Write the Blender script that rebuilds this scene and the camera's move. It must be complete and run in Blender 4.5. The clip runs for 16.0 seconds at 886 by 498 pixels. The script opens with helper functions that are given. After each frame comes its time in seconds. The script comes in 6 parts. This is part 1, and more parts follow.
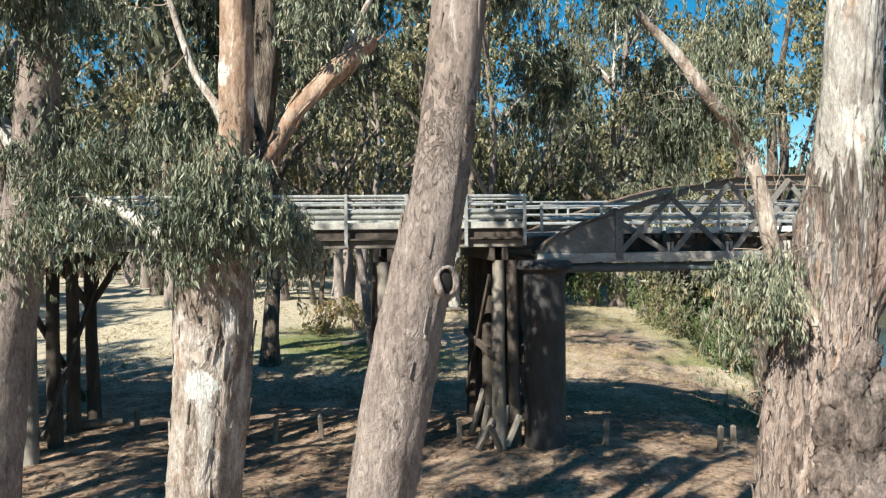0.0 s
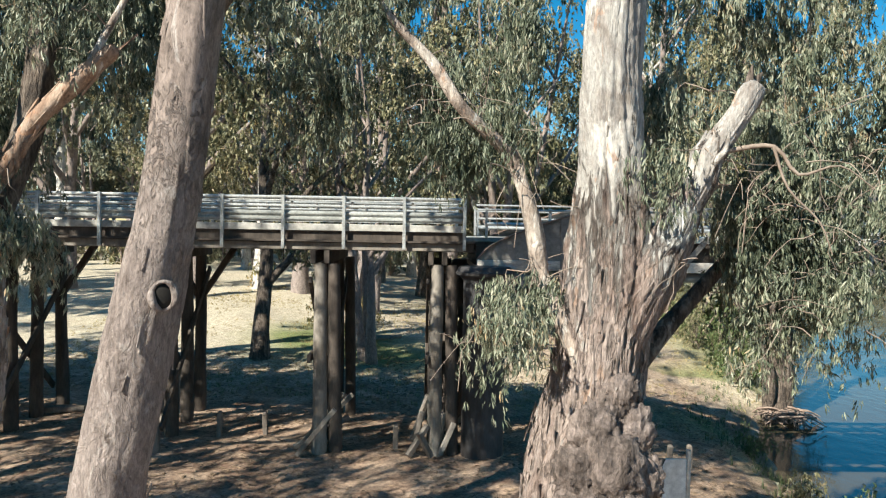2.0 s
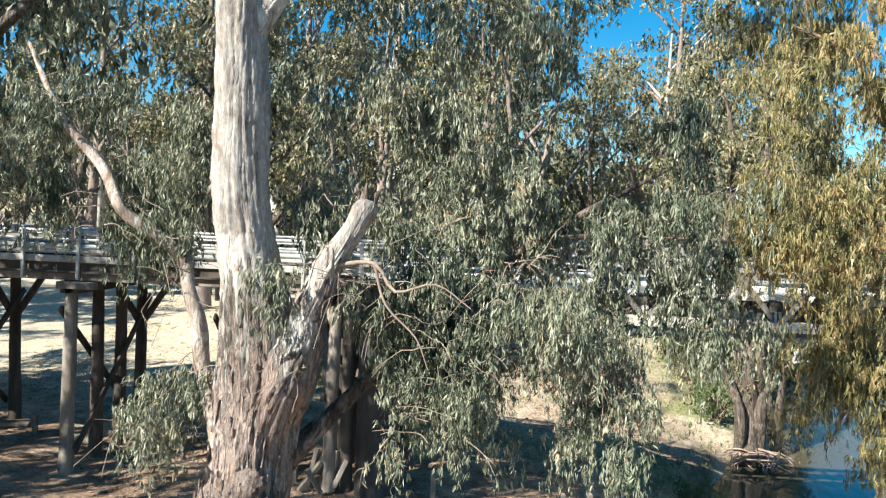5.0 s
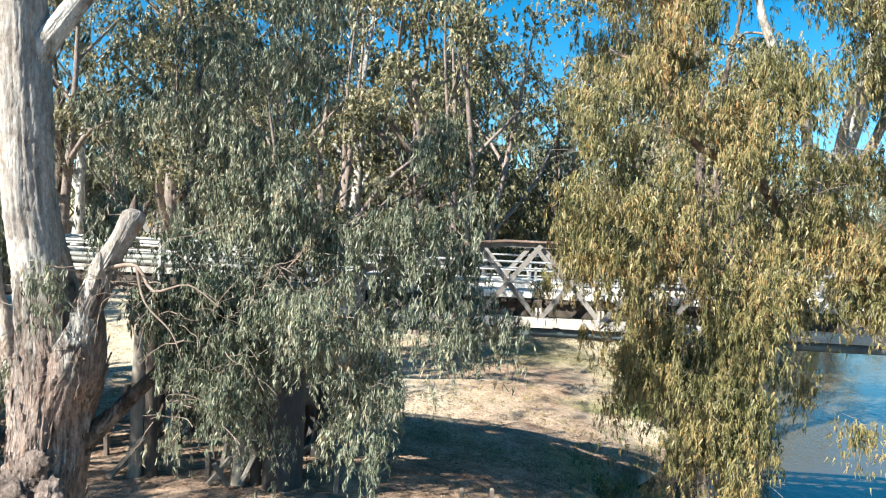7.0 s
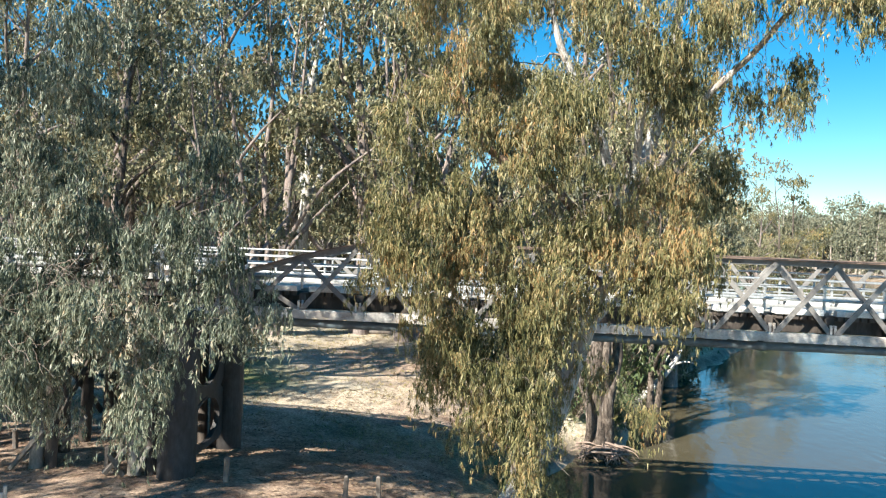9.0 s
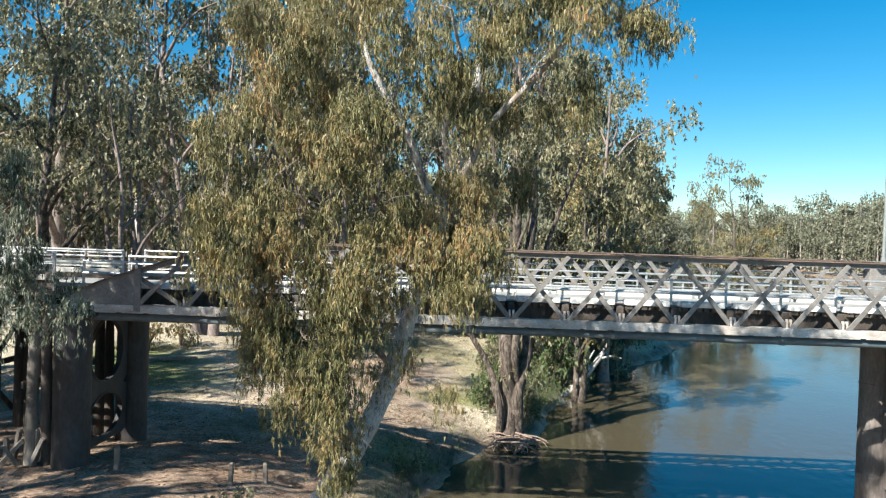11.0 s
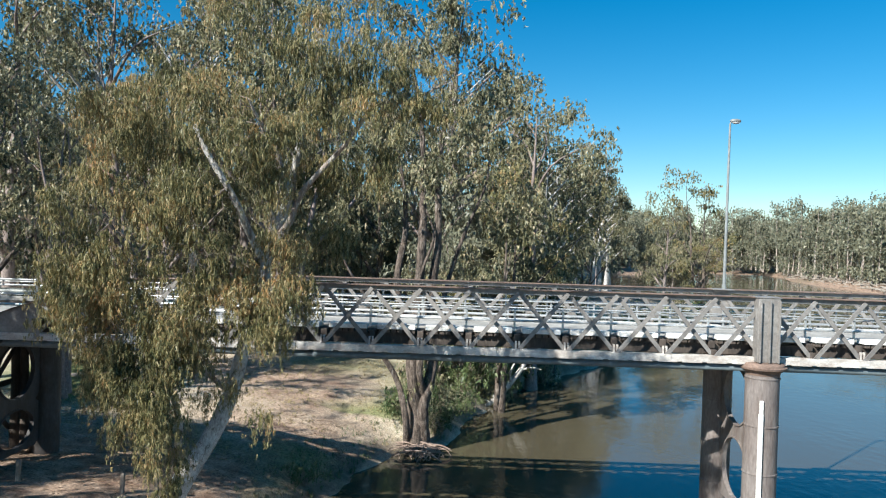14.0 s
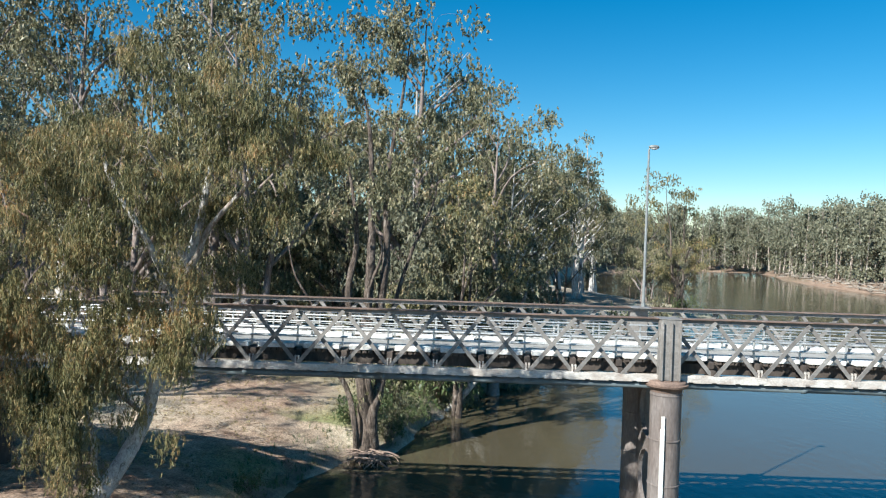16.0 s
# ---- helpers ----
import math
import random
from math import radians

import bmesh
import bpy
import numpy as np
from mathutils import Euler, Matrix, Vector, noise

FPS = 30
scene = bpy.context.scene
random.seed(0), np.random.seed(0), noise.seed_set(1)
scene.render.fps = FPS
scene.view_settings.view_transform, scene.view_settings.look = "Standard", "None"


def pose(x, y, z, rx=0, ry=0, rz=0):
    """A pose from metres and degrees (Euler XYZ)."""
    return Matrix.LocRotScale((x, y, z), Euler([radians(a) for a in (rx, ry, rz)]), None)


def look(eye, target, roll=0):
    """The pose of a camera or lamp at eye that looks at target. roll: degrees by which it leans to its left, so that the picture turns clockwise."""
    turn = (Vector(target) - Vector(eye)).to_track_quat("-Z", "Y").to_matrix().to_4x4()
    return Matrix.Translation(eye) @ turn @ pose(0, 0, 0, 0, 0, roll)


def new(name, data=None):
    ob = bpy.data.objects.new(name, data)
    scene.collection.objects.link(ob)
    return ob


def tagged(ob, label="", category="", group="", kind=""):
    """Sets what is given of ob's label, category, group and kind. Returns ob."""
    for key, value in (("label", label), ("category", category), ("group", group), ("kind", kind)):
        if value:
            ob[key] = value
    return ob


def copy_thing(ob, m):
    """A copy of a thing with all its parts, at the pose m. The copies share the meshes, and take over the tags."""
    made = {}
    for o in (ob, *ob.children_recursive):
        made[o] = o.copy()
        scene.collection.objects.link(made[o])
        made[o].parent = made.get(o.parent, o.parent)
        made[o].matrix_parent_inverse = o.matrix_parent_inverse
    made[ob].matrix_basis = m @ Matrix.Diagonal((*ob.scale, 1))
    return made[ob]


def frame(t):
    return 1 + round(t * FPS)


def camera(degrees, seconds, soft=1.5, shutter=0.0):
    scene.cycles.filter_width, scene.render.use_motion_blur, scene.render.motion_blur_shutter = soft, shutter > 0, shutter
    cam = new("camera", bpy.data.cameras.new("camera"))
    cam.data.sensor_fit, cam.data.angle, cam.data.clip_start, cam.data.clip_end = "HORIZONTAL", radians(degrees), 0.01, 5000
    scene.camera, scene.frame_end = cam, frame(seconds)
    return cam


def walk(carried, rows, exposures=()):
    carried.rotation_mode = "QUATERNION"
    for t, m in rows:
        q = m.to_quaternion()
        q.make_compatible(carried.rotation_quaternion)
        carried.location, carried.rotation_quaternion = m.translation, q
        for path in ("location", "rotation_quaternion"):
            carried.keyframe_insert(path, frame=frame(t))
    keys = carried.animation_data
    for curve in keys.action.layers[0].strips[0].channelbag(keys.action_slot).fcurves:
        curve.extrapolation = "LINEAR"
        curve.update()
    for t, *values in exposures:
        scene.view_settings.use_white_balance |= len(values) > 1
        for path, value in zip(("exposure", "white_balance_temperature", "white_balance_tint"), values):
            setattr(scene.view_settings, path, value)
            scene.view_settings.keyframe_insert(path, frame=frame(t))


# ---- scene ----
cam = camera(61.83, 16.0, soft=1.2)
ROWS = [
    (0.0, -0.396, 4.203, 9.588, 88.57, 0.62, -6.89),
    (0.5, 0.724, 4.164, 9.590, 88.45, 0.34, -5.63),
    (1.0, 1.711, 4.155, 9.628, 88.33, -0.12, -3.90),
    (1.5, 2.621, 4.169, 9.695, 88.25, -0.53, -2.69),
    (2.0, 3.487, 4.212, 9.845, 88.19, -0.97, -1.44),
    (2.5, 4.298, 4.253, 10.073, 88.16, -1.41, -0.37),
    (3.0, 5.037, 4.272, 10.350, 88.12, -1.67, 0.65),
    (3.5, 5.750, 4.231, 10.601, 88.16, -1.96, 1.59),
    (4.0, 6.655, 4.140, 10.863, 88.25, -2.18, 2.49),
    (6.5, 10.916, 3.252, 11.308, 88.67, -2.58, 4.25),
    (7.0, 11.677, 3.029, 11.344, 88.76, -2.60, 4.01),
    (7.5, 12.536, 2.746, 11.376, 88.78, -2.62, 3.74),
    (8.0, 13.327, 2.483, 11.407, 88.85, -2.64, 3.57),
    (8.5, 14.210, 2.151, 11.464, 88.91, -2.61, 3.11),
    (9.0, 15.134, 1.778, 11.506, 88.95, -2.49, 2.89),
    (9.5, 16.104, 1.419, 11.541, 89.04, -2.40, 2.39),
    (10.0, 17.074, 1.019, 11.540, 89.09, -2.21, 2.05),
    (12.5, 21.722, -1.483, 11.896, 89.38, -1.74, 1.13),
    (13.0, 22.485, -2.081, 12.178, 89.43, -1.79, 1.04),
    (13.5, 23.182, -2.532, 12.530, 89.46, -1.85, 0.96),
    (14.0, 23.918, -2.987, 12.973, 89.41, -1.78, 0.86),
    (14.5, 24.665, -3.391, 13.316, 89.35, -1.77, 0.79),
    (15.0, 25.489, -3.823, 13.625, 89.26, -1.75, 0.76),
    (15.5, 26.288, -4.217, 13.942, 89.19, -1.74, 0.78),
    (16.0, 27.141, -4.598, 14.235, 89.11, -1.77, 0.84),
]
walk(cam, [(t, pose(x, y, z, rx, ry, rz)) for t, x, y, z, rx, ry, rz in ROWS], exposures=((0.0, 0.95, 6600, 4), (3.5, 1.15, 6620, 4), (6.5, 1.46, 6500, 6), (8.5, 1.46, 6500, 6), (9.5, 1.32, 6500, 6), (12.5, 1.0, 6230, 7), (16.0, 0.85, 6100, 6)))

# ---- light ----
SUN_DIR = Vector((0.93, 0.95, -1.0)).normalized()
world = bpy.data.worlds.new("sky")
scene.world = world
world.use_nodes = True
wn, wl = world.node_tree.nodes, world.node_tree.links
sky = wn.new("ShaderNodeTexSky")
sky.sky_type = "NISHITA"
sky.sun_disc = False
sky.sun_elevation = math.asin(-SUN_DIR.z)
sky.sun_rotation = math.atan2(-SUN_DIR.x, -SUN_DIR.y)
sky.air_density, sky.dust_density, sky.ozone_density = 1.0, 0.0, 3.5
tone = wn.new("ShaderNodeHueSaturation")
tone.inputs["Saturation"].default_value = 1.45
tone.inputs["Hue"].default_value = 0.49
wl.new(sky.outputs[0], tone.inputs["Color"])
wl.new(tone.outputs[0], wn["Background"].inputs[0])
wn["Background"].inputs[1].default_value = 0.066
sun = new("sun", bpy.data.lights.new("sun", "SUN"))
sun.data.energy, sun.data.angle, sun.data.color = 5.0, radians(0.55), (1.0, 0.94, 0.84)
sun.matrix_world = look((0, 0, 60), Vector((0, 0, 60)) + SUN_DIR)


# ---- materials ----
def mat(name, base, dark, scale=(4, 4, 4), rough=0.8, bump=0.3, metal=0.0, fine=6.0, third=None, spots=0.5, island=0.0, per_object=0.0, bump_dist=0.02, world_space=False):
    """Two- or three-tone noise material: broad patches, fine grain, bump."""
    m = bpy.data.materials.new(name)
    m.use_nodes = True
    n, l = m.node_tree.nodes, m.node_tree.links
    b = n["Principled BSDF"]
    b.inputs["Roughness"].default_value, b.inputs["Metallic"].default_value = rough, metal
    tc = n.new("ShaderNodeTexCoord")
    mp = n.new("ShaderNodeMapping")
    mp.inputs["Scale"].default_value = scale
    if world_space:
        geo = n.new("ShaderNodeNewGeometry")
        l.new(geo.outputs["Position"], mp.inputs[0])
    else:
        l.new(tc.outputs["Object"], mp.inputs[0])
    n1, n2 = n.new("ShaderNodeTexNoise"), n.new("ShaderNodeTexNoise")
    n1.inputs["Scale"].default_value, n1.inputs["Detail"].default_value, n1.inputs["Roughness"].default_value = 1.0, 6, 0.65
    n2.inputs["Scale"].default_value, n2.inputs["Detail"].default_value, n2.inputs["Roughness"].default_value = fine, 8, 0.7
    l.new(mp.outputs[0], n1.inputs["Vector"])
    l.new(mp.outputs[0], n2.inputs["Vector"])
    r1 = n.new("ShaderNodeValToRGB")
    r1.color_ramp.elements[0].position, r1.color_ramp.elements[1].position = spots - 0.14, spots + 0.14
    r1.color_ramp.elements[0].color, r1.color_ramp.elements[1].color = (*dark, 1), (*base, 1)
    if third:
        e = r1.color_ramp.elements.new(min(0.95, spots + 0.24))
        e.color = (*third, 1)
    l.new(n1.outputs[0], r1.inputs[0])
    hsv = n.new("ShaderNodeHueSaturation")
    mr = n.new("ShaderNodeMapRange")
    mr.inputs[1].default_value, mr.inputs[2].default_value, mr.inputs[3].default_value, mr.inputs[4].default_value = 0.3, 0.7, 0.72, 1.25
    l.new(n2.outputs[0], mr.inputs[0])
    last = mr.outputs[0]
    if island or per_object:
        src = n.new("ShaderNodeNewGeometry").outputs["Random Per Island"] if island else n.new("ShaderNodeObjectInfo").outputs["Random"]
        amt = island or per_object
        mi = n.new("ShaderNodeMapRange")
        mi.inputs[3].default_value, mi.inputs[4].default_value = 1 - amt, 1 + amt
        l.new(src, mi.inputs[0])
        mu = n.new("ShaderNodeMath")
        mu.operation = "MULTIPLY"
        l.new(last, mu.inputs[0])
        l.new(mi.outputs[0], mu.inputs[1])
        last = mu.outputs[0]
    l.new(last, hsv.inputs["Value"])
    l.new(r1.outputs[0], hsv.inputs["Color"])
    l.new(hsv.outputs[0], b.inputs["Base Color"])
    if bump:
        bp = n.new("ShaderNodeBump")
        bp.inputs["Strength"].default_value, bp.inputs["Distance"].default_value = bump, bump_dist
        l.new(n2.outputs[0], bp.inputs["Height"])
        l.new(bp.outputs[0], b.inputs["Normal"])
    return m


def leaf_mat(name, tones, rough=0.46, tuft=2.6):
    """Leaves: tone by clump (position noise) and by leaf (island), with light passing through."""
    m = bpy.data.materials.new(name)
    m.use_nodes = True
    n, l = m.node_tree.nodes, m.node_tree.links
    b = n["Principled BSDF"]
    b.inputs["Roughness"].default_value, b.inputs["Specular IOR Level"].default_value = rough, 0.38
    geo = n.new("ShaderNodeNewGeometry")
    ns, nt = n.new("ShaderNodeTexNoise"), n.new("ShaderNodeTexNoise")
    ns.inputs["Scale"].default_value, ns.inputs["Detail"].default_value = 0.5, 3
    nt.inputs["Scale"].default_value, nt.inputs["Detail"].default_value = tuft, 2
    l.new(geo.outputs["Position"], ns.inputs["Vector"])
    l.new(geo.outputs["Position"], nt.inputs["Vector"])
    tu = n.new("ShaderNodeMath")
    tu.operation = "MULTIPLY_ADD"
    tu.inputs[1].default_value, tu.inputs[2].default_value = 0.75, -0.54
    l.new(nt.outputs[0], tu.inputs[0])
    ad = n.new("ShaderNodeMath")
    ad.operation = "MULTIPLY_ADD"
    ad.inputs[1].default_value = 0.5
    l.new(geo.outputs["Random Per Island"], ad.inputs[0])
    sh = n.new("ShaderNodeMath")
    sh.operation = "MULTIPLY_ADD"
    sh.inputs[1].default_value = 0.8
    l.new(ns.outputs[0], sh.inputs[0])
    l.new(tu.outputs[0], sh.inputs[2])
    l.new(sh.outputs[0], ad.inputs[2])
    rp = n.new("ShaderNodeValToRGB")
    el = rp.color_ramp.elements
    el[0].position, el[0].color = 0.2, (*tones[0], 1)
    el[1].position, el[1].color = 0.95, (*tones[-1], 1)
    for i, c in enumerate(tones[1:-1]):
        e = el.new(0.2 + 0.75 * (i + 1) / (len(tones) - 1))
        e.color = (*c, 1)
    l.new(ad.outputs[0], rp.inputs[0])
    l.new(rp.outputs[0], b.inputs["Base Color"])
    tr = n.new("ShaderNodeBsdfTranslucent")
    l.new(rp.outputs[0], tr.inputs["Color"])
    mx = n.new("ShaderNodeMixShader")
    mx.inputs[0].default_value = 0.18
    l.new(b.outputs[0], mx.inputs[1])
    l.new(tr.outputs[0], mx.inputs[2])
    l.new(mx.outputs[0], n["Material Output"].inputs["Surface"])
    return m


def bark_mat(name, pale, mid, dark, streak=1.0, patch=0.5, bump=0.6, upright=0.22, relief=0.06, furrow=0.5, upper=None, change=10.0, scar=None, flecks=()):
    """Gum bark: long upright patches of pale and peeling bark over a fibrous relief."""
    m = bpy.data.materials.new(name)
    m.use_nodes = True
    n, l = m.node_tree.nodes, m.node_tree.links
    b = n["Principled BSDF"]
    b.inputs["Roughness"].default_value = 0.85
    geo = n.new("ShaderNodeNewGeometry")

    def tex(scale, detail, sc, dist=0.0):
        mp = n.new("ShaderNodeMapping")
        mp.inputs["Scale"].default_value = sc
        l.new(geo.outputs["Position"], mp.inputs[0])
        t = n.new("ShaderNodeTexNoise")
        t.inputs["Scale"].default_value, t.inputs["Detail"].default_value, t.inputs["Roughness"].default_value, t.inputs["Distortion"].default_value = scale, detail, 0.65, dist
        l.new(mp.outputs[0], t.inputs["Vector"])
        return t.outputs[0]

    broad, streaks, grain = tex(2.6, 7, (1, 1, 0.5), 1.2), tex(9.0, 7, (1, 1, upright), 1.5 if upright > 0.15 else 0.5), tex(34.0, 5, (1, 1, 0.3), 0.8)
    ramp = n.new("ShaderNodeValToRGB")
    el = ramp.color_ramp.elements
    el[0].position, el[0].color = patch - 0.13, (*dark, 1)
    el[1].position, el[1].color = patch + 0.16, (*pale, 1)
    e = el.new(patch)
    e.color = (*mid, 1)
    mixv = n.new("ShaderNodeMath")
    mixv.operation = "MULTIPLY_ADD"
    mixv.inputs[1].default_value = 0.55 * streak
    sub = n.new("ShaderNodeMath")
    sub.operation = "SUBTRACT"
    sub.inputs[1].default_value = 0.5
    l.new(streaks, sub.inputs[0])
    l.new(sub.outputs[0], mixv.inputs[0])
    l.new(broad, mixv.inputs[2])
    l.new(mixv.outputs[0], ramp.inputs[0])
    soft = n.new("ShaderNodeMath")
    soft.operation = "MULTIPLY_ADD"
    soft.inputs[1].default_value = 0.3
    l.new(sub.outputs[0], soft.inputs[0])
    l.new(broad, soft.inputs[2])
    hsv = n.new("ShaderNodeHueSaturation")
    mr = n.new("ShaderNodeMapRange")
    mr.inputs[1].default_value, mr.inputs[2].default_value, mr.inputs[3].default_value, mr.inputs[4].default_value = 0.3, 0.7, 0.55, 1.3
    l.new(grain, mr.inputs[0])
    l.new(mr.outputs[0], hsv.inputs["Value"])
    tint = ramp.outputs[0]

    def over(mask, under, top):
        x = n.new("ShaderNodeMix")
        x.data_type = "RGBA"
        l.new(mask, x.inputs[0])
        l.new(under, x.inputs[6])
        if isinstance(top, tuple):
            x.inputs[7].default_value = (*top, 1)
        else:
            l.new(top, x.inputs[7])
        return x.outputs[2]

    def ragged(src, amount, lo, hi):
        a = n.new("ShaderNodeMath")
        a.operation = "MULTIPLY_ADD"
        a.inputs[1].default_value = amount
        l.new(streaks, a.inputs[0])
        l.new(src, a.inputs[2])
        k = n.new("ShaderNodeMapRange")
        k.inputs[1].default_value, k.inputs[2].default_value = lo + amount * 0.5, hi + amount * 0.5
        l.new(a.outputs[0], k.inputs[0])
        return k
    if upper:
        # the shed upper bark begins raggedly at a height
        r2 = n.new("ShaderNodeValToRGB")
        e2 = r2.color_ramp.elements
        e2[0].position, e2[0].color = patch - 0.13, (*upper[2], 1)
        e2[1].position, e2[1].color = patch + 0.16, (*upper[0], 1)
        e2.new(patch).color = (*upper[1], 1)
        l.new(soft.outputs[0], r2.inputs[0])
        xyz = n.new("ShaderNodeSeparateXYZ")
        l.new(geo.outputs["Position"], xyz.inputs[0])
        smooth_top = ragged(xyz.outputs[2], 7.0, change - 0.4, change + 0.4).outputs[0]
        tint = over(smooth_top, tint, r2.outputs[0])
    for col_, size_, lo_ in flecks:
        fl = n.new("ShaderNodeMapRange")
        fl.inputs[1].default_value, fl.inputs[2].default_value, fl.inputs[4].default_value = lo_, lo_ + 0.05, 0.8
        l.new(tex(size_, 6, (1, 1, 0.38), 1.4), fl.inputs[0])
        tint = over(fl.outputs[0], tint, col_)
    if scar:
        ds = n.new("ShaderNodeVectorMath")
        ds.operation = "DISTANCE"
        ds.inputs[1].default_value = scar[:3]
        l.new(geo.outputs["Position"], ds.inputs[0])
        k = ragged(ds.outputs["Value"], 0.5, scar[3], scar[3] * 1.2)
        k.inputs[3].default_value, k.inputs[4].default_value = 1.0, 0.0
        tint = over(k.outputs[0], tint, (0.75, 0.74, 0.72))
    l.new(tint, hsv.inputs["Color"])
    cracks = tex(15.0, 5, (1, 1, 0.1), 0.7)
    cr = n.new("ShaderNodeMapRange")
    cr.inputs[1].default_value, cr.inputs[2].default_value, cr.inputs[3].default_value, cr.inputs[4].default_value = 0.36, 0.47, 1 - furrow, 1.0
    l.new(cracks, cr.inputs[0])
    fur = cr.outputs[0]
    if upper:
        fm = n.new("ShaderNodeMix")
        fm.inputs[3].default_value = 1.0
        fk = n.new("ShaderNodeMath")
        fk.operation = "MULTIPLY"
        fk.inputs[1].default_value = 0.8
        l.new(smooth_top, fk.inputs[0])
        l.new(fk.outputs[0], fm.inputs[0])
        l.new(cr.outputs[0], fm.inputs[2])
        fur = fm.outputs[0]
    dk = n.new("ShaderNodeMix")
    dk.data_type, dk.blend_type = "RGBA", "MULTIPLY"
    dk.inputs[0].default_value = 1.0
    l.new(hsv.outputs[0], dk.inputs[6])
    l.new(fur, dk.inputs[7])
    l.new(dk.outputs[2], b.inputs["Base Color"])
    ad0 = n.new("ShaderNodeMath")
    ad0.operation = "MULTIPLY_ADD"
    ad0.inputs[1].default_value = 0.25
    l.new(grain, ad0.inputs[0])
    l.new(streaks, ad0.inputs[2])
    ad = n.new("ShaderNodeMath")
    ad.operation = "MULTIPLY_ADD"
    ad.inputs[1].default_value = furrow
    l.new(fur, ad.inputs[0])
    l.new(ad0.outputs[0], ad.inputs[2])
    relief_out = ad.outputs[0]
    if upper:
        calm = n.new("ShaderNodeMapRange")
        calm.inputs[3].default_value, calm.inputs[4].default_value = 1.0, 0.22
        l.new(smooth_top, calm.inputs[0])
        lower = n.new("ShaderNodeMath")
        lower.operation = "MULTIPLY"
        l.new(ad.outputs[0], lower.inputs[0])
        l.new(calm.outputs[0], lower.inputs[1])
        relief_out = lower.outputs[0]
    bp = n.new("ShaderNodeBump")
    bp.inputs["Strength"].default_value, bp.inputs["Distance"].default_value = bump, relief
    l.new(relief_out, bp.inputs["Height"])
    l.new(bp.outputs[0], b.inputs["Normal"])
    return m


M_BARK_PINK = bark_mat("bark_pinkish", (0.33, 0.272, 0.25), (0.245, 0.198, 0.182), (0.125, 0.095, 0.085), 0.45, 0.42, 0.9, 0.6, 0.06, 0.2, ((0.29, 0.23, 0.205), (0.19, 0.148, 0.13), (0.095, 0.07, 0.06)), 10.6, None, (((0.42, 0.37, 0.345), 3.0, 0.58), ((0.12, 0.09, 0.078), 6.5, 0.62)))
M_BARK_ROUGH = bark_mat("bark_peeling", (0.44, 0.355, 0.32), (0.35, 0.27, 0.238), (0.17, 0.115, 0.095), 1.2, 0.44, 1.0, 0.1, 0.12, 0.55, ((0.435, 0.415, 0.395), (0.31, 0.28, 0.26), (0.18, 0.15, 0.13)), 9.9, (6.3, 12.2, 9.85, 0.24), (((0.62, 0.58, 0.545), 2.2, 0.59), ((0.4, 0.26, 0.19), 3.1, 0.59), ((0.14, 0.1, 0.082), 5.2, 0.62)))
M_BARK_BROWN = bark_mat("bark_brown", (0.58, 0.52, 0.48), (0.36, 0.29, 0.25), (0.15, 0.11, 0.09), 0.6, 0.47, 0.9, 0.5, 0.08, 0.25, ((0.42, 0.31, 0.24), (0.29, 0.185, 0.13), (0.13, 0.085, 0.065)), 9.9, (-2.18, 12.86, 7.85, 0.17), (((0.62, 0.58, 0.55), 2.4, 0.57), ((0.38, 0.21, 0.13), 3.3, 0.6)))
M_BARK_PALE = bark_mat("bark_pale", (0.68, 0.655, 0.625), (0.5, 0.47, 0.44), (0.2, 0.17, 0.15), 0.6, 0.45, 0.7, 0.5, 0.05, 0.2, None, 10, None, (((0.13, 0.11, 0.095), 4.2, 0.6), ((0.42, 0.33, 0.26), 2.6, 0.6)))
M_BARK_DARK = bark_mat("bark_dark", (0.27, 0.22, 0.185), (0.15, 0.115, 0.092), (0.06, 0.045, 0.037), 1.3, 0.52, 0.9, 0.16, 0.08, 0.6, None, 10, None, (((0.34, 0.3, 0.27), 2.4, 0.6),))
M_BARK_BURL = bark_mat("bark_burl", (0.34, 0.275, 0.25), (0.23, 0.18, 0.16), (0.085, 0.064, 0.055), 0.5, 0.5, 1.0, 0.9, 0.05, 0.35)
M_BARK_MOTTLED = bark_mat("bark_mottled", (0.52, 0.46, 0.41), (0.36, 0.29, 0.245), (0.16, 0.12, 0.1), 0.7, 0.46, 0.8, 0.5, 0.05, 0.25, None, 10, None, (((0.68, 0.65, 0.61), 3.4, 0.56), ((0.4, 0.24, 0.16), 4.2, 0.6)))
M_TWIG = mat("twig_bark", (0.36, 0.29, 0.24), (0.2, 0.15, 0.12), (3, 3, 3), 0.85, 0.2)
M_LEAF_GREEN = leaf_mat("leaves_green", [(0.041, 0.055, 0.036), (0.116, 0.14, 0.094), (0.228, 0.25, 0.175), (0.39, 0.39, 0.3), (0.46, 0.31, 0.17)])
M_LEAF_OLIVE = leaf_mat("leaves_olive", [(0.047, 0.055, 0.025), (0.14, 0.14, 0.058), (0.248, 0.225, 0.1), (0.35, 0.292, 0.145), (0.43, 0.285, 0.13), (0.47, 0.235, 0.09)], tuft=1.8)
M_LEAF_GREY = leaf_mat("leaves_grey", [(0.065, 0.07, 0.038), (0.165, 0.162, 0.088), (0.275, 0.258, 0.148), (0.4, 0.35, 0.22), (0.44, 0.31, 0.19)], tuft=1.0)
M_LEAF_FAR = leaf_mat("leaves_far", [(0.085, 0.095, 0.066), (0.17, 0.175, 0.12), (0.25, 0.245, 0.165), (0.34, 0.31, 0.22)], tuft=0.8)
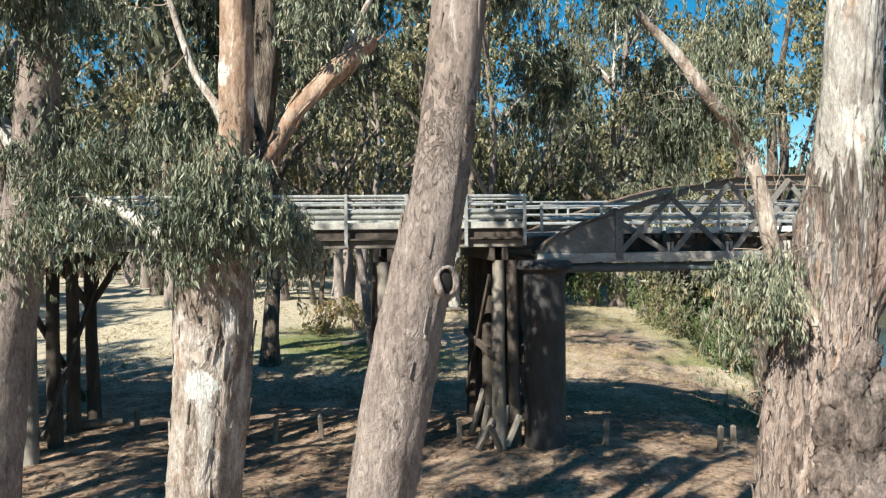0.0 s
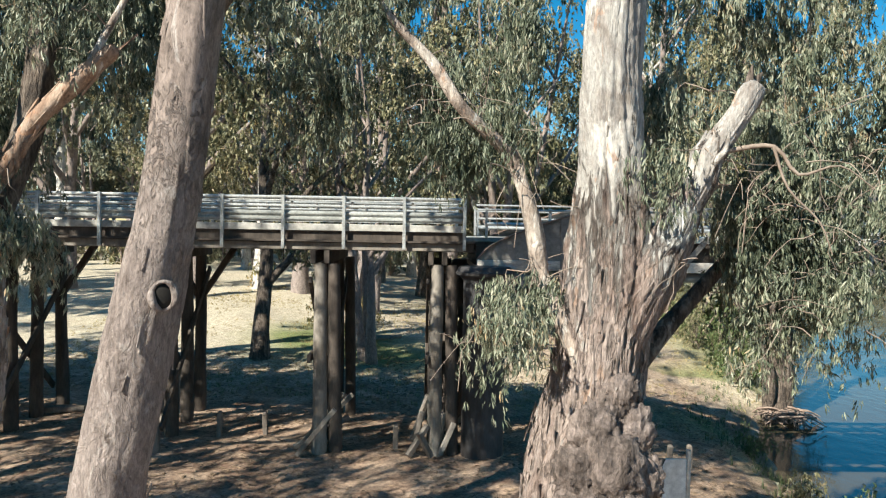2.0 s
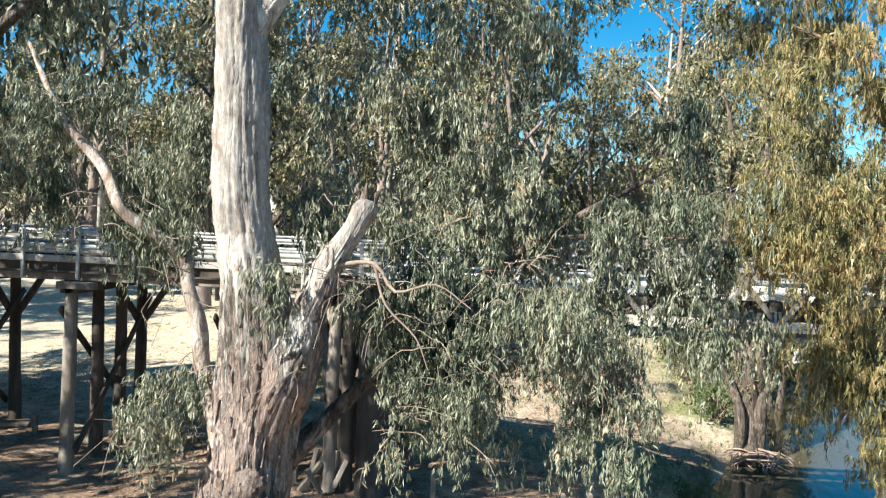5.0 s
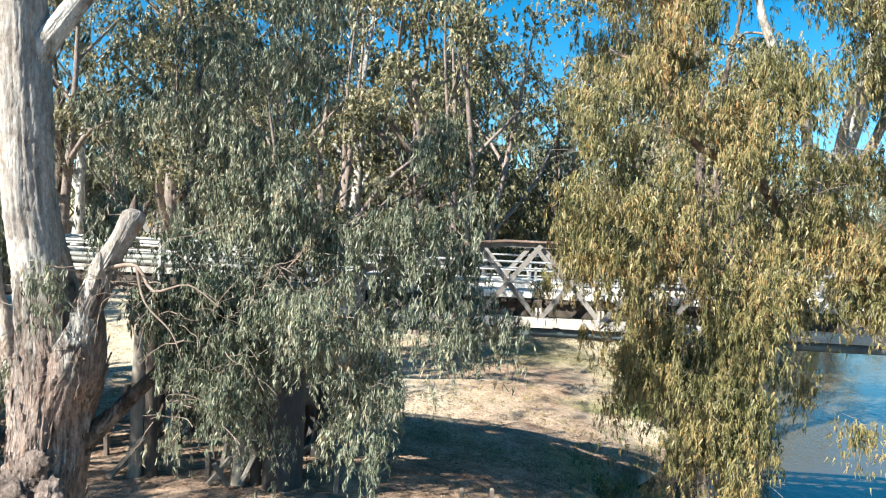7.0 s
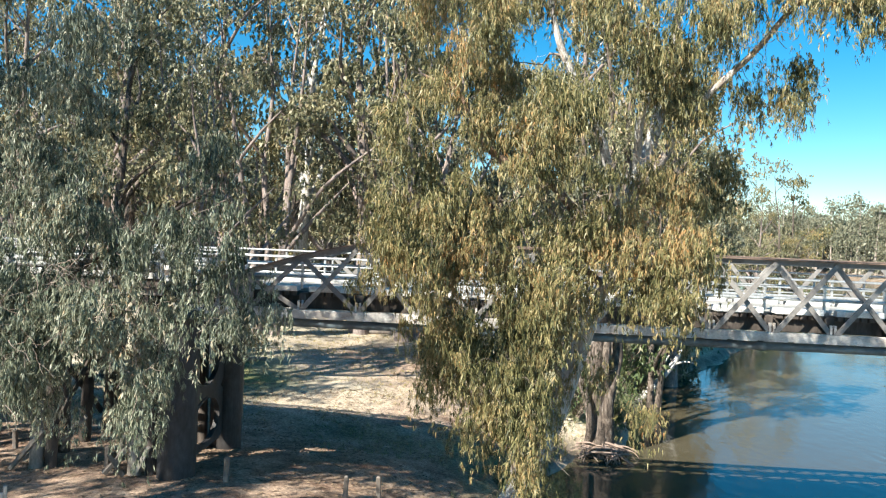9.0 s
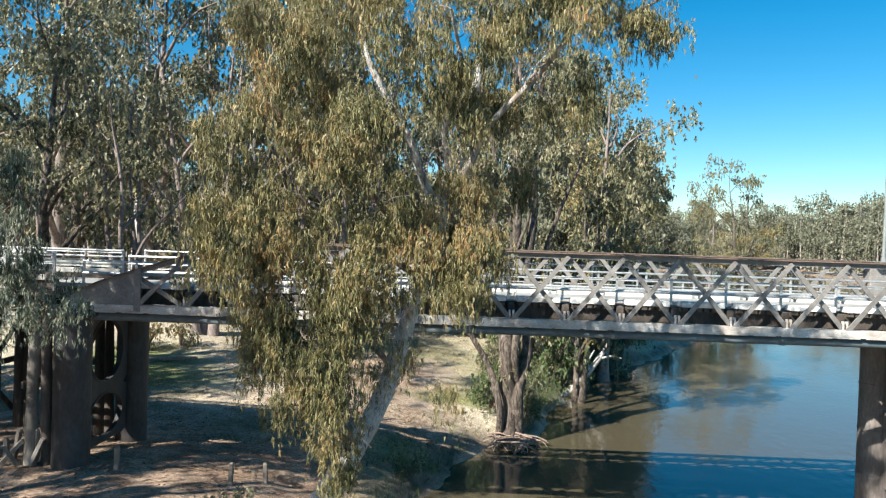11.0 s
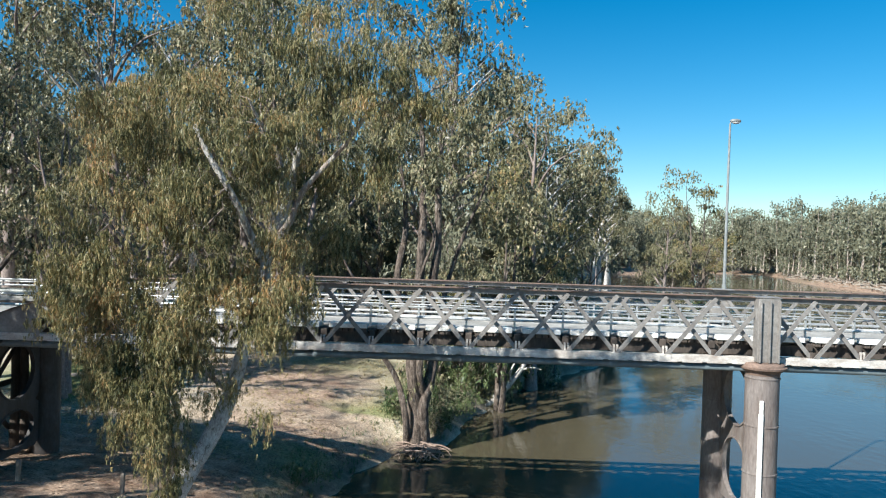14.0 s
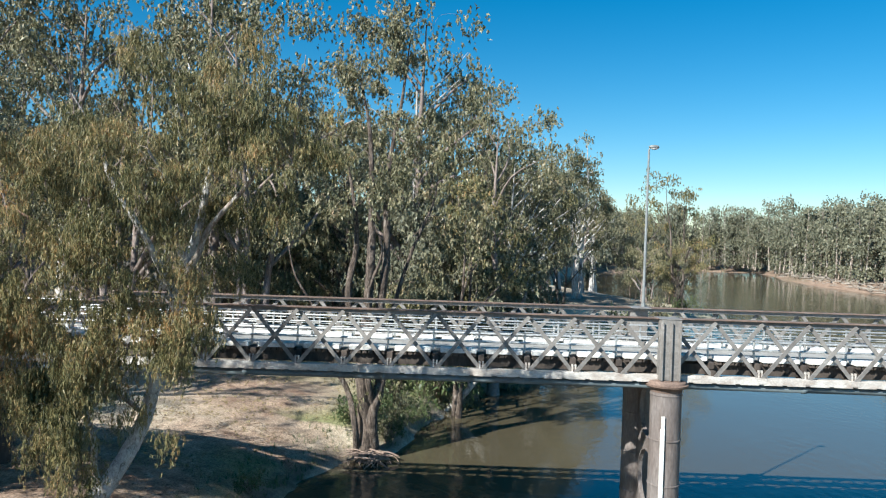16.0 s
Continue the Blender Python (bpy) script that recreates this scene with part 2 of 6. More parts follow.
M_LEAF_SHRUB = leaf_mat("leaves_shrub", [(0.05, 0.08, 0.03), (0.11, 0.15, 0.06), (0.17, 0.2, 0.09), (0.26, 0.25, 0.12)])
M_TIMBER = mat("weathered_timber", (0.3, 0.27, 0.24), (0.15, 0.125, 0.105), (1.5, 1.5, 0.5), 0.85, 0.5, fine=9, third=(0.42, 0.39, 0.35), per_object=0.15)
# dark timber that also paints in the shade under deck and trestle
M_TIMBER_DARK_SHADED = mat("dark_shaded_timber", (0.12, 0.095, 0.08), (0.05, 0.04, 0.034), (1.8, 1.8, 0.5), 0.85, 0.5, fine=9, third=(0.22, 0.185, 0.155), per_object=0.2)
M_DECK = mat("deck_surface", (0.42, 0.405, 0.38), (0.28, 0.27, 0.25), (0.8, 0.8, 0.8), 0.85, 0.3, fine=14)
M_KERB = mat("worn_white_kerb", (0.45, 0.44, 0.42), (0.36, 0.34, 0.31), (1.0, 1.0, 1.0), 0.7, 0.3, fine=8, spots=0.47, per_object=0.12)
M_WHITE_TIMBER = mat("white_painted_timber", (0.84, 0.82, 0.78), (0.6, 0.57, 0.53), (1.2, 1.2, 1.2), 0.7, 0.3, fine=8, spots=0.44, per_object=0.08)
M_STEEL = mat("dull_guard_steel", (0.48, 0.49, 0.475), (0.3, 0.31, 0.3), (1.5, 2, 2), 0.5, 0.1, metal=0.3, fine=8, per_object=0.2)
M_GALV = mat("galvanised_steel", (0.6, 0.61, 0.61), (0.43, 0.44, 0.44), (2, 2, 2), 0.45, 0.1, metal=0.55, fine=8, per_object=0.08)
M_IRON = mat("grey_painted_iron", (0.265, 0.25, 0.235), (0.18, 0.165, 0.155), (1.3, 1.3, 1.3), 0.6, 0.25, fine=7, third=(0.38, 0.36, 0.34), per_object=0.1)
M_IRON_PALE = mat("pale_painted_iron", (0.6, 0.57, 0.53), (0.36, 0.3, 0.26), (1.6, 1.6, 3), 0.65, 0.3, fine=7, spots=0.46)
M_RUST = mat("rusty_iron", (0.24, 0.165, 0.13), (0.14, 0.095, 0.075), (1.5, 1.5, 1.5), 0.75, 0.3, fine=8, third=(0.3, 0.24, 0.21))
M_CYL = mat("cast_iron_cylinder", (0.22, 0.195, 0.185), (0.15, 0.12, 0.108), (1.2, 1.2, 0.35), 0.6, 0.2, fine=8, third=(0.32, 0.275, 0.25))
# near-black bluish copy of the pier iron, with tree shade put into its colour
M_CYL_SHADED = mat("shaded_cylinder", (0.06, 0.062, 0.07), (0.038, 0.032, 0.03), (1.0, 1.0, 0.4), 0.6, 0.2, fine=8, third=(0.085, 0.062, 0.05))
M_PIPE = mat("blue_grey_pipe", (0.16, 0.2, 0.22), (0.1, 0.125, 0.14), (0.8, 2, 2), 0.5, 0.1)
M_WHITE = mat("white_paint", (0.8, 0.8, 0.78), (0.68, 0.68, 0.66), (2, 2, 2), 0.5, 0.05)
M_DARK = mat("dark_void", (0.02, 0.017, 0.014), (0.012, 0.01, 0.009), (3, 3, 3), 0.95, 0.2)
M_POST = mat("grey_post_timber", (0.27, 0.23, 0.2), (0.14, 0.115, 0.095), (4, 4, 1.2), 0.85, 0.5, fine=7, per_object=0.2)
M_STONE = mat("pale_stone", (0.4, 0.36, 0.31), (0.26, 0.22, 0.185), (3, 3, 3), 0.9, 0.5, fine=6)
M_LAMP = mat("weathered_grey_steel", (0.3, 0.32, 0.32), (0.21, 0.225, 0.225), (2, 2, 0.6), 0.6, 0.1, metal=0.2, fine=8)
M_GLASS = mat("lamp_glass", (0.7, 0.7, 0.68), (0.6, 0.6, 0.6), (3, 3, 3), 0.2, 0.0)
M_ROOT = mat("washed_roots", (0.38, 0.29, 0.24), (0.2, 0.14, 0.11), (5, 5, 5), 0.9, 0.4)
M_LITTER = mat("leaf_litter", (0.34, 0.24, 0.16), (0.16, 0.11, 0.075), (5, 5, 5), 0.9, 0.2, island=0.35)
M_STRAW = mat("dry_grass", (0.42, 0.34, 0.17), (0.24, 0.2, 0.09), (2, 2, 2), 0.85, 0.0, island=0.3, world_space=True)


def ground_mat():
    """Dry tan earth, straw grass, green patches and litter, mixed by noise at three sizes."""
    m = bpy.data.materials.new("dry_ground")
    m.use_nodes = True
    n, l = m.node_tree.nodes, m.node_tree.links
    b = n["Principled BSDF"]
    b.inputs["Roughness"].default_value = 0.95
    geo = n.new("ShaderNodeNewGeometry")

    def tex(scale, detail=6, sc=(1, 1, 1)):
        mp = n.new("ShaderNodeMapping")
        mp.inputs["Scale"].default_value = sc
        l.new(geo.outputs["Position"], mp.inputs[0])
        t = n.new("ShaderNodeTexNoise")
        t.inputs["Scale"].default_value, t.inputs["Detail"].default_value, t.inputs["Roughness"].default_value = scale, detail, 0.68
        l.new(mp.outputs[0], t.inputs["Vector"])
        return t.outputs[0]

    def ramp(src, lo, hi, c0, c1):
        r = n.new("ShaderNodeValToRGB")
        r.color_ramp.elements[0].position, r.color_ramp.elements[1].position = lo, hi
        r.color_ramp.elements[0].color, r.color_ramp.elements[1].color = (*c0, 1), (*c1, 1)
        l.new(src, r.inputs[0])
        return r.outputs[0]

    def mix(f, a, c):
        x = n.new("ShaderNodeMix")
        x.data_type = "RGBA"
        l.new(f, x.inputs[0])
        l.new(a, x.inputs[6])
        l.new(c, x.inputs[7])
        return x.outputs[2]

    earth = ramp(tex(0.9), 0.36, 0.62, (0.21, 0.128, 0.088), (0.5, 0.362, 0.265))
    straw = ramp(tex(2.5, 8), 0.35, 0.65, (0.44, 0.375, 0.275), (0.61, 0.54, 0.42))
    green = ramp(tex(3.0, 8), 0.35, 0.65, (0.11, 0.14, 0.04), (0.24, 0.26, 0.1))
    at = n.new("ShaderNodeAttribute")
    at.attribute_name = "cover"
    sep = n.new("ShaderNodeSeparateColor")
    l.new(at.outputs["Color"], sep.inputs[0])

    def blend(weight, noise_src, gain=1.6):
        a = n.new("ShaderNodeMath")
        a.operation = "MULTIPLY_ADD"
        a.inputs[1].default_value = gain
        a.use_clamp = True
        s = n.new("ShaderNodeMath")
        s.operation = "MULTIPLY_ADD"
        s.inputs[1].default_value = 1.3
        s.inputs[2].default_value = -1.15
        l.new(noise_src, s.inputs[0])
        l.new(weight, a.inputs[0])
        l.new(s.outputs[0], a.inputs[2])
        return a.outputs[0]

    c = mix(blend(sep.outputs[0], tex(0.5, 6)), earth, straw)
    c = mix(blend(sep.outputs[1], tex(0.35, 6)), c, green)
    fine = tex(9.0, 8)
    litter = n.new("ShaderNodeMapRange")
    litter.inputs[1].default_value, litter.inputs[2].default_value, litter.inputs[3].default_value, litter.inputs[4].default_value = 0.34, 0.64, 0.45, 1.3
    l.new(fine, litter.inputs[0])
    hsv = n.new("ShaderNodeHueSaturation")
    l.new(litter.outputs[0], hsv.inputs["Value"])
    l.new(c, hsv.inputs["Color"])
    mud = ramp(tex(1.2, 8), 0.35, 0.65, (0.06, 0.045, 0.033), (0.2, 0.155, 0.115))
    l.new(mix(blend(sep.outputs[2], tex(0.8, 6)), hsv.outputs[0], mud), b.inputs["Base Color"])
    bp = n.new("ShaderNodeBump")
    bp.inputs["Strength"].default_value, bp.inputs["Distance"].default_value = 0.6, 0.08
    l.new(fine, bp.inputs["Height"])
    l.new(bp.outputs[0], b.inputs["Normal"])
    return m


def water_mat():
    m = bpy.data.materials.new("river_water")
    m.use_nodes = True
    n, l = m.node_tree.nodes, m.node_tree.links
    b = n["Principled BSDF"]
    b.inputs["Base Color"].default_value = (0.086, 0.073, 0.046, 1)
    b.inputs["Roughness"].default_value = 0.07
    b.inputs["IOR"].default_value = 1.42
    geo = n.new("ShaderNodeNewGeometry")
    mp = n.new("ShaderNodeMapping")
    mp.inputs["Scale"].default_value = (1.0, 0.55, 1.0)
    l.new(geo.outputs["Position"], mp.inputs[0])
    t1, t2 = n.new("ShaderNodeTexNoise"), n.new("ShaderNodeTexNoise")
    t1.inputs["Scale"].default_value, t1.inputs["Detail"].default_value = 1.6, 4
    t2.inputs["Scale"].default_value, t2.inputs["Detail"].default_value = 0.12, 3
    l.new(mp.outputs[0], t1.inputs["Vector"])
    l.new(mp.outputs[0], t2.inputs["Vector"])
    mu = n.new("ShaderNodeMath")
    mu.operation = "MULTIPLY"
    mr = n.new("ShaderNodeMapRange")
    mr.inputs[1].default_value, mr.inputs[2].default_value, mr.inputs[3].default_value, mr.inputs[4].default_value = 0.35, 0.65, 0.25, 1.0
    l.new(t2.outputs[0], mr.inputs[0])
    l.new(t1.outputs[0], mu.inputs[0])
    l.new(mr.outputs[0], mu.inputs[1])
    bp = n.new("ShaderNodeBump")
    bp.inputs["Strength"].default_value, bp.inputs["Distance"].default_value = 0.3, 0.12
    l.new(mu.outputs[0], bp.inputs["Height"])
    l.new(bp.outputs[0], b.inputs["Normal"])
    return m


M_GROUND, M_WATER = ground_mat(), water_mat()


# ---- mesh helpers ----
def mesh_from(name, verts, faces, material, smooth=False):
    """A mesh from numpy arrays: faces all of one size, or a list of such arrays."""
    me = bpy.data.meshes.new(name)
    verts = np.asarray(verts, dtype=np.float32)
    groups = faces if isinstance(faces, list) else [faces]
    groups = [np.asarray(g, dtype=np.int32) for g in groups if len(g)]
    idx = np.concatenate([g.ravel() for g in groups])
    sizes = np.concatenate([np.full(len(g), g.shape[1], dtype=np.int32) for g in groups])
    starts = np.concatenate([[0], np.cumsum(sizes)[:-1]]).astype(np.int32)
    me.vertices.add(len(verts))
    me.vertices.foreach_set("co", verts.ravel())
    me.loops.add(len(idx))
    me.polygons.add(len(sizes))
    me.polygons.foreach_set("loop_start", starts)
    me.loops.foreach_set("vertex_index", idx)
    if smooth:
        me.polygons.foreach_set("use_smooth", np.ones(len(sizes), dtype=bool))
    me.update(calc_edges=True)
    me.materials.append(material)
    return me


def thing(name, label, category, group="", kind="", at=(0, 0, 0)):
    ob = new(name)
    ob.empty_display_size = 0.3
    ob.location = at
    return tagged(ob, label, category, group, kind)


def link(name, me, parent=None, label="", kind=""):
    ob = new(name, me)
    if parent:
        ob.parent = parent
    if label or kind:
        tagged(ob, label, "", "", kind)
    return ob


def part(name, bm, material, parent, label="", smooth=False):
    me = bpy.data.meshes.new(name)
    bm.to_mesh(me)
    bm.free()
    me.materials.append(material)
    if smooth:
        me.polygons.foreach_set("use_smooth", np.ones(len(me.polygons), dtype=bool))
    return link(name, me, parent, label)


def box(bm, lo, hi, bevel=0.0):
    """An axis-aligned block from corner to corner, its edges rounded by bevel."""
    lo, hi = Vector(lo), Vector(hi)
    r = bmesh.ops.create_cube(bm, size=1.0, matrix=Matrix.Translation((lo + hi) / 2) @ Matrix.Diagonal((*(hi - lo), 1)))
    if bevel:
        edges = list({e for v in r["verts"] for e in v.link_edges})
        bmesh.ops.bevel(bm, geom=edges, offset=bevel, segments=1, affect="EDGES")


def bar(bm, a, b, width, depth, up=(0, 0, 1), bevel=0.0):
    """A straight bar of rectangular section from a to b; width across, depth along up."""
    a, b = Vector(a), Vector(b)
    d = b - a
    x = d.normalized()
    s = Vector(up).cross(x)
    s = s.normalized() if s.length > 1e-4 else Vector((1, 0, 0))
    u = x.cross(s)
    m = Matrix((x, s, u)).transposed().to_4x4()
    m.translation = (a + b) / 2
    r = bmesh.ops.create_cube(bm, size=1.0, matrix=m @ Matrix.Diagonal((d.length, width, depth, 1)))
    if bevel:
        edges = list({e for v in r["verts"] for e in v.link_edges})
        bmesh.ops.bevel(bm, geom=edges, offset=bevel, segments=1, affect="EDGES")


def rod(bm, a, b, r, r2=None, sides=10):
    a, b = Vector(a), Vector(b)
    d = b - a
    m = d.to_track_quat("Z", "Y").to_matrix().to_4x4()
    m.translation = (a + b) / 2
    bmesh.ops.create_cone(bm, cap_ends=True, segments=sides, radius1=r, radius2=r if r2 is None else r2, depth=d.length, matrix=m)


def lathe(bm, profile, centre, sides=32):
    """A turned body round the upright axis; profile: (radius, z) from the bottom."""
    cx, cy = centre
    rings = [[bm.verts.new((cx + r * math.cos(2 * math.pi * i / sides), cy + r * math.sin(2 * math.pi * i / sides), z)) for i in range(sides)] for r, z in profile]
    for a, b in zip(rings, rings[1:]):
        for i in range(sides):
            bm.faces.new((a[i], a[(i + 1) % sides], b[(i + 1) % sides], b[i]))
    bm.faces.new(rings[0][::-1])
    bm.faces.new(rings[-1])


def strip(points, width, depth):
    """One continuous bar along a chain of points in an upright plane; width along y, depth along z."""
    bm = bmesh.new()
    rings = []
    for x, y, z in points:
        rings.append([bm.verts.new((x, y + sy * width / 2, z + sz * depth / 2)) for sy, sz in ((-1, -1), (1, -1), (1, 1), (-1, 1))])
    for a, b in zip(rings, rings[1:]):
        for i in range(4):
            bm.faces.new((a[i], b[i], b[(i + 1) % 4], a[(i + 1) % 4]))
    bm.faces.new(rings[0])
    bm.faces.new(rings[-1][::-1])
    bmesh.ops.recalc_face_normals(bm, faces=bm.faces)
    return bm


def spline(points, step):
    """Smooth points (x, y, z, r) along a chain of guide points, about step apart."""
    p = np.array(points, dtype=float)
    q = np.vstack([2 * p[0] - p[1], p, 2 * p[-1] - p[-2]])
    out = []
    for i in range(1, len(q) - 2):
        n = max(2, int(np.linalg.norm(q[i + 1, :3] - q[i, :3]) / step))
        t = np.linspace(0, 1, n, endpoint=False)[:, None]
        a, b, c, d = q[i - 1], q[i], q[i + 1], q[i + 2]
        out.append(0.5 * (2 * b + (c - a) * t + (2 * a - 5 * b + 4 * c - d) * t ** 2 + (3 * b - a - 3 * c + d) * t ** 3))
    out.append(p[-1:])
    r = np.vstack(out)
    r[:, 3] = np.maximum(r[:, 3], 0.004)
    return r


def tubes(chains, sides=8, rough=0.0, ridges=0, seed=0):
    """Vertices and faces of tapered tubes along chains of (x, y, z, r); rough, ridges: uneven bark, as parts of the radius."""
    rng = np.random.default_rng(seed)
    V, F, base = [], [], 0
    for c in chains:
        p, r = c[:, :3], c[:, 3]
        n = len(c)
        t = np.gradient(p, axis=0)
        t /= np.linalg.norm(t, axis=1)[:, None] + 1e-9
        ref = np.array([0.31, 0.95, 0.05]) if abs(t[0, 0]) > 0.6 else np.array([1.0, 0.07, 0.05])
        s = np.cross(t, ref)
        s /= np.linalg.norm(s, axis=1)[:, None] + 1e-9
        u = np.cross(t, s)
        a = np.linspace(0, 2 * np.pi, sides, endpoint=False)
        k = np.ones((n, sides))
        if rough:
            along = np.concatenate([[0], np.cumsum(np.linalg.norm(np.diff(p, axis=0), axis=1))])
            for f, w in ((1, 0.5), (2, 0.45), (3, 0.4), (5, 0.25)):
                k += rough * w * np.sin(f * a[None, :] + rng.uniform(0, 6.28) + rng.normal(0, 0.6) * along[:, None]) * np.sin(along[:, None] * rng.uniform(0.8, 2.2) + rng.uniform(0, 6.28))
            if ridges:
                walk_ = rng.normal(0, 1, (n, sides))
                keep = math.exp(-max(0.02, along[-1] / n) / 0.35)
                for q in range(1, n):
                    walk_[q] = keep * walk_[q - 1] + math.sqrt(1 - keep * keep) * walk_[q]
                k += ridges * (0.75 * walk_ + 0.3 * rng.normal(0, 1, (n, sides)))
        ring = p[:, None, :] + (r[:, None] * k)[:, :, None] * (np.cos(a)[None, :, None] * s[:, None, :] + np.sin(a)[None, :, None] * u[:, None, :])
        V.append(ring.reshape(-1, 3))
        i = np.arange(n - 1)[:, None] * sides + base
        j = np.arange(sides)[None, :]
        j2 = (j + 1) % sides
        F.append(np.stack([i + j, i + j2, i + sides + j2, i + sides + j], axis=2).reshape(-1, 4))
        base += n * sides
    return np.concatenate(V), np.concatenate(F)


def leaf_cloud(centres, radii, strands, per, size, seed, width=0.13, droop=1.0, flat=0.6, plain=False):
    """Weeping foliage: fine strands that hang from each clump, each leaf on them a folded blade of two triangles."""
    rng = np.random.default_rng(seed)
    C, R = np.asarray(centres, dtype=float), np.asarray(radii, dtype=float)
    k = len(C)
    u = rng.normal(size=(k, strands, 3))
    u /= np.linalg.norm(u, axis=2)[:, :, None]
    u *= rng.uniform(0.1, 1, (k, strands, 1)) ** 0.5
    start = C[:, None, :] + u * R[:, None, None] * np.array([1, 1, flat])
    out = u * np.array([1, 1, 0]) * R[:, None, None] * 0.3 + rng.normal(0, 0.08, u.shape) * R[:, None, None]
    fall = R[:, None] * rng.uniform(0.3, 1.5, (k, strands)) * droop
    # leaves gather in tassels at a few knots of each strand
    knots = np.sort(rng.uniform(0.12, 1, (k, strands, max(2, per // 5) if per > 6 else 4)), axis=2)
    s = np.take_along_axis(knots, rng.integers(0, knots.shape[2], (k, strands, per)), axis=2)
    p = start[:, :, None, :] + out[:, :, None, :] * s[..., None]
    p[..., 2] -= fall[:, :, None] * s ** 1.3
    p += rng.normal(0, size * 0.17, p.shape) * np.array([1, 1, 1.5])
    sway = np.repeat(rng.normal(0, 0.3, (k, strands, 1, 3)), per, axis=2).reshape(-1, 3)
    p = p.reshape(-1, 3)
    n = len(p)
    a = rng.normal(0, 0.3, (n, 3)) + sway
    a[:, 2] -= rng.uniform(0.5, 1.4, n) * (0.4 + 0.6 * droop)
    a /= np.linalg.norm(a, axis=1)[:, None]
    b = np.cross(a, rng.normal(size=(n, 3)))
    b /= np.linalg.norm(b, axis=1)[:, None] + 1e-9
    c = np.cross(a, b)
    ln = (size * rng.uniform(0.6, 1.4, n))[:, None]
    w = ln * width * rng.uniform(0.7, 1.3, (n, 1))
    if plain:
        V = np.stack([p - b * w, p + b * w, p + a * ln], axis=1).reshape(-1, 3)
        return V, np.arange(n * 3, dtype=np.int32).reshape(-1, 3)
    V = np.stack([p, p + a * ln * 0.42 + b * w, p + a * ln + c * ln * 0.14, p + a * ln * 0.42 - b * w], axis=1).reshape(-1, 3)
    i = np.arange(n, dtype=np.int32)[:, None] * 4
    F = np.concatenate([i + np.array([[0, 1, 2]], dtype=np.int32), i + np.array([[0, 2, 3]], dtype=np.int32)])
    return V, F


def lobes_points(lobes, seed, thinning=1.0, bunch=6):
    """Clump centres in ellipsoids (x, y, z, rx, ry, rz, count), gathered in bunches with gaps between them."""
    rng = np.random.default_rng(seed)
    out = []
    for x, y, z, rx, ry, rz, c in lobes:
        c = max(2, int(c * thinning))
        m = -(-c // bunch)
        u = rng.normal(size=(m, 3))
        u /= np.linalg.norm(u, axis=1)[:, None]
        u *= rng.uniform(0, 1, (m, 1)) ** 0.45
        u = np.repeat(u, bunch, axis=0)[:c]
        s = np.array([rx, ry, rz])
        out.append(np.array([x, y, z]) + u * s + rng.normal(size=(c, 3)) * (0.1 + 0.14 * s.mean()) * np.array([1, 1, 0.8]))
    return np.concatenate(out)


def twig_chains(centres, nodes, seed, r0=0.03, sag=0.08):
    """Branching growth: every clump is joined by a crooked twig to the nearest limb or earlier twig."""
    rng = np.random.default_rng(seed)
    N = np.asarray(nodes)
    N = N[N[:, 3] > 0.008]
    slim = N[N[:, 3] < 0.17]
    N = slim if len(slim) > 8 else N
    first = np.array([np.linalg.norm(N[:, :3] - c, axis=1).min() for c in centres])
    chains = []
    for c in np.asarray(centres)[np.argsort(first)]:
        d = np.linalg.norm(N[:, :3] - c, axis=1) + np.maximum(0, N[:, 2] - c[2]) * 0.3 + np.maximum(0, 0.012 - N[:, 3]) * 30
        i = int(np.argmin(d * rng.uniform(0.9, 1.15, len(N))))
        a = N[i, :3]
        ln = np.linalg.norm(c - a)
        g = [a + (c - a) * k + rng.normal(0, 0.13, 3) * ln * (1 - abs(2 * k - 1)) + np.array([0, 0, sag * ln * 4 * k * (1 - k)]) for k in (0.0, 0.25, 0.5, 0.75, 1.0)]
        r = min(0.7 * N[i, 3], r0 * (0.25 + 0.5 * ln), r0 * 1.5)
        ch = spline([(*q, r * w) for q, w in zip(g, (1, 0.8, 0.62, 0.46, 0.3))], max(0.2, ln / 8))
        chains.append(ch)
        N = np.concatenate([N, ch[len(ch) // 3:]])
    return chains


# ---- ground and water ----
SHORE = np.array([(60, -900), (24, -30), (22, 4), (20, 14), (18.6, 22), (17.4, 28), (17.6, 32.7), (18.6, 37), (20.2, 41.2), (22.8, 42.3), (24, 44.8), (24.8, 48),
                  (27, 56), (29.5, 62), (34, 69), (39, 76), (48, 92), (58, 112), (70, 129), (79, 139), (74, 150), (68, 165), (66, 184), (57, 195), (58, 230), (68, 290),
                  (100, 350), (150, 402), (172, 404), (182, 375), (168, 256), (158, 205), (128, 140), (114, 26), (114, -900)], dtype=float)


def shore_distance(X, Y):
    """Metres to the water's edge, negative in the river."""
    best = np.full(X.shape, 1e9)
    inside = np.zeros(X.shape, dtype=bool)
    for (x0, y0), (x1, y1) in zip(SHORE, np.roll(SHORE, -1, axis=0)):
        dx, dy = x1 - x0, y1 - y0
        t = np.clip(((X - x0) * dx + (Y - y0) * dy) / (dx * dx + dy * dy), 0, 1)
        best = np.minimum(best, np.hypot(X - x0 - t * dx, Y - y0 - t * dy))
        if y0 != y1:
            inside ^= ((y0 > Y) != (y1 > Y)) & (X < x0 + (Y - y0) / (y1 - y0) * dx)
    return np.where(inside, -best, best)


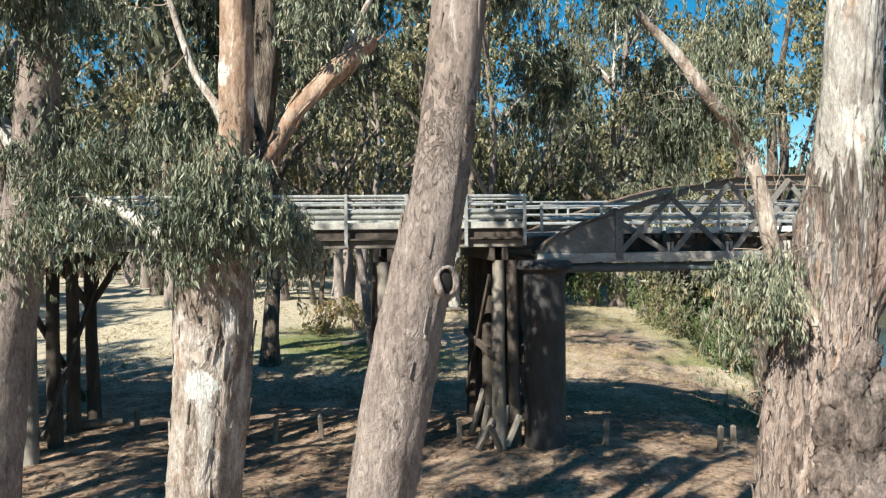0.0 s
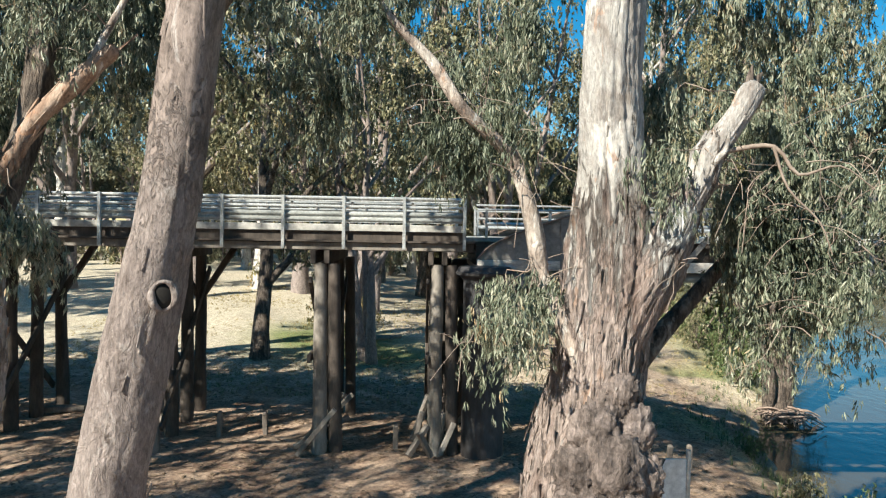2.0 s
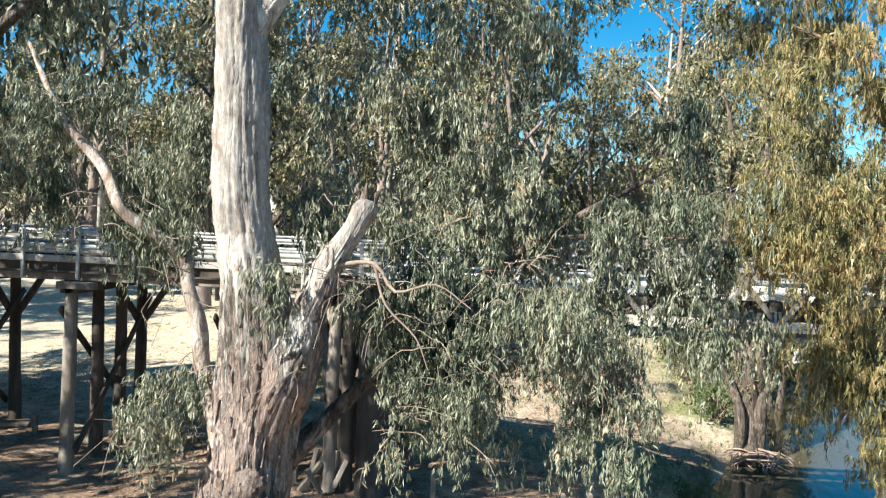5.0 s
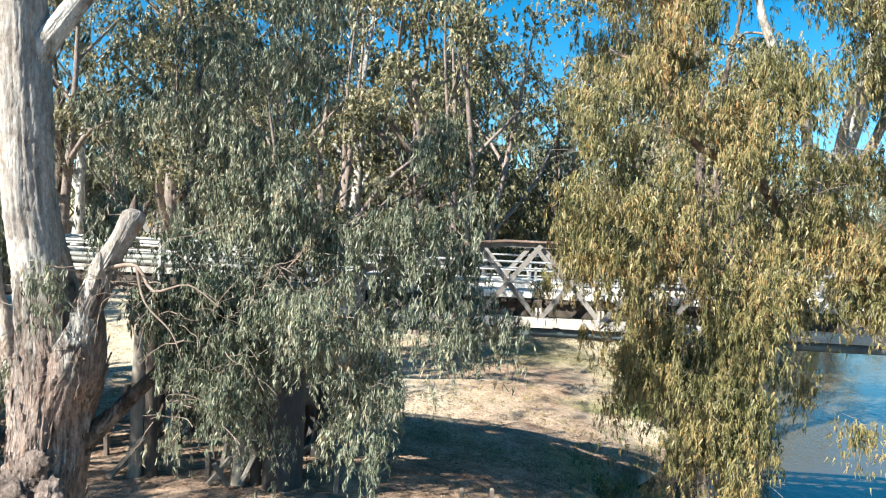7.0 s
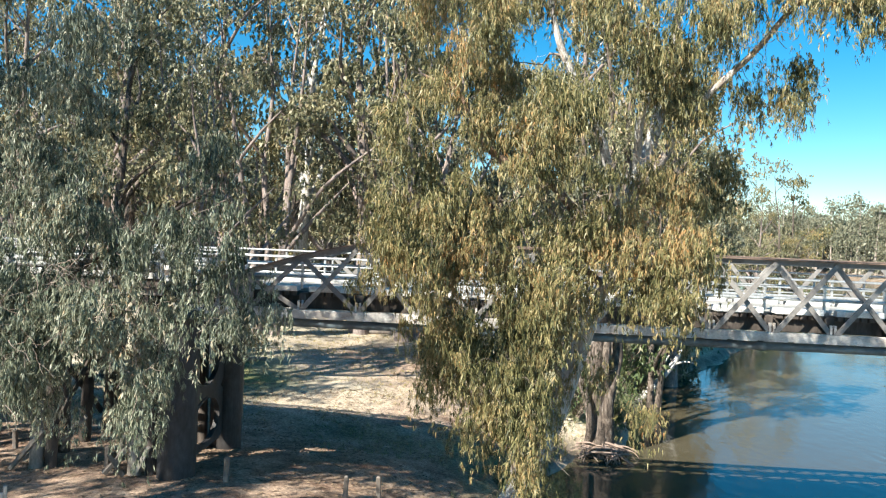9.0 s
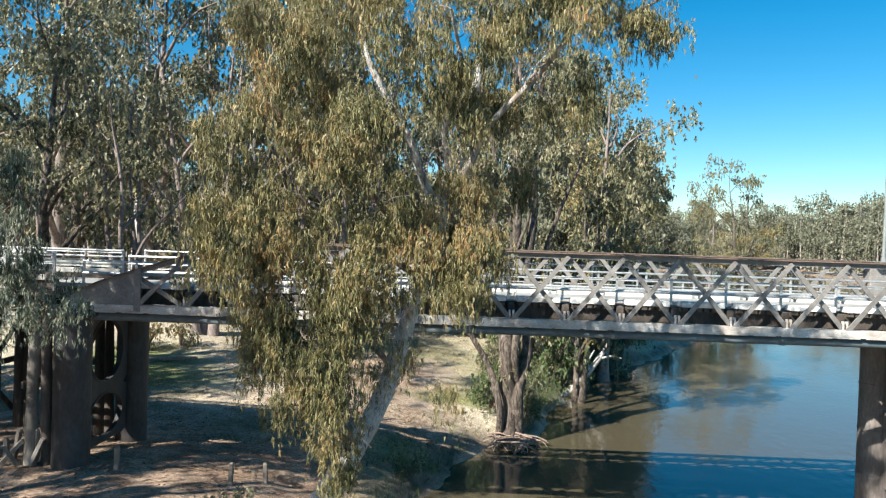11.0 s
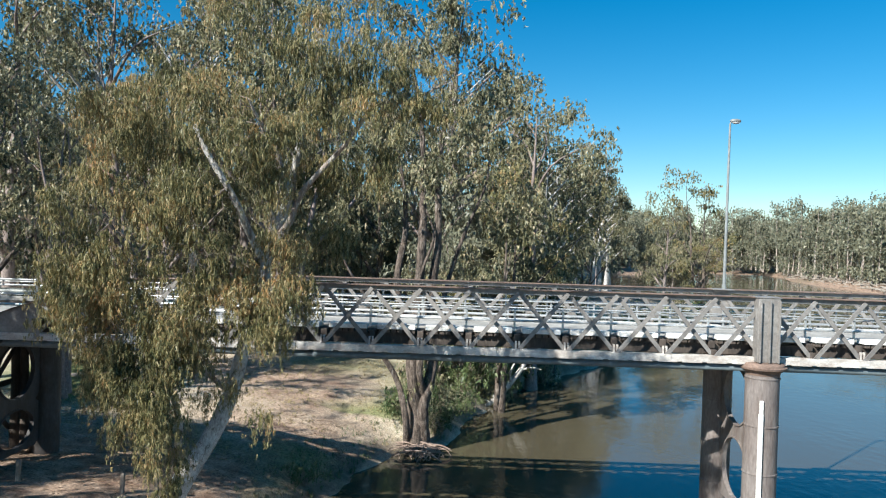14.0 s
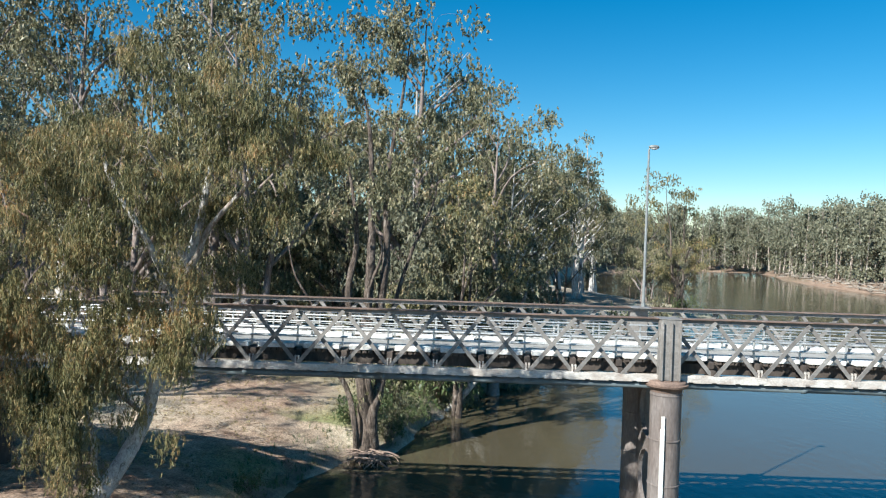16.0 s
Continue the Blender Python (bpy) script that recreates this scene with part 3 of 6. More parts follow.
def wave(X, Y, k, a, b):
    return np.sin(X * k + a + 1.7 * np.sin(Y * k * 0.6 + b)) * np.cos(Y * k * 0.83 + b + 1.1 * np.sin(X * k * 0.7 + a))


def ground_height(X, Y):
    X, Y = np.asarray(X, dtype=float), np.asarray(Y, dtype=float)
    d = shore_distance(X, Y) + 0.5 * wave(X, Y, 0.7, 0.4, 1.9) + 0.2 * wave(X, Y, 2.3, 2.0, 0.3)
    land = 3.15 * (1 - np.exp(-np.maximum(d, 0) / 3.9)) + 0.12 * wave(X, Y, 0.35, 1.0, 2.0) * np.clip(d / 4, 0, 1) + 0.05 * wave(X, Y, 1.6, 0.2, 1.0) * np.clip(d / 2, 0, 1)
    rise = np.clip((Y - 34) / 30, 0, 1) * np.clip((6 - X) / 14, 0, 1)
    land += 1.5 * rise * rise * (3 - 2 * rise)
    land -= 0.75 * np.exp(-((X - 8) / 9) ** 2 - ((Y - 35.5) / 4.5) ** 2) * np.clip(d / 5, 0, 1)
    bed = -np.minimum(3.0, 0.45 * np.maximum(-d, 0))
    return np.where(d > 0, land, bed)


def graded(lo, hi, step, far_lo, far_hi, grow=1.22):
    mid = list(np.arange(lo, hi + step / 2, step))
    s, v, up = step, mid[-1], []
    while v < far_hi:
        s *= grow
        v += s
        up.append(v)
    s, v, down = step, mid[0], []
    while v > far_lo:
        s *= grow
        v -= s
        down.append(v)
    return np.array(down[::-1] + mid + up)


gx, gy = graded(-26, 46, 0.45, -3500, 3500), graded(10, 82, 0.45, -3000, 4000)
GX, GY = np.meshgrid(gx, gy)
GZ = ground_height(GX, GY)
nx, ny = len(gx), len(gy)
gi = (np.arange(ny - 1)[:, None] * nx + np.arange(nx - 1)[None, :]).ravel()
ground_me = mesh_from("ground", np.stack([GX, GY, GZ], axis=2).reshape(-1, 3), np.stack([gi, gi + 1, gi + nx + 1, gi + nx], axis=1), M_GROUND, True)
blob = lambda x, y, rx, ry: np.exp(-((GX - x) / rx) ** 2 - ((GY - y) / ry) ** 2)
D = shore_distance(GX, GY)
straw = np.clip(0.95 * np.clip((GY - 33) / 8, 0, 1) * (1 - 0.75 * (GX > 85)) - 0.55 * blob(15, 46, 5, 14) - 0.5 * blob(8, 52, 6, 8), 0.12, 1)
green = np.clip(1.0 * blob(-2, 46, 5, 7) + 0.6 * blob(3, 42, 4, 4) + 0.6 * blob(15, 55, 6, 5) + 0.5 * blob(12, 36, 7, 3) + 0.4 * blob(14, 62, 10, 5) + 0.75 * np.exp(-((D - 3) / 3.0) ** 2) * (GY > 44) + 0.45 * np.exp(-((D - 2) / 2.0) ** 2) * (GY < 38) + 0.35 * blob(3, 22, 5, 1.6), 0, 1)
mud = np.clip(0.75 * (np.hypot(GX - 20, GY - 40) > 90) * (D > 9) + 0.8 * np.exp(-((D - 0.4) / 0.9) ** 2), 0, 1)
col = ground_me.color_attributes.new("cover", "FLOAT_COLOR", "POINT")
col.data.foreach_set("color", np.stack([straw, green, mud, np.ones_like(straw)], axis=2).astype(np.float32).ravel())
tagged(link("ground", ground_me), "dry tan river bank with straw grass and leaf litter", "ground", "", "structure")


def ground_z(x, y):
    return float(ground_height(np.array([x]), np.array([y]))[0])


wbm = bmesh.new()
xs, ys = np.linspace(-40, 400, 12), np.linspace(-400, 600, 24)
grid = [[wbm.verts.new((x, y, 0.0)) for x in xs] for y in ys]
for ra, rb in zip(grid, grid[1:]):
    for i in range(len(xs) - 1):
        wbm.faces.new((ra[i], ra[i + 1], rb[i + 1], rb[i]))
water = part("water", wbm, M_WATER, None)
tagged(water, "calm muddy river reflecting the blue sky", "water", "", "structure")

# ---- bridge ----
NEAR_Y, FAR_Y, DECK_Z = 26.0, 30.8, 9.5
PANEL, PIER_X, END_X = 1.915, 36.1, 5.06


RISE_A, RISE_H = (0, 0.1, 0.4, 0.84, 1.47, 2.4, 3.05, 4.0, 5.0, 6.0, 7.0), (0.22, 0.38, 0.63, 0.86, 1.13, 1.44, 1.64, 1.94, 2.21, 2.43, 2.53)


def iron_truss(x0, y, panels, out, first_end, last_end, label):
    """A riveted lattice truss from x0; out: -1 or 1, the side that faces away from the road."""
    t = thing("lattice_truss", label, "truss", "bridge trusses", at=(x0, y, 8.85))
    ox = Vector((x0, y, 8.85))

    def add(name, bm, m, lab="", smooth=False, over=None):
        bmesh.ops.translate(bm, verts=bm.verts, vec=-ox)
        return part(name, bm, m, over or t, lab, smooth)

    x1 = PIER_X if first_end else x0 + panels * PANEL
    zt, zb = 11.17, 8.74

    def joint(i):
        return x0 if i == 0 else x1 - (panels - i) * PANEL

    def top(x):
        a = min(x - x0 if first_end else 99, x1 - x if last_end else 99)
        return zt if a > 7.0 else 8.64 + float(np.interp(a, RISE_A, RISE_H))

    bm = bmesh.new()
    box(bm, (x0, y - 0.16, zb - 0.15), (x1, y + 0.16, zb + 0.12), 0.01)
    for i in range(panels * 2):
        box(bm, (x0 + i * PANEL / 2 + 0.1, y + out * 0.165 - 0.012, zb - 0.17), (x0 + (i + 1) * PANEL / 2 - 0.1, y + out * 0.165 + 0.012, zb - 0.1))
    add("bottom_chord", bm, M_IRON_PALE, "pale flaking bottom chord")
    bm = bmesh.new()
    xs_ = np.linspace(x0 + 0.02, x1 - 0.02, panels * 10 + 1)
    bm = strip([(a, y, top(a) - 0.08) for a in xs_], 0.14, 0.16)
    chord = add("top_chord", bm, M_IRON)
    bm = strip([(a, y, top(a) + 0.02) for a in xs_], 0.42, 0.035)
    add("chord_plate", bm, M_RUST, "rust-brown plate along the top chord", over=chord)
    for end, on in ((x0, first_end), (x1, last_end)):
        if not on:
            continue
        s = 1 if end == x0 else -1
        seg = 20
        pts = [end + s * 2.55 * i / seg for i in range(seg + 1)]
        bm = strip([(p, y + out * 0.09, (zb - 0.1 + top(p) - 0.05) / 2) for p in pts], 0.06, 0.1)
        for v in bm.verts:
            v.co.z = zb - 0.1 if v.co.z < (zb - 0.1 + top(v.co.x) - 0.05) / 2 else max(zb, top(v.co.x) - 0.05)
        plate = add("end_plate", bm, M_IRON, "solid riveted plate with a curved top")
        bm = bmesh.new()
        box(bm, (end + s * 2.55 - 0.12, y + out * 0.09, zb - 0.1), (end + s * 2.55 + 0.12, y + out * 0.17, top(end + s * 2.55)), 0.008)
        add("end_stiffener", bm, M_IRON, over=plate)
    for i in range(panels):
        a, b = joint(i), joint(i + 1)
        skip = (first_end and i < 1) or (last_end and i >= panels - 1)
        if skip:
            continue
        for lo, hi, off in ((a, b, out * 0.13), (b, a, -out * 0.02)):
            if (first_end and min(a, b) < x0 + 2.4 and lo < x0 + 2.4) or (last_end and lo > x1 - 2.4):
                lo = max(lo, x0 + 2.5) if first_end and lo < x0 + 2.5 else min(lo, x1 - 2.5)
            bm = bmesh.new()
            bar(bm, (lo, y + off, zb + 0.05), (hi, y + off, top(hi) - 0.08), 0.05, 0.158, up=(0, 0, 1))
            add("diagonal", bm, M_IRON)
    for i in range(2, panels - 1):
        x = joint(i)
        bm = bmesh.new()
        box(bm, (x - 0.1, y - 0.03, zb + 0.1), (x - 0.03, y + 0.05, zb + 0.42))
        box(bm, (x + 0.03, y - 0.03, zb + 0.1), (x + 0.1, y + 0.05, zb + 0.42))
        box(bm, (x - 0.22, y + out * 0.165, zb - 0.1), (x + 0.22, y + out * 0.185, zb + 0.11))
        add("hanger", bm, M_IRON_PALE)
    return t


iron_truss(END_X, NEAR_Y, 16, -1, True, False, "grey painted iron lattice truss with crossed diagonals")
iron_truss(END_X, FAR_Y, 16, 1, True, False, "grey painted iron lattice truss with crossed diagonals")
iron_truss(PIER_X, NEAR_Y, 16, -1, False, False, "grey iron lattice truss running on over the river")
iron_truss(PIER_X, FAR_Y, 16, 1, False, False, "grey iron lattice truss running on over the river")


def pier(x, base, dark, label, gauge):
    p = thing("bridge_pier", label, "pier", "bridge piers", at=(x, NEAR_Y, base))
    # the bank pier takes the tone darkened to look shaded
    m = M_CYL_SHADED if dark else M_CYL
    o = Vector((x, NEAR_Y, base))
    for y in (NEAR_Y, FAR_Y):
        bm = bmesh.new()
        r = 0.63
        prof = [(r, base - 1.5)]
        z = base - 1.5
        while z < 8.0 and not dark:
            z2 = min(z + 1.85, 8.1)
            prof += [(r, z2 - 0.06), (r + 0.025, z2 - 0.05), (r + 0.025, z2), (r, z2 + 0.01)]
            z = z2
        prof += [(r, 8.2)]
        lathe(bm, prof, (x, y), 40)
        bmesh.ops.translate(bm, verts=bm.verts, vec=-o)
        cyl = part("cylinder", bm, m, p, "", False)
        bm = bmesh.new()
        lathe(bm, [(0.63, 8.18), (0.66, 8.28), (0.74, 8.36), (0.86, 8.42), (0.88, 8.5), (0.82, 8.53), (0.8, 8.6), (0.74, 8.66), (0.5, 8.68)], (x, y), 40)
        bmesh.ops.translate(bm, verts=bm.verts, vec=-o)
        part("capital", bm, m if dark else M_RUST, cyl, "" if dark else "rust-brown moulded iron capital")
    # web plate between the cylinders, with two oval openings
    bm = bmesh.new()
    y0, y1 = NEAR_Y + 0.58, FAR_Y - 0.58
    seg = 32
    for zlo, zhi in ((5.35, 8.3), (max(base + 0.2, 2.2), 5.35)):
        zc, yc, hz, hy = (zlo + zhi) / 2, (y0 + y1) / 2, (zhi - zlo) / 2, (y1 - y0) / 2
        for s in (-0.05, 0.05):
            inner, outer = [], []
            for i in range(seg):
                a = 2 * math.pi * (i + 0.5) / seg
                c, d = math.cos(a), math.sin(a)
                k = 1 / max(abs(c), abs(d))
                inner.append(bm.verts.new((x + s, yc + c * hy * 0.72, zc + d * hz * 0.8)))
                outer.append(bm.verts.new((x + s, yc + c * k * hy, zc + d * k * hz)))
            for i in range(seg):
                j = (i + 1) % seg
                q = (inner[i], inner[j], outer[j], outer[i])
                bm.faces.new(q if s < 0 else q[::-1])
            if s < 0:
                first = inner
            else:
                for i in range(seg):
                    j = (i + 1) % seg
                    bm.faces.new((first[i], first[j], inner[j], inner[i]))
                    # a raised lip round the opening
        for s in (-0.09, 0.09):
            for i in range(seg):
                a, b2 = 2 * math.pi * i / seg, 2 * math.pi * (i + 1) / seg
                bar(bm, (x + s * 0.8, yc + math.cos(a) * hy * 0.74, zc + math.sin(a) * hz * 0.82), (x + s * 0.8, yc + math.cos(b2) * hy * 0.74, zc + math.sin(b2) * hz * 0.82), 0.07, 0.05, up=(1, 0, 0))
    bmesh.ops.translate(bm, verts=bm.verts, vec=-o)
    part("web_plate", bm, m, p, "iron web plate with oval openings")
    bm = bmesh.new()
    box(bm, (x - 0.3, NEAR_Y - 0.35, 8.55), (x + 0.3, FAR_Y + 0.35, 8.7), 0.01)
    bmesh.ops.translate(bm, verts=bm.verts, vec=-o)
    part("bearing_plate", bm, M_IRON, p)
    if gauge:
        for y, s in ((NEAR_Y, -1), (FAR_Y, 1)):
            bm = bmesh.new()
            box(bm, (x - 0.42, y + min(0.0, s * 0.48), 8.69), (x + 0.42, y + max(0.0, s * 0.48), 11.17), 0.015)
            for dx in (-0.36, 0.0, 0.36):
                box(bm, (x + dx - 0.03, y + s * 0.54 - 0.06, 8.7), (x + dx + 0.03, y + s * 0.54 + 0.06, 11.07), 0.006)
            box(bm, (x - 0.46, y - 0.5, 11.172), (x + 0.46, y + 0.5, 11.21), 0.01)
            bmesh.ops.translate(bm, verts=bm.verts, vec=-o)
            part("pier_post", bm, M_IRON, p, "upright box post joining two trusses")
        bm = bmesh.new()
        box(bm, (x - 0.36, NEAR_Y - 0.72, 0.2), (x - 0.2, NEAR_Y - 0.6, 6.75), 0.008)
        box(bm, (x - 0.33, NEAR_Y - 0.7, 6.75), (x - 0.2, NEAR_Y - 0.6, 7.26), 0.008)
        bmesh.ops.translate(bm, verts=bm.verts, vec=-o)
        gb = part("gauge_board", bm, M_WHITE, p, "white painted river gauge board")
    return p


pier(5.3, ground_z(5.3, 26.1), True, "iron twin-cylinder pier standing on the bank, colour darkened for shade", False)
pier(PIER_X, -1.5, False, "brown cast-iron twin-cylinder pier standing in the river", True)
pier(PIER_X + 16 * PANEL, -1.5, False, "brown cast-iron twin-cylinder pier standing in the river", True)

# deck over trusses and approach
DX0, DX1 = -26.0, PIER_X + 16 * PANEL
deck = thing("bridge_deck", "grey weathered deck on dark timber stringers with painted-in shade", "deck", at=(0, 28.4, 9.2))


def on_deck(name, bm, m, label=""):
    bmesh.ops.translate(bm, verts=bm.verts, vec=(0, -28.4, -9.2))
    return part(name, bm, m, deck, label)


bm = bmesh.new()
box(bm, (DX0, NEAR_Y + 0.95, DECK_Z - 0.12), (DX1, FAR_Y - 0.95, DECK_Z), 0.01)
on_deck("road_surface", bm, M_DECK, "pale worn road surface")
bm = bmesh.new()
box(bm, (DX0, NEAR_Y - 0.2, DECK_Z - 0.18), (END_X - 0.1, FAR_Y + 0.2, DECK_Z - 0.125))
on_deck("decking", bm, M_TIMBER_DARK_SHADED)
bm = bmesh.new()
box(bm, (END_X - 0.05, NEAR_Y + 0.72, DECK_Z - 0.19), (DX1, FAR_Y - 0.3, DECK_Z - 0.125))
on_deck("decking", bm, M_TIMBER_DARK_SHADED)
# stringers take the dark tone so the recess below reads as shade
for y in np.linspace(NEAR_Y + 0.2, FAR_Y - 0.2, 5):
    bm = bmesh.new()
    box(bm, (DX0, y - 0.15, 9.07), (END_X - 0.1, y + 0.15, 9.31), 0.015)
    on_deck("stringer", bm, M_TIMBER_DARK_SHADED)
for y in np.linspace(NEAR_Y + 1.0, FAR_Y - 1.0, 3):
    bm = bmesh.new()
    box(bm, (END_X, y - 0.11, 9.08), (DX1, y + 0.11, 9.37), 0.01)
    on_deck("stringer", bm, M_TIMBER_DARK_SHADED)
# extra strip closing the view under the deck; its dark colour paints shade
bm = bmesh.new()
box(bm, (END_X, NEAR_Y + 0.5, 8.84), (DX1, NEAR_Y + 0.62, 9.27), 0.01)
on_deck("stringer", bm, M_TIMBER_DARK_SHADED)
k = 1
while PIER_X + (k - 16) * PANEL < DX1:
    x = PIER_X + (k - 16) * PANEL
    if abs(x - PIER_X) > 0.5:
        bm = bmesh.new()
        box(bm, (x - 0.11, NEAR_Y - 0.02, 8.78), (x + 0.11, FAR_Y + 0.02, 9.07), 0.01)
        on_deck("cross_girder", bm, M_TIMBER_DARK_SHADED)
        bm = bmesh.new()
        for j in range(6):
            xx = x + 0.26 + j * 0.25
            box(bm, (xx, NEAR_Y + 0.28, 9.28), (xx + 0.19, NEAR_Y + 0.7, 9.43), 0.01)
        tagged(on_deck("decking_edge", bm, M_TIMBER_DARK_SHADED), "", "", "", "stuff")
        bm = bmesh.new()
        box(bm, (x - 0.12, NEAR_Y + 0.25, 9.1), (x + 0.12, FAR_Y - 0.25, 9.376), 0.01)
        on_deck("floor_beam", bm, M_TIMBER_DARK_SHADED)
    for y, s in ((NEAR_Y + 0.36, 1), (FAR_Y - 0.7, 1)):
        bm = bmesh.new()
        box(bm, (x + 0.2, y - 0.14, DECK_Z - 0.07), (x + PANEL - 0.2, y + 0.42, DECK_Z + 0.12), 0.012)
        on_deck("kerb", bm, M_WHITE_TIMBER, "white painted kerb timber")
    k += 1


def w_beam(bm, x0, x1, y, z, side):
    """A corrugated guard rail of depth 0.31 running along x."""
    prof = [(0.0, -0.155), (0.02, -0.15), (0.075, -0.1), (0.075, -0.06), (0.015, -0.015), (0.015, 0.015), (0.075, 0.06), (0.075, 0.1), (0.02, 0.15), (0.0, 0.155)]
    for k2, t in ((1, 0.0), (-1, -0.008)):
        ra = [bm.verts.new((x0, y + side * (d + t), z + h)) for d, h in prof]
        rb = [bm.verts.new((x1, y + side * (d + t), z + h)) for d, h in prof]
        for i in range(len(prof) - 1):
            f = (ra[i], rb[i], rb[i + 1], ra[i + 1])
            bm.faces.new(f if k2 > 0 else f[::-1])


def railing(y, side, x_first, n, step, label):
    r = thing("guard_railing", label, "railing", "bridge railings", at=(x_first, y, 9.1))
    o = Vector((x_first, y, 9.1))

    def add(name, bm, m, lab=""):
        bmesh.ops.translate(bm, verts=bm.verts, vec=-o)
        return part(name, bm, m, r, lab)

    x_last = x_first + (n - 1) * step
    for i in range(n):
        x = x_first + i * step
        bm = bmesh.new()
        box(bm, (x - 0.05, y + side * 0.16 - 0.045, 9.12), (x + 0.05, y + side * 0.16 + 0.045, 10.66), 0.01)
        add("post", bm, M_GALV)
        bm = bmesh.new()
        box(bm, (x + 0.2, y - 0.03, 10.36), (x + 0.26, y + 0.03, 10.58), 0.005)
        add("spacer", bm, M_IRON)
    for z, rad in ((10.6, 0.05), (10.51, 0.025), (10.35, 0.04)):
        bm = bmesh.new()
        rod(bm, (x_first, y + side * 0.06, z), (x_last, y + side * 0.06, z), rad, sides=10)
        add("rail", bm, M_GALV)
    for i in range(n - 1):
        bm = bmesh.new()
        w_beam(bm, x_first + i * step - 0.05, x_first + (i + 1) * step, y + side * 0.03, 10.06, side)
        add("guard_beam", bm, M_STEEL, "dull grey corrugated guard beam")
        bm = bmesh.new()
        box(bm, (x_first + i * step + 0.01, y - 0.09, 9.64), (x_first + (i + 1) * step - 0.01, y + 0.09, 9.84), 0.012)
        add("kerb", bm, M_KERB, "worn white painted kerb timber")
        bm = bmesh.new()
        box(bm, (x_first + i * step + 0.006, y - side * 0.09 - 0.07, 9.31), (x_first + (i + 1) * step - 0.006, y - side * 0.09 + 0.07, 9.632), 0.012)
        add("side_timber", bm, M_TIMBER_DARK_SHADED)
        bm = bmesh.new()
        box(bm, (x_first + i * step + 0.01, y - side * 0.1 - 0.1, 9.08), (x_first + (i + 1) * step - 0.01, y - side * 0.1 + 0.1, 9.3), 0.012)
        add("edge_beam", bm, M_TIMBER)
    return r


railing(NEAR_Y - 0.06, -1, 4.66 - 16 * 1.757, 17, 1.757, "galvanised guard railing on white kerb timbers")
railing(FAR_Y + 0.06, 1, 4.66 - 16 * 1.757, 17, 1.757, "galvanised guard railing on white kerb timbers")


def inner_rail(y, heights, label, x0, x1, step):
    r = thing("road_rail", label, "railing", "bridge railings", at=(x0, y, DECK_Z))
    o = Vector((x0, y, DECK_Z))
    for h, rad in heights:
        bm = bmesh.new()
        if rad > 0.1:
            w_beam(bm, x0, x1, y, DECK_Z + h, 1)
        else:
            rod(bm, (x0, y, DECK_Z + h), (x1, y, DECK_Z + h), rad, sides=8)
        bmesh.ops.translate(bm, verts=bm.verts, vec=-o)
        part("rail", bm, M_GALV, r)
    x = x0
    while x <= x1:
        bm = bmesh.new()
        box(bm, (x - 0.04, y + 0.02, DECK_Z), (x + 0.04, y + 0.1, DECK_Z + heights[-1][0] + 0.06), 0.008)
        bmesh.ops.translate(bm, verts=bm.verts, vec=-o)
        part("post", bm, M_GALV, r)
        x += step


inner_rail(NEAR_Y + 0.42, [(0.42, 0.055), (0.85, 0.028)], "galvanised guard rail inside the truss", END_X + 0.3, DX1, PANEL)
inner_rail(FAR_Y - 0.75, [(0.3, 0.055), (0.62, 0.03), (0.92, 0.04)], "galvanised guard rail beside the far footway", END_X + 0.3, DX1, PANEL)
inner_rail(FAR_Y + 0.75, [(0.35, 0.028), (0.62, 0.028), (0.89, 0.028), (1.12, 0.035)], "thin white footway railing", END_X + 0.3, DX1, PANEL)
bm = bmesh.new()
box(bm, (END_X - 0.2, FAR_Y + 0.25, DECK_Z - 0.1), (DX1, FAR_Y + 0.95, DECK_Z - 0.02), 0.01)
on_deck("footway", bm, M_WHITE_TIMBER, "pale footway boards")

# pipe under the near truss
pipe = thing("service_pipe", "blue-grey service pipe hung under the bridge", "pipe", at=(20, NEAR_Y - 0.1, 8.45))
o = np.array([20, NEAR_Y - 0.1, 8.45])
px_ = [(5.8, 0.14)]
x = 7.0
while x < DX1 - 6.5:
    x += 5.8
    px_ += [(x - 0.1, 0.14), (x - 0.09, 0.165), (x + 0.09, 0.165), (x + 0.1, 0.14)]
px_.append((DX1 - 0.1, 0.14))
v, f = tubes([np.array([(q, NEAR_Y + 0.12, 8.4, r) for q, r in px_])], 18)
link("pipe_run", mesh_from("pipe_run", v - o, f, M_PIPE, False), pipe)


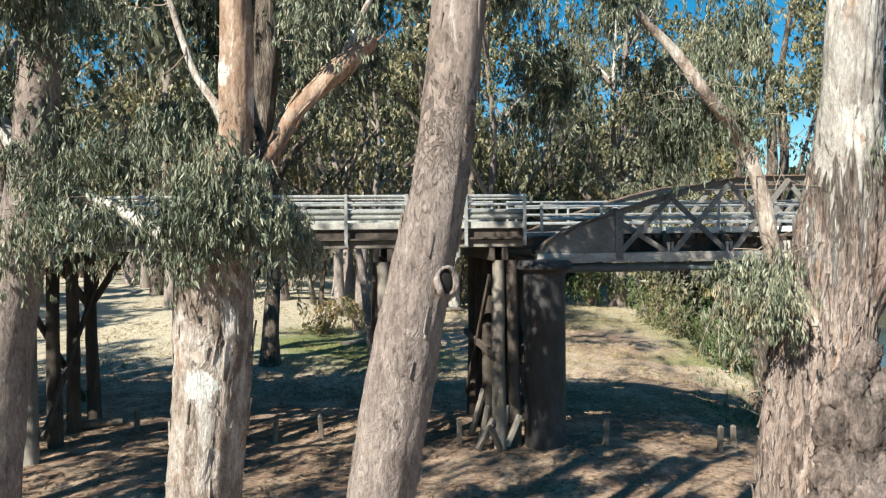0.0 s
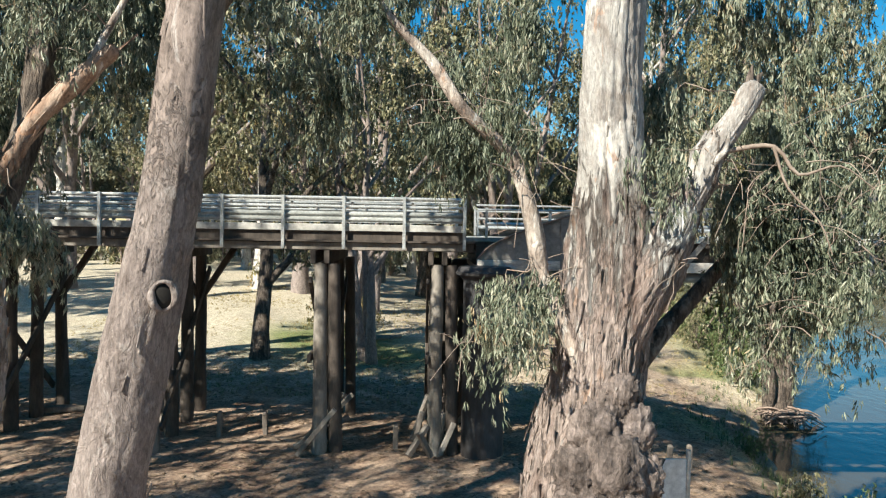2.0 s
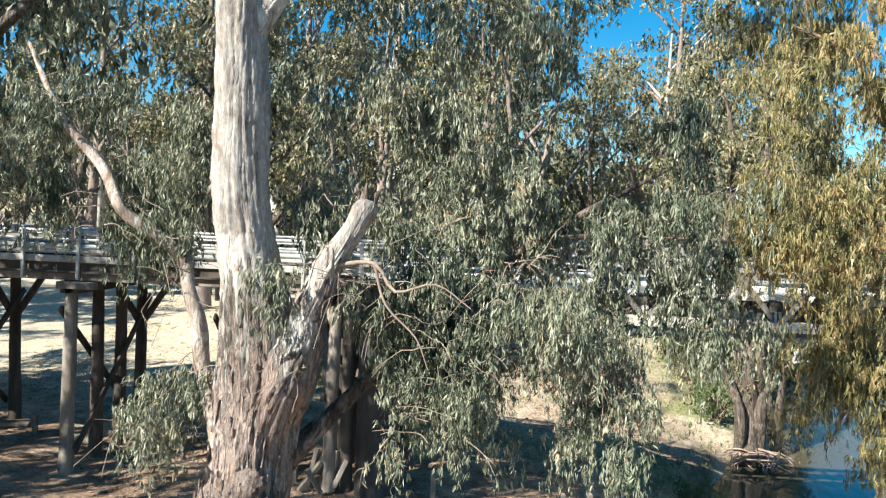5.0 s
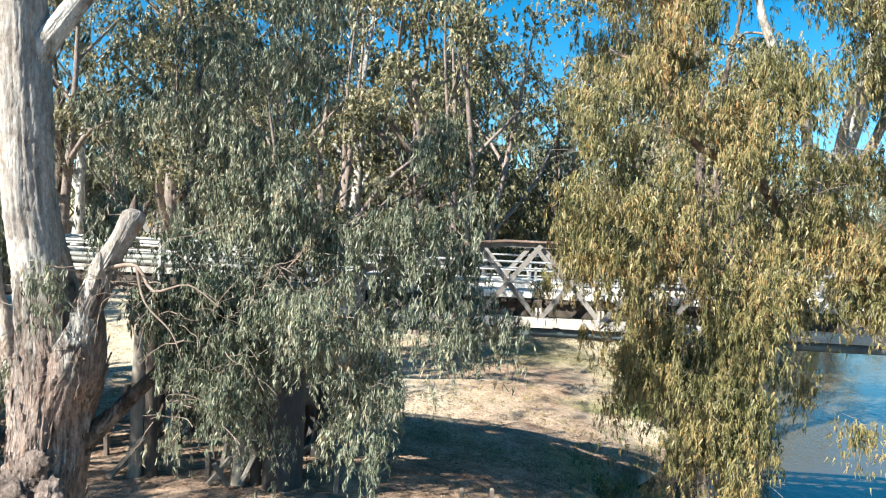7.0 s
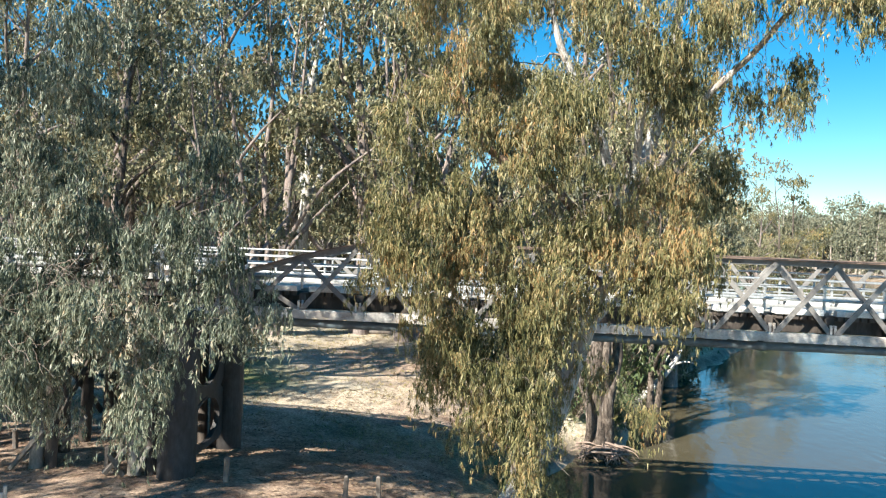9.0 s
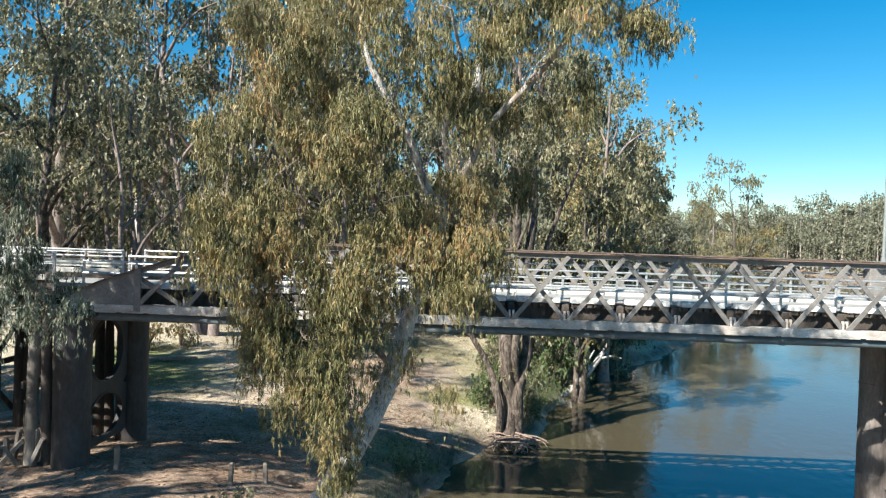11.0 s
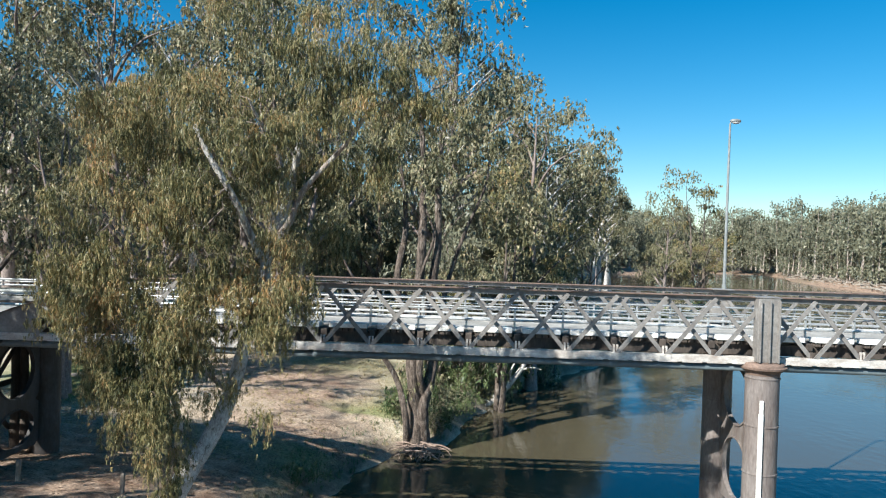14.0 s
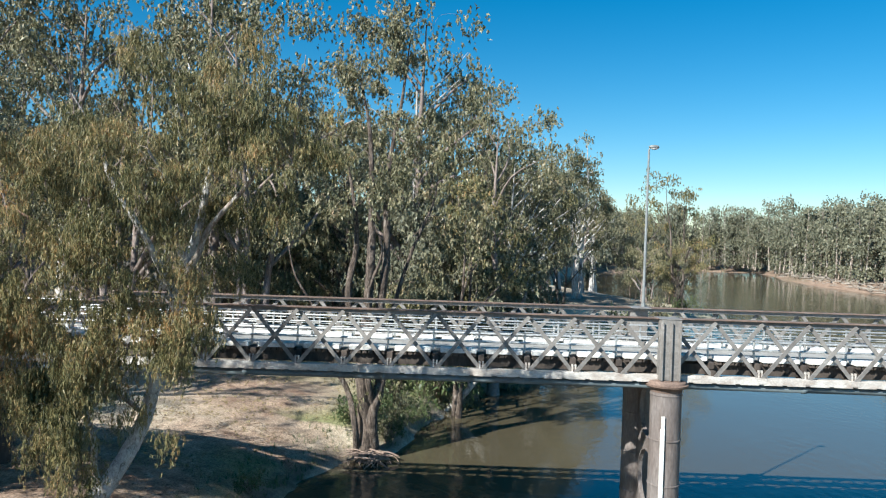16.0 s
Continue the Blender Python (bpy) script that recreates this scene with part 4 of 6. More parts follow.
def bent(x, seed, extra):
    rng = random.Random(seed)
    t = thing("trestle_bent", "weathered timber trestle with braced round piles, darkened as shade behind the front", "trestle", "trestles under the approach", at=(x, NEAR_Y, ground_z(x, NEAR_Y)))
    o = Vector(t.location)

    def add(name, v, f, m=M_TIMBER_DARK_SHADED):
        return link(name, mesh_from(name, v - np.array(o), f, m, True), t)

    ys2 = [NEAR_Y + 0.05, NEAR_Y + 1.65, NEAR_Y + 3.2, FAR_Y - 0.05]
    for i, y in enumerate(ys2):
        g = ground_z(x, y) - 0.3
        lean = (-0.35 if i == 0 else 0.35 if i == 3 else 0.0) * 0.3
        c = spline([(x + rng.uniform(-.06, .06), y + lean, g, 0.23), (x + rng.uniform(-.04, .04), y + lean * 0.5, (g + 8.3) / 2, 0.205), (x, y, 8.68, 0.185)], 0.4)
        v, f = tubes([c], 14, 0.05, 0.03, seed * 7 + i)
        # front pile keeps the lit tone, those behind are coloured as shaded
        add("timber_post", v, f, M_TIMBER if i == 0 else M_TIMBER_DARK_SHADED)
        if extra and i in (0, 3):
            c = spline([(x + 0.5, y, g, 0.2), (x + 0.45, y, 5.5, 0.19), (x + 0.4, y, 8.68, 0.17)], 0.4)
            v, f = tubes([c], 12, 0.05, 0.03, seed * 11 + i)
            add("timber_post", v, f)

    def beam(name, a, b, w, d, up=(1, 0, 0), m=M_TIMBER_DARK_SHADED):
        bm = bmesh.new()
        bar(bm, Vector(a) - o, Vector(b) - o, w, d, up, 0.012)
        part(name, bm, m, t)

    for s in (-0.2, 0.2):
        beam("cap_beam", (x + s, NEAR_Y - 0.12, 8.87), (x + s, FAR_Y + 0.4, 8.87), 0.16, 0.39, (0, 0, 1))
    if not extra:
        beam("corbel", (x - 0.25, NEAR_Y - 0.28, 8.95), (x + 0.95, NEAR_Y - 0.28, 8.95), 0.26, 0.22, (0, 0, 1), M_TIMBER)
    g = ground_z(x, 28) + 0.5
    beam("brace", (x - 0.28, ys2[0] - 0.1, 8.2), (x - 0.28, ys2[3] + 0.1, g + 0.2), 0.22, 0.09)
    beam("brace", (x + 0.3, ys2[3] + 0.1, 8.2), (x + 0.3, ys2[0] - 0.1, g + 0.2), 0.22, 0.09)
    for xx in (x - 1.25, x + 1.25):
        for y in () if extra else (ys2[3],):
            beam("strut", (x, y, 7.1), (xx, y, 9.0), 0.2, 0.2, (0, 1, 0))
    if extra:
        beam("waling", (x - 0.27, ys2[0] - 0.3, 5.9), (x - 0.27, ys2[3] + 0.3, 5.9), 0.24, 0.1)
        for i in range(7):
            y = rng.uniform(ys2[0] - 0.8, ys2[0] + 1.6)
            beam("loose_timber", (x + rng.uniform(-0.9, 0.9), y, ground_z(x, y) + 0.1), (x + rng.uniform(-0.6, 1.2), y + rng.uniform(-0.4, 0.8), ground_z(x, y) + rng.uniform(0.4, 1.5)), 0.16, 0.14, (0, 0, 1), M_TIMBER)


for i, bx in enumerate((-24.2, -19.3, -14.35, -9.4, -4.45, 0.45, 3.9)):
    bent(bx, i + 1, bx in (0.45, 3.9))

# street lamp on the far truss post
lamp = thing("street_lamp", "tall grey steel street lamp on the bridge", "street lamp", at=(PIER_X + 0.25, FAR_Y + 0.3, 10.9))
bm = bmesh.new()
rod(bm, (0, 0, -0.9), (0, 0, 0.5), 0.11, 0.1, 12)
rod(bm, (0, 0, 0.5), (0.02, 0, 7.85), 0.075, 0.045, 12)
part("pole", bm, M_LAMP, lamp)
bm = bmesh.new()
ap = [Vector((0.02, 0, 7.84)), Vector((0.05, 0, 7.92)), Vector((0.12, 0, 7.97)), Vector((0.2, 0, 7.98))]
for a, b in zip(ap, ap[1:]):
    rod(bm, a, b, 0.035, sides=8)
part("arm", bm, M_LAMP, lamp)
bm = bmesh.new()
bmesh.ops.create_uvsphere(bm, u_segments=16, v_segments=8, radius=1.0, matrix=Matrix.Translation((0.26, 0, 7.99)) @ Matrix.Diagonal((0.26, 0.15, 0.1, 1)))
head = part("head", bm, M_LAMP, lamp, smooth=True)
bm = bmesh.new()
bmesh.ops.create_uvsphere(bm, u_segments=12, v_segments=6, radius=1.0, matrix=Matrix.Translation((0.28, 0, 7.93)) @ Matrix.Diagonal((0.2, 0.12, 0.08, 1)))
part("diffuser", bm, M_GLASS, head, "pale glass diffuser", True)


# ---- trees ----
def bark_flakes(rings, count, lo, hi, seed, long=(0.15, 0.5), wide=(0.011, 0.034), lift=0.035):
    """Ragged strips of bark that peel off a trunk between two heights; rings: its surface, ring by ring."""
    rng = np.random.default_rng(seed)
    n, sides, _ = rings.shape
    mid = rings.mean(axis=1)
    fit_ = np.flatnonzero((mid[:, 2] > lo) & (mid[:, 2] < hi))
    V, F = [], []
    for q in range(count):
        i, j = int(rng.choice(fit_)), int(rng.integers(sides))
        nrm = rings[i, j] - mid[i]
        nrm /= np.linalg.norm(nrm)
        up = mid[min(n - 1, i + 4)] - mid[max(0, i - 4)]
        up /= np.linalg.norm(up)
        up += rng.normal(0, 0.08, 3)
        side = np.cross(up, nrm)
        ln, w, away = rng.uniform(*long), rng.uniform(*wide), lift * rng.uniform(0.15, 1.0) ** 1.5
        flip = rng.uniform() < 0.6
        base = len(V)
        for r in range(5):
            k = r / 4
            free = 1 - k if flip else k
            c = rings[i, j] + up * (k - 0.5) * ln + nrm * (0.004 + away * free ** 1.6) + side * rng.normal(0, 0.12) * w
            ww = w * rng.uniform(0.65, 1.2) * (1 - 0.75 * max(0, free - 0.6))
            V += [c - side * ww - nrm * 0.012, c + nrm * 0.01, c + side * ww - nrm * 0.012]
        for r in range(4):
            o = base + r * 3
            F += [(o, o + 1, o + 4, o + 3), (o + 1, o + 2, o + 5, o + 4)]
    return np.array(V), np.array(F)


def tree(name, label, limbs, leaves, bark, leaf, twig_seed, size, strands, per, clump=(0.5, 0.9), sides=28, rough=0.1, ridges=0.03, step=0.12, group="", droop=1.0, thin=0.03, width=0.13, thinning=0.75, shade_canopy=(), flakes=(), plain=False):
    """A gum: limbs (name, guide points, bark), clumps of hanging leaves in lobes, and thin branches to them."""
    base = limbs[0][1][0]
    t = thing(name, label, "tree", group, at=(base[0], base[1], base[2]))
    o = np.array(base[:3])
    nodes = []
    for i, (nm, pts, m) in enumerate(limbs):
        c = spline(pts, step if i == 0 else step * 1.3)
        nodes.append(c[len(c) // 3:] if i == 0 else c[len(c) // 4:])
        v, f = tubes([c], sides if pts[0][3] > 0.15 else 12, rough, ridges if pts[0][3] > 0.12 else 0.0, twig_seed + i)
        link(nm, mesh_from(nm, v - o, f, m or bark, True), t)
        if i < len(flakes) and flakes[i]:
            fv, ff = bark_flakes(v.reshape(len(c), -1, 3), *flakes[i], twig_seed + i)
            link("peeling_bark", mesh_from("peeling_bark", fv - o, ff, m or bark), t, "ragged strips of peeling bark", "stuff")
    if leaves:
        C = lobes_points(leaves, twig_seed, thinning)
        rng = np.random.default_rng(twig_seed + 5)
        R = rng.uniform(*clump, len(C))
        ch = twig_chains(C, np.concatenate(nodes), twig_seed, thin)
        v, f = tubes(ch, 5)
        link("twig_growth", mesh_from("twig_growth", v - o, f, M_TWIG, True), t, "", "stuff")
        v, f = leaf_cloud(C, R, strands, per, size, twig_seed + 9, width, droop, 0.6, plain)
        # unseen leaf lobes high over the view, added only to cast shade
        if shade_canopy:
            C2 = lobes_points(shade_canopy, twig_seed + 2)
            v2, f2 = leaf_cloud(C2, rng.uniform(0.6, 1.1, len(C2)), 9, 9, 0.26, twig_seed + 3, 0.16, 1.2)
            v, f = np.concatenate([v, v2]), np.concatenate([f, f2 + len(v)])
        link("crown", mesh_from("crown", v - o, f, leaf), t, "", "stuff")
    return t


def bare_twigs(owner, origin, starts, count, length, seed):
    """Dry leafless twigs that fork and droop from points of a tree."""
    rng = np.random.default_rng(seed)
    chains = []
    for i in range(count):
        p = np.array(starts[i % len(starts)], dtype=float) + rng.normal(0, 0.18, 3)
        d = rng.normal(size=3) * np.array([1, 0.7, 0.6])
        d /= np.linalg.norm(d)
        ln, r = length * rng.uniform(0.4, 1.1), rng.uniform(0.004, 0.009)
        pts = [(*p, r)]
        for k in range(5):
            d = d + rng.normal(0, 0.35, 3) + np.array([0, 0, -0.12])
            d /= np.linalg.norm(d)
            p = p + d * ln / 5
            pts.append((*p, r * (1 - 0.17 * (k + 1))))
        chains.append(spline(pts, ln / 10))
        q = np.array(pts[3][:3])
        e = d + rng.normal(0, 0.7, 3)
        chains.append(spline([(*q, r * 0.6), (*(q + e * ln * 0.15), r * 0.45), (*(q + e * ln * 0.32 + np.array([0, 0, -0.05])), r * 0.2)], ln / 10))
    v, f = tubes(chains, 4)
    link("dry_twig_growth", mesh_from("dry_twig_growth", v - np.array(origin), f, M_TWIG, True), owner, "thin leafless dry twigs", "stuff")


Z = lambda x, y: ground_z(x, y) - 0.25

tree("gum_tree", "leaning gum with brown peeling bark and a pale scar", [
    ("trunk", [(-2.3, 13.33, Z(-2.3, 12.9), 0.582), (-2.22, 13.28, 5.0, 0.458), (-2.2, 13.28, 6.6, 0.421), (-2.07, 13.28, 8.05, 0.442), (-2.0, 13.08, 9.5, 0.416), (-1.72, 12.83, 10.5, 0.208), (-1.66, 12.68, 11.4, 0.182), (-1.66, 12.68, 12.2, 0.172), (-1.7, 12.58, 15, 0.125), (-1.6, 12.68, 18, 0.052)], M_BARK_BROWN),
    ("limb", [(-1.75, 12.95, 9.9, 0.1), (-1.42, 12.95, 10.42, 0.135), (-1.26, 12.95, 10.64, 0.105), (-1.05, 12.95, 10.98, 0.1), (-0.77, 12.95, 11.25, 0.1), (-0.56, 12.95, 11.45, 0.118), (-0.32, 12.95, 11.66, 0.095), (-0.16, 12.95, 11.8, 0.09), (-0.11, 12.95, 11.84, 0.03)], M_BARK_BROWN),
    ("limb", [(-0.5, 12.98, 11.48, 0.06), (-0.42, 13.1, 11.8, 0.05), (-0.1, 13.2, 12.5, 0.035), (0.5, 13.5, 13.8, 0.02)], M_BARK_MOTTLED),
    ("limb", [(-1.8, 12.75, 10.75, 0.06), (-1.92, 12.75, 11.05, 0.05), (-2.13, 12.85, 11.35, 0.042), (-2.28, 12.9, 11.75, 0.038), (-2.42, 12.95, 12.2, 0.034), (-2.7, 13.1, 13.2, 0.026), (-3.2, 13.3, 14.5, 0.014)], M_BARK_MOTTLED),
    ("limb", [(-2.0, 13.10, 9.2, 0.2), (-1.7, 13.60, 10.3, 0.19), (-1.5, 13.90, 11.6, 0.17), (-1.45, 14.10, 14, 0.12)], M_BARK_DARK),
    ("limb", [(-2.2, 13.10, 9.3, 0.1), (-3.0, 13.30, 9.8, 0.08), (-3.9, 13.60, 10.2, 0.05)], M_BARK_PALE),
], [(-3.0, 12.9, 10.3, 0.7, 0.8, 0.8, 22), (-1.15, 12.6, 10.0, 0.42, 0.5, 0.4, 13), (-4.1, 13.4, 10.6, 0.8, 1.0, 1.1, 24), (-2.0, 13.2, 10.6, 0.7, 0.7, 0.8, 14), (-3.2, 13.4, 12.2, 1.4, 1.2, 0.7, 26), (-0.7, 13.4, 12.7, 1.2, 1.0, 0.8, 18), (-1.5, 12.8, 15.2, 2.6, 2.4, 1.4, 20), (-1.65, 12.32, 10.15, 0.62, 0.2, 0.3, 32), (-2.35, 12.4, 9.9, 0.3, 0.2, 0.25, 14), (-1.0, 14.4, 11.6, 1.0, 0.7, 0.9, 26), (-2.6, 14.6, 11.6, 0.9, 0.7, 1.0, 34), (-2.6, 14.6, 13.4, 1.6, 1.0, 1.0, 36), (-0.4, 14.6, 13.4, 1.3, 0.8, 0.8, 28)],
    # the unseen lobes near y 17 are added to shade pier and truss
    M_BARK_BROWN, M_LEAF_GREEN, 11, 0.088, 18, 19, (0.19, 0.36), shade_canopy=[(-1.5, 12.8, 16.8, 3.4, 3.0, 2.0, 12), (-0.6, 17.5, 17.6, 3.8, 2.2, 3.0, 150), (-3, 17.5, 14.8, 1.6, 1.5, 1.7, 42), (0.6, 17, 21, 3.4, 1.6, 1.6, 84)], droop=1.9, ridges=0.035, sides=56, thin=0.02, width=0.1, flakes=[(150, 4.5, 10.4), (20, 9.6, 12)])

pink = tree("gum_tree", "leaning gum trunk with grey-pink bark and a round hollow", [
    ("trunk", [(-0.45, 12.78, Z(-0.45, 12.4), 0.515), (-0.3, 12.73, 5.0, 0.433), (-0.1, 12.73, 6.8, 0.397), (0.36, 12.73, 9.0, 0.376), (0.63, 12.73, 10.27, 0.319), (0.84, 12.73, 12.1, 0.319), (1.02, 12.73, 14, 0.268), (1.3, 12.63, 18, 0.165), (1.5, 12.53, 21, 0.062)], M_BARK_PINK),
    ("limb", [(0.95, 12.80, 12.2, 0.16), (1.35, 13.00, 12.9, 0.13), (1.9, 13.30, 13.6, 0.09), (2.6, 13.70, 14.6, 0.05)], M_BARK_DARK),
    ("limb", [(1.1, 12.70, 15, 0.12), (0.4, 12.90, 16.2, 0.09), (-0.6, 13.10, 17.4, 0.05)], M_BARK_PINK),
], [(1.75, 13.5, 11.75, 0.22, 0.25, 0.5, 7), (1.4, 13.3, 12.7, 0.5, 0.4, 0.4, 8), (2.6, 13.4, 14.6, 1.2, 1.0, 0.8, 20), (1.2, 12.6, 17.6, 2.4, 2.2, 1.2, 20)],
    M_BARK_PINK, M_LEAF_GREEN, 23, 0.088, 17, 17, (0.2, 0.36), shade_canopy=[(1.2, 12.6, 19.2, 3.4, 3.2, 2.0, 32)], ridges=0.022, sides=56, thin=0.02, width=0.1, flakes=[(60, 5.0, 13.0)])

big = tree("gum_tree", "massive gum with peeling pinkish bark and drooping foliage", [
    ("trunk", [(5.35, 12.95, Z(5.35, 12.4), 0.988), (5.3, 12.95, 4.5, 0.77), (5.32, 12.95, 6.7, 0.634), (5.56, 12.95, 8.1, 0.52), (5.72, 12.9, 9.3, 0.51), (5.64, 12.7, 10.4, 0.4), (5.53, 12.42, 11.6, 0.31), (5.54, 12.25, 12.9, 0.29), (5.5, 12.1, 15, 0.24), (5.7, 12.1, 18, 0.156), (5.8, 12.1, 21, 0.1), (6.2, 12.3, 24.2, 0.04)], M_BARK_ROUGH),
    ("limb", [(5.7, 12.90, 8.2, 0.250), (5.85, 12.80, 8.8, 0.360), (6.12, 12.66, 9.4, 0.340), (6.34, 12.52, 9.85, 0.220), (6.42, 12.38, 10.15, 0.176), (6.56, 12.34, 10.4, 0.163), (6.6, 12.34, 10.65, 0.176), (6.76, 12.28, 10.9, 0.145), (6.92, 12.25, 11.15, 0.132), (7.0, 12.25, 11.32, 0.145), (7.08, 12.26, 11.42, 0.114), (7.1, 12.26, 11.46, 0.026)], M_BARK_ROUGH),
    ("broken_stub", [(6.98, 12.3, 11.3, 0.07), (7.02, 12.28, 11.5, 0.05), (7.04, 12.27, 11.66, 0.006)], M_BARK_DARK),
    ("broken_stub", [(7.06, 12.38, 11.35, 0.06), (7.14, 12.36, 11.52, 0.04), (7.2, 12.36, 11.6, 0.006)], M_BARK_DARK),
    ("broken_stub", [(6.55, 12.25, 10.5, 0.05), (6.7, 12.1, 10.7, 0.035), (6.72, 12.05, 10.9, 0.012)], M_BARK_PALE),
    ("limb", [(5.45, 12.6, 8.0, 0.14), (5.15, 12.8, 8.7, 0.115), (4.9, 13.0, 9.2, 0.1), (4.8, 13.06, 9.8, 0.105), (4.66, 13.05, 10.3, 0.085), (4.53, 13.15, 10.68, 0.1), (4.2, 12.98, 10.98, 0.08), (3.87, 12.82, 11.25, 0.075), (3.55, 12.95, 11.75, 0.07), (2.95, 13.0, 12.4, 0.05), (2.3, 13.3, 13.4, 0.025)], M_BARK_MOTTLED),
    ("limb", [(5.6, 12.95, 7.3, 0.1), (6.0, 13.05, 8.1, 0.15), (7.0, 13.3, 9.2, 0.09), (8.2, 13.5, 10.4, 0.07), (9.6, 13.6, 11.4, 0.05), (10.8, 13.6, 12.1, 0.02)], M_BARK_DARK),
    ("dead_branch", [(6.7, 12.25, 10.7, 0.03), (7.2, 12.05, 10.75, 0.022), (7.45, 12.0, 10.45, 0.018), (7.9, 12.0, 10.55, 0.01), (8.3, 12.0, 10.3, 0.006)], M_TWIG),
    ("dead_branch", [(7.2, 12.05, 10.75, 0.02), (7.35, 12.0, 10.3, 0.014), (7.7, 12.0, 9.95, 0.01), (7.85, 12.0, 9.6, 0.006)], M_TWIG),
    ("limb", [(5.52, 12.2, 13.2, 0.16), (6.6, 12.4, 14.6, 0.11), (8.4, 12.8, 15.6, 0.06), (9.8, 13, 16, 0.03)], M_BARK_PALE),
    ("limb", [(5.5, 12.5, 14.6, 0.17), (5.2, 11.0, 16.4, 0.12), (4.8, 9.2, 17.8, 0.08), (4.2, 7.4, 18.8, 0.03)], M_BARK_PALE),
    ("limb", [(5.5, 12.2, 14.0, 0.14), (4.4, 12.6, 15.2, 0.1), (3.2, 13, 16, 0.05)], M_BARK_PALE),
], [(7.5, 12.9, 11.2, 0.5, 0.3, 0.5, 18), (6.45, 12.95, 11.6, 0.35, 0.25, 0.5, 14), (6.0, 12.0, 10.9, 0.2, 0.12, 0.3, 2), (7.8, 12.95, 9.6, 1.0, 0.6, 1.3, 84), (8.7, 13.3, 11.4, 1.4, 0.9, 1.5, 84), (10.2, 13.3, 11.2, 1.2, 1.1, 1.8, 72), (9.2, 13.0, 9.5, 1.2, 0.8, 0.9, 64), (4.35, 12.9, 8.75, 0.55, 0.45, 0.6, 14), (4.6, 12.9, 9.3, 0.4, 0.4, 0.5, 10), (3.7, 13.5, 11.2, 0.9, 0.4, 0.8, 26), (3.6, 13.2, 12.4, 1.2, 0.6, 0.7, 28), (4.55, 13.2, 11.45, 0.4, 0.35, 0.3, 9), (4.6, 13.3, 12.6, 0.8, 0.6, 0.8, 18), (2.7, 14.2, 11.8, 1.0, 0.7, 0.9, 15), (7.5, 13.5, 12.8, 1.5, 0.6, 1.0, 34), (8.9, 13.1, 13.9, 1.9, 1.4, 1.0, 52), (5.6, 12.8, 15.6, 2.4, 2.0, 1.2, 18), (11.2, 13.6, 9.6, 0.6, 0.6, 1.0, 14)],
    M_BARK_ROUGH, M_LEAF_GREEN, 37, 0.09, 21, 20, (0.19, 0.37), shade_canopy=[(5.2, 12.6, 18.5, 3.2, 3.2, 2.0, 26), (6.4, 12.5, 23.2, 3.4, 2.8, 1.7, 44), (4.6, 8.6, 18.2, 3.4, 2.6, 1.8, 14)], droop=2.0, thinning=0.68, sides=84, rough=0.13, ridges=0.05, step=0.08, thin=0.02, width=0.095, flakes=[(900, 4.2, 9.6), (60, 8.6, 11.2)])

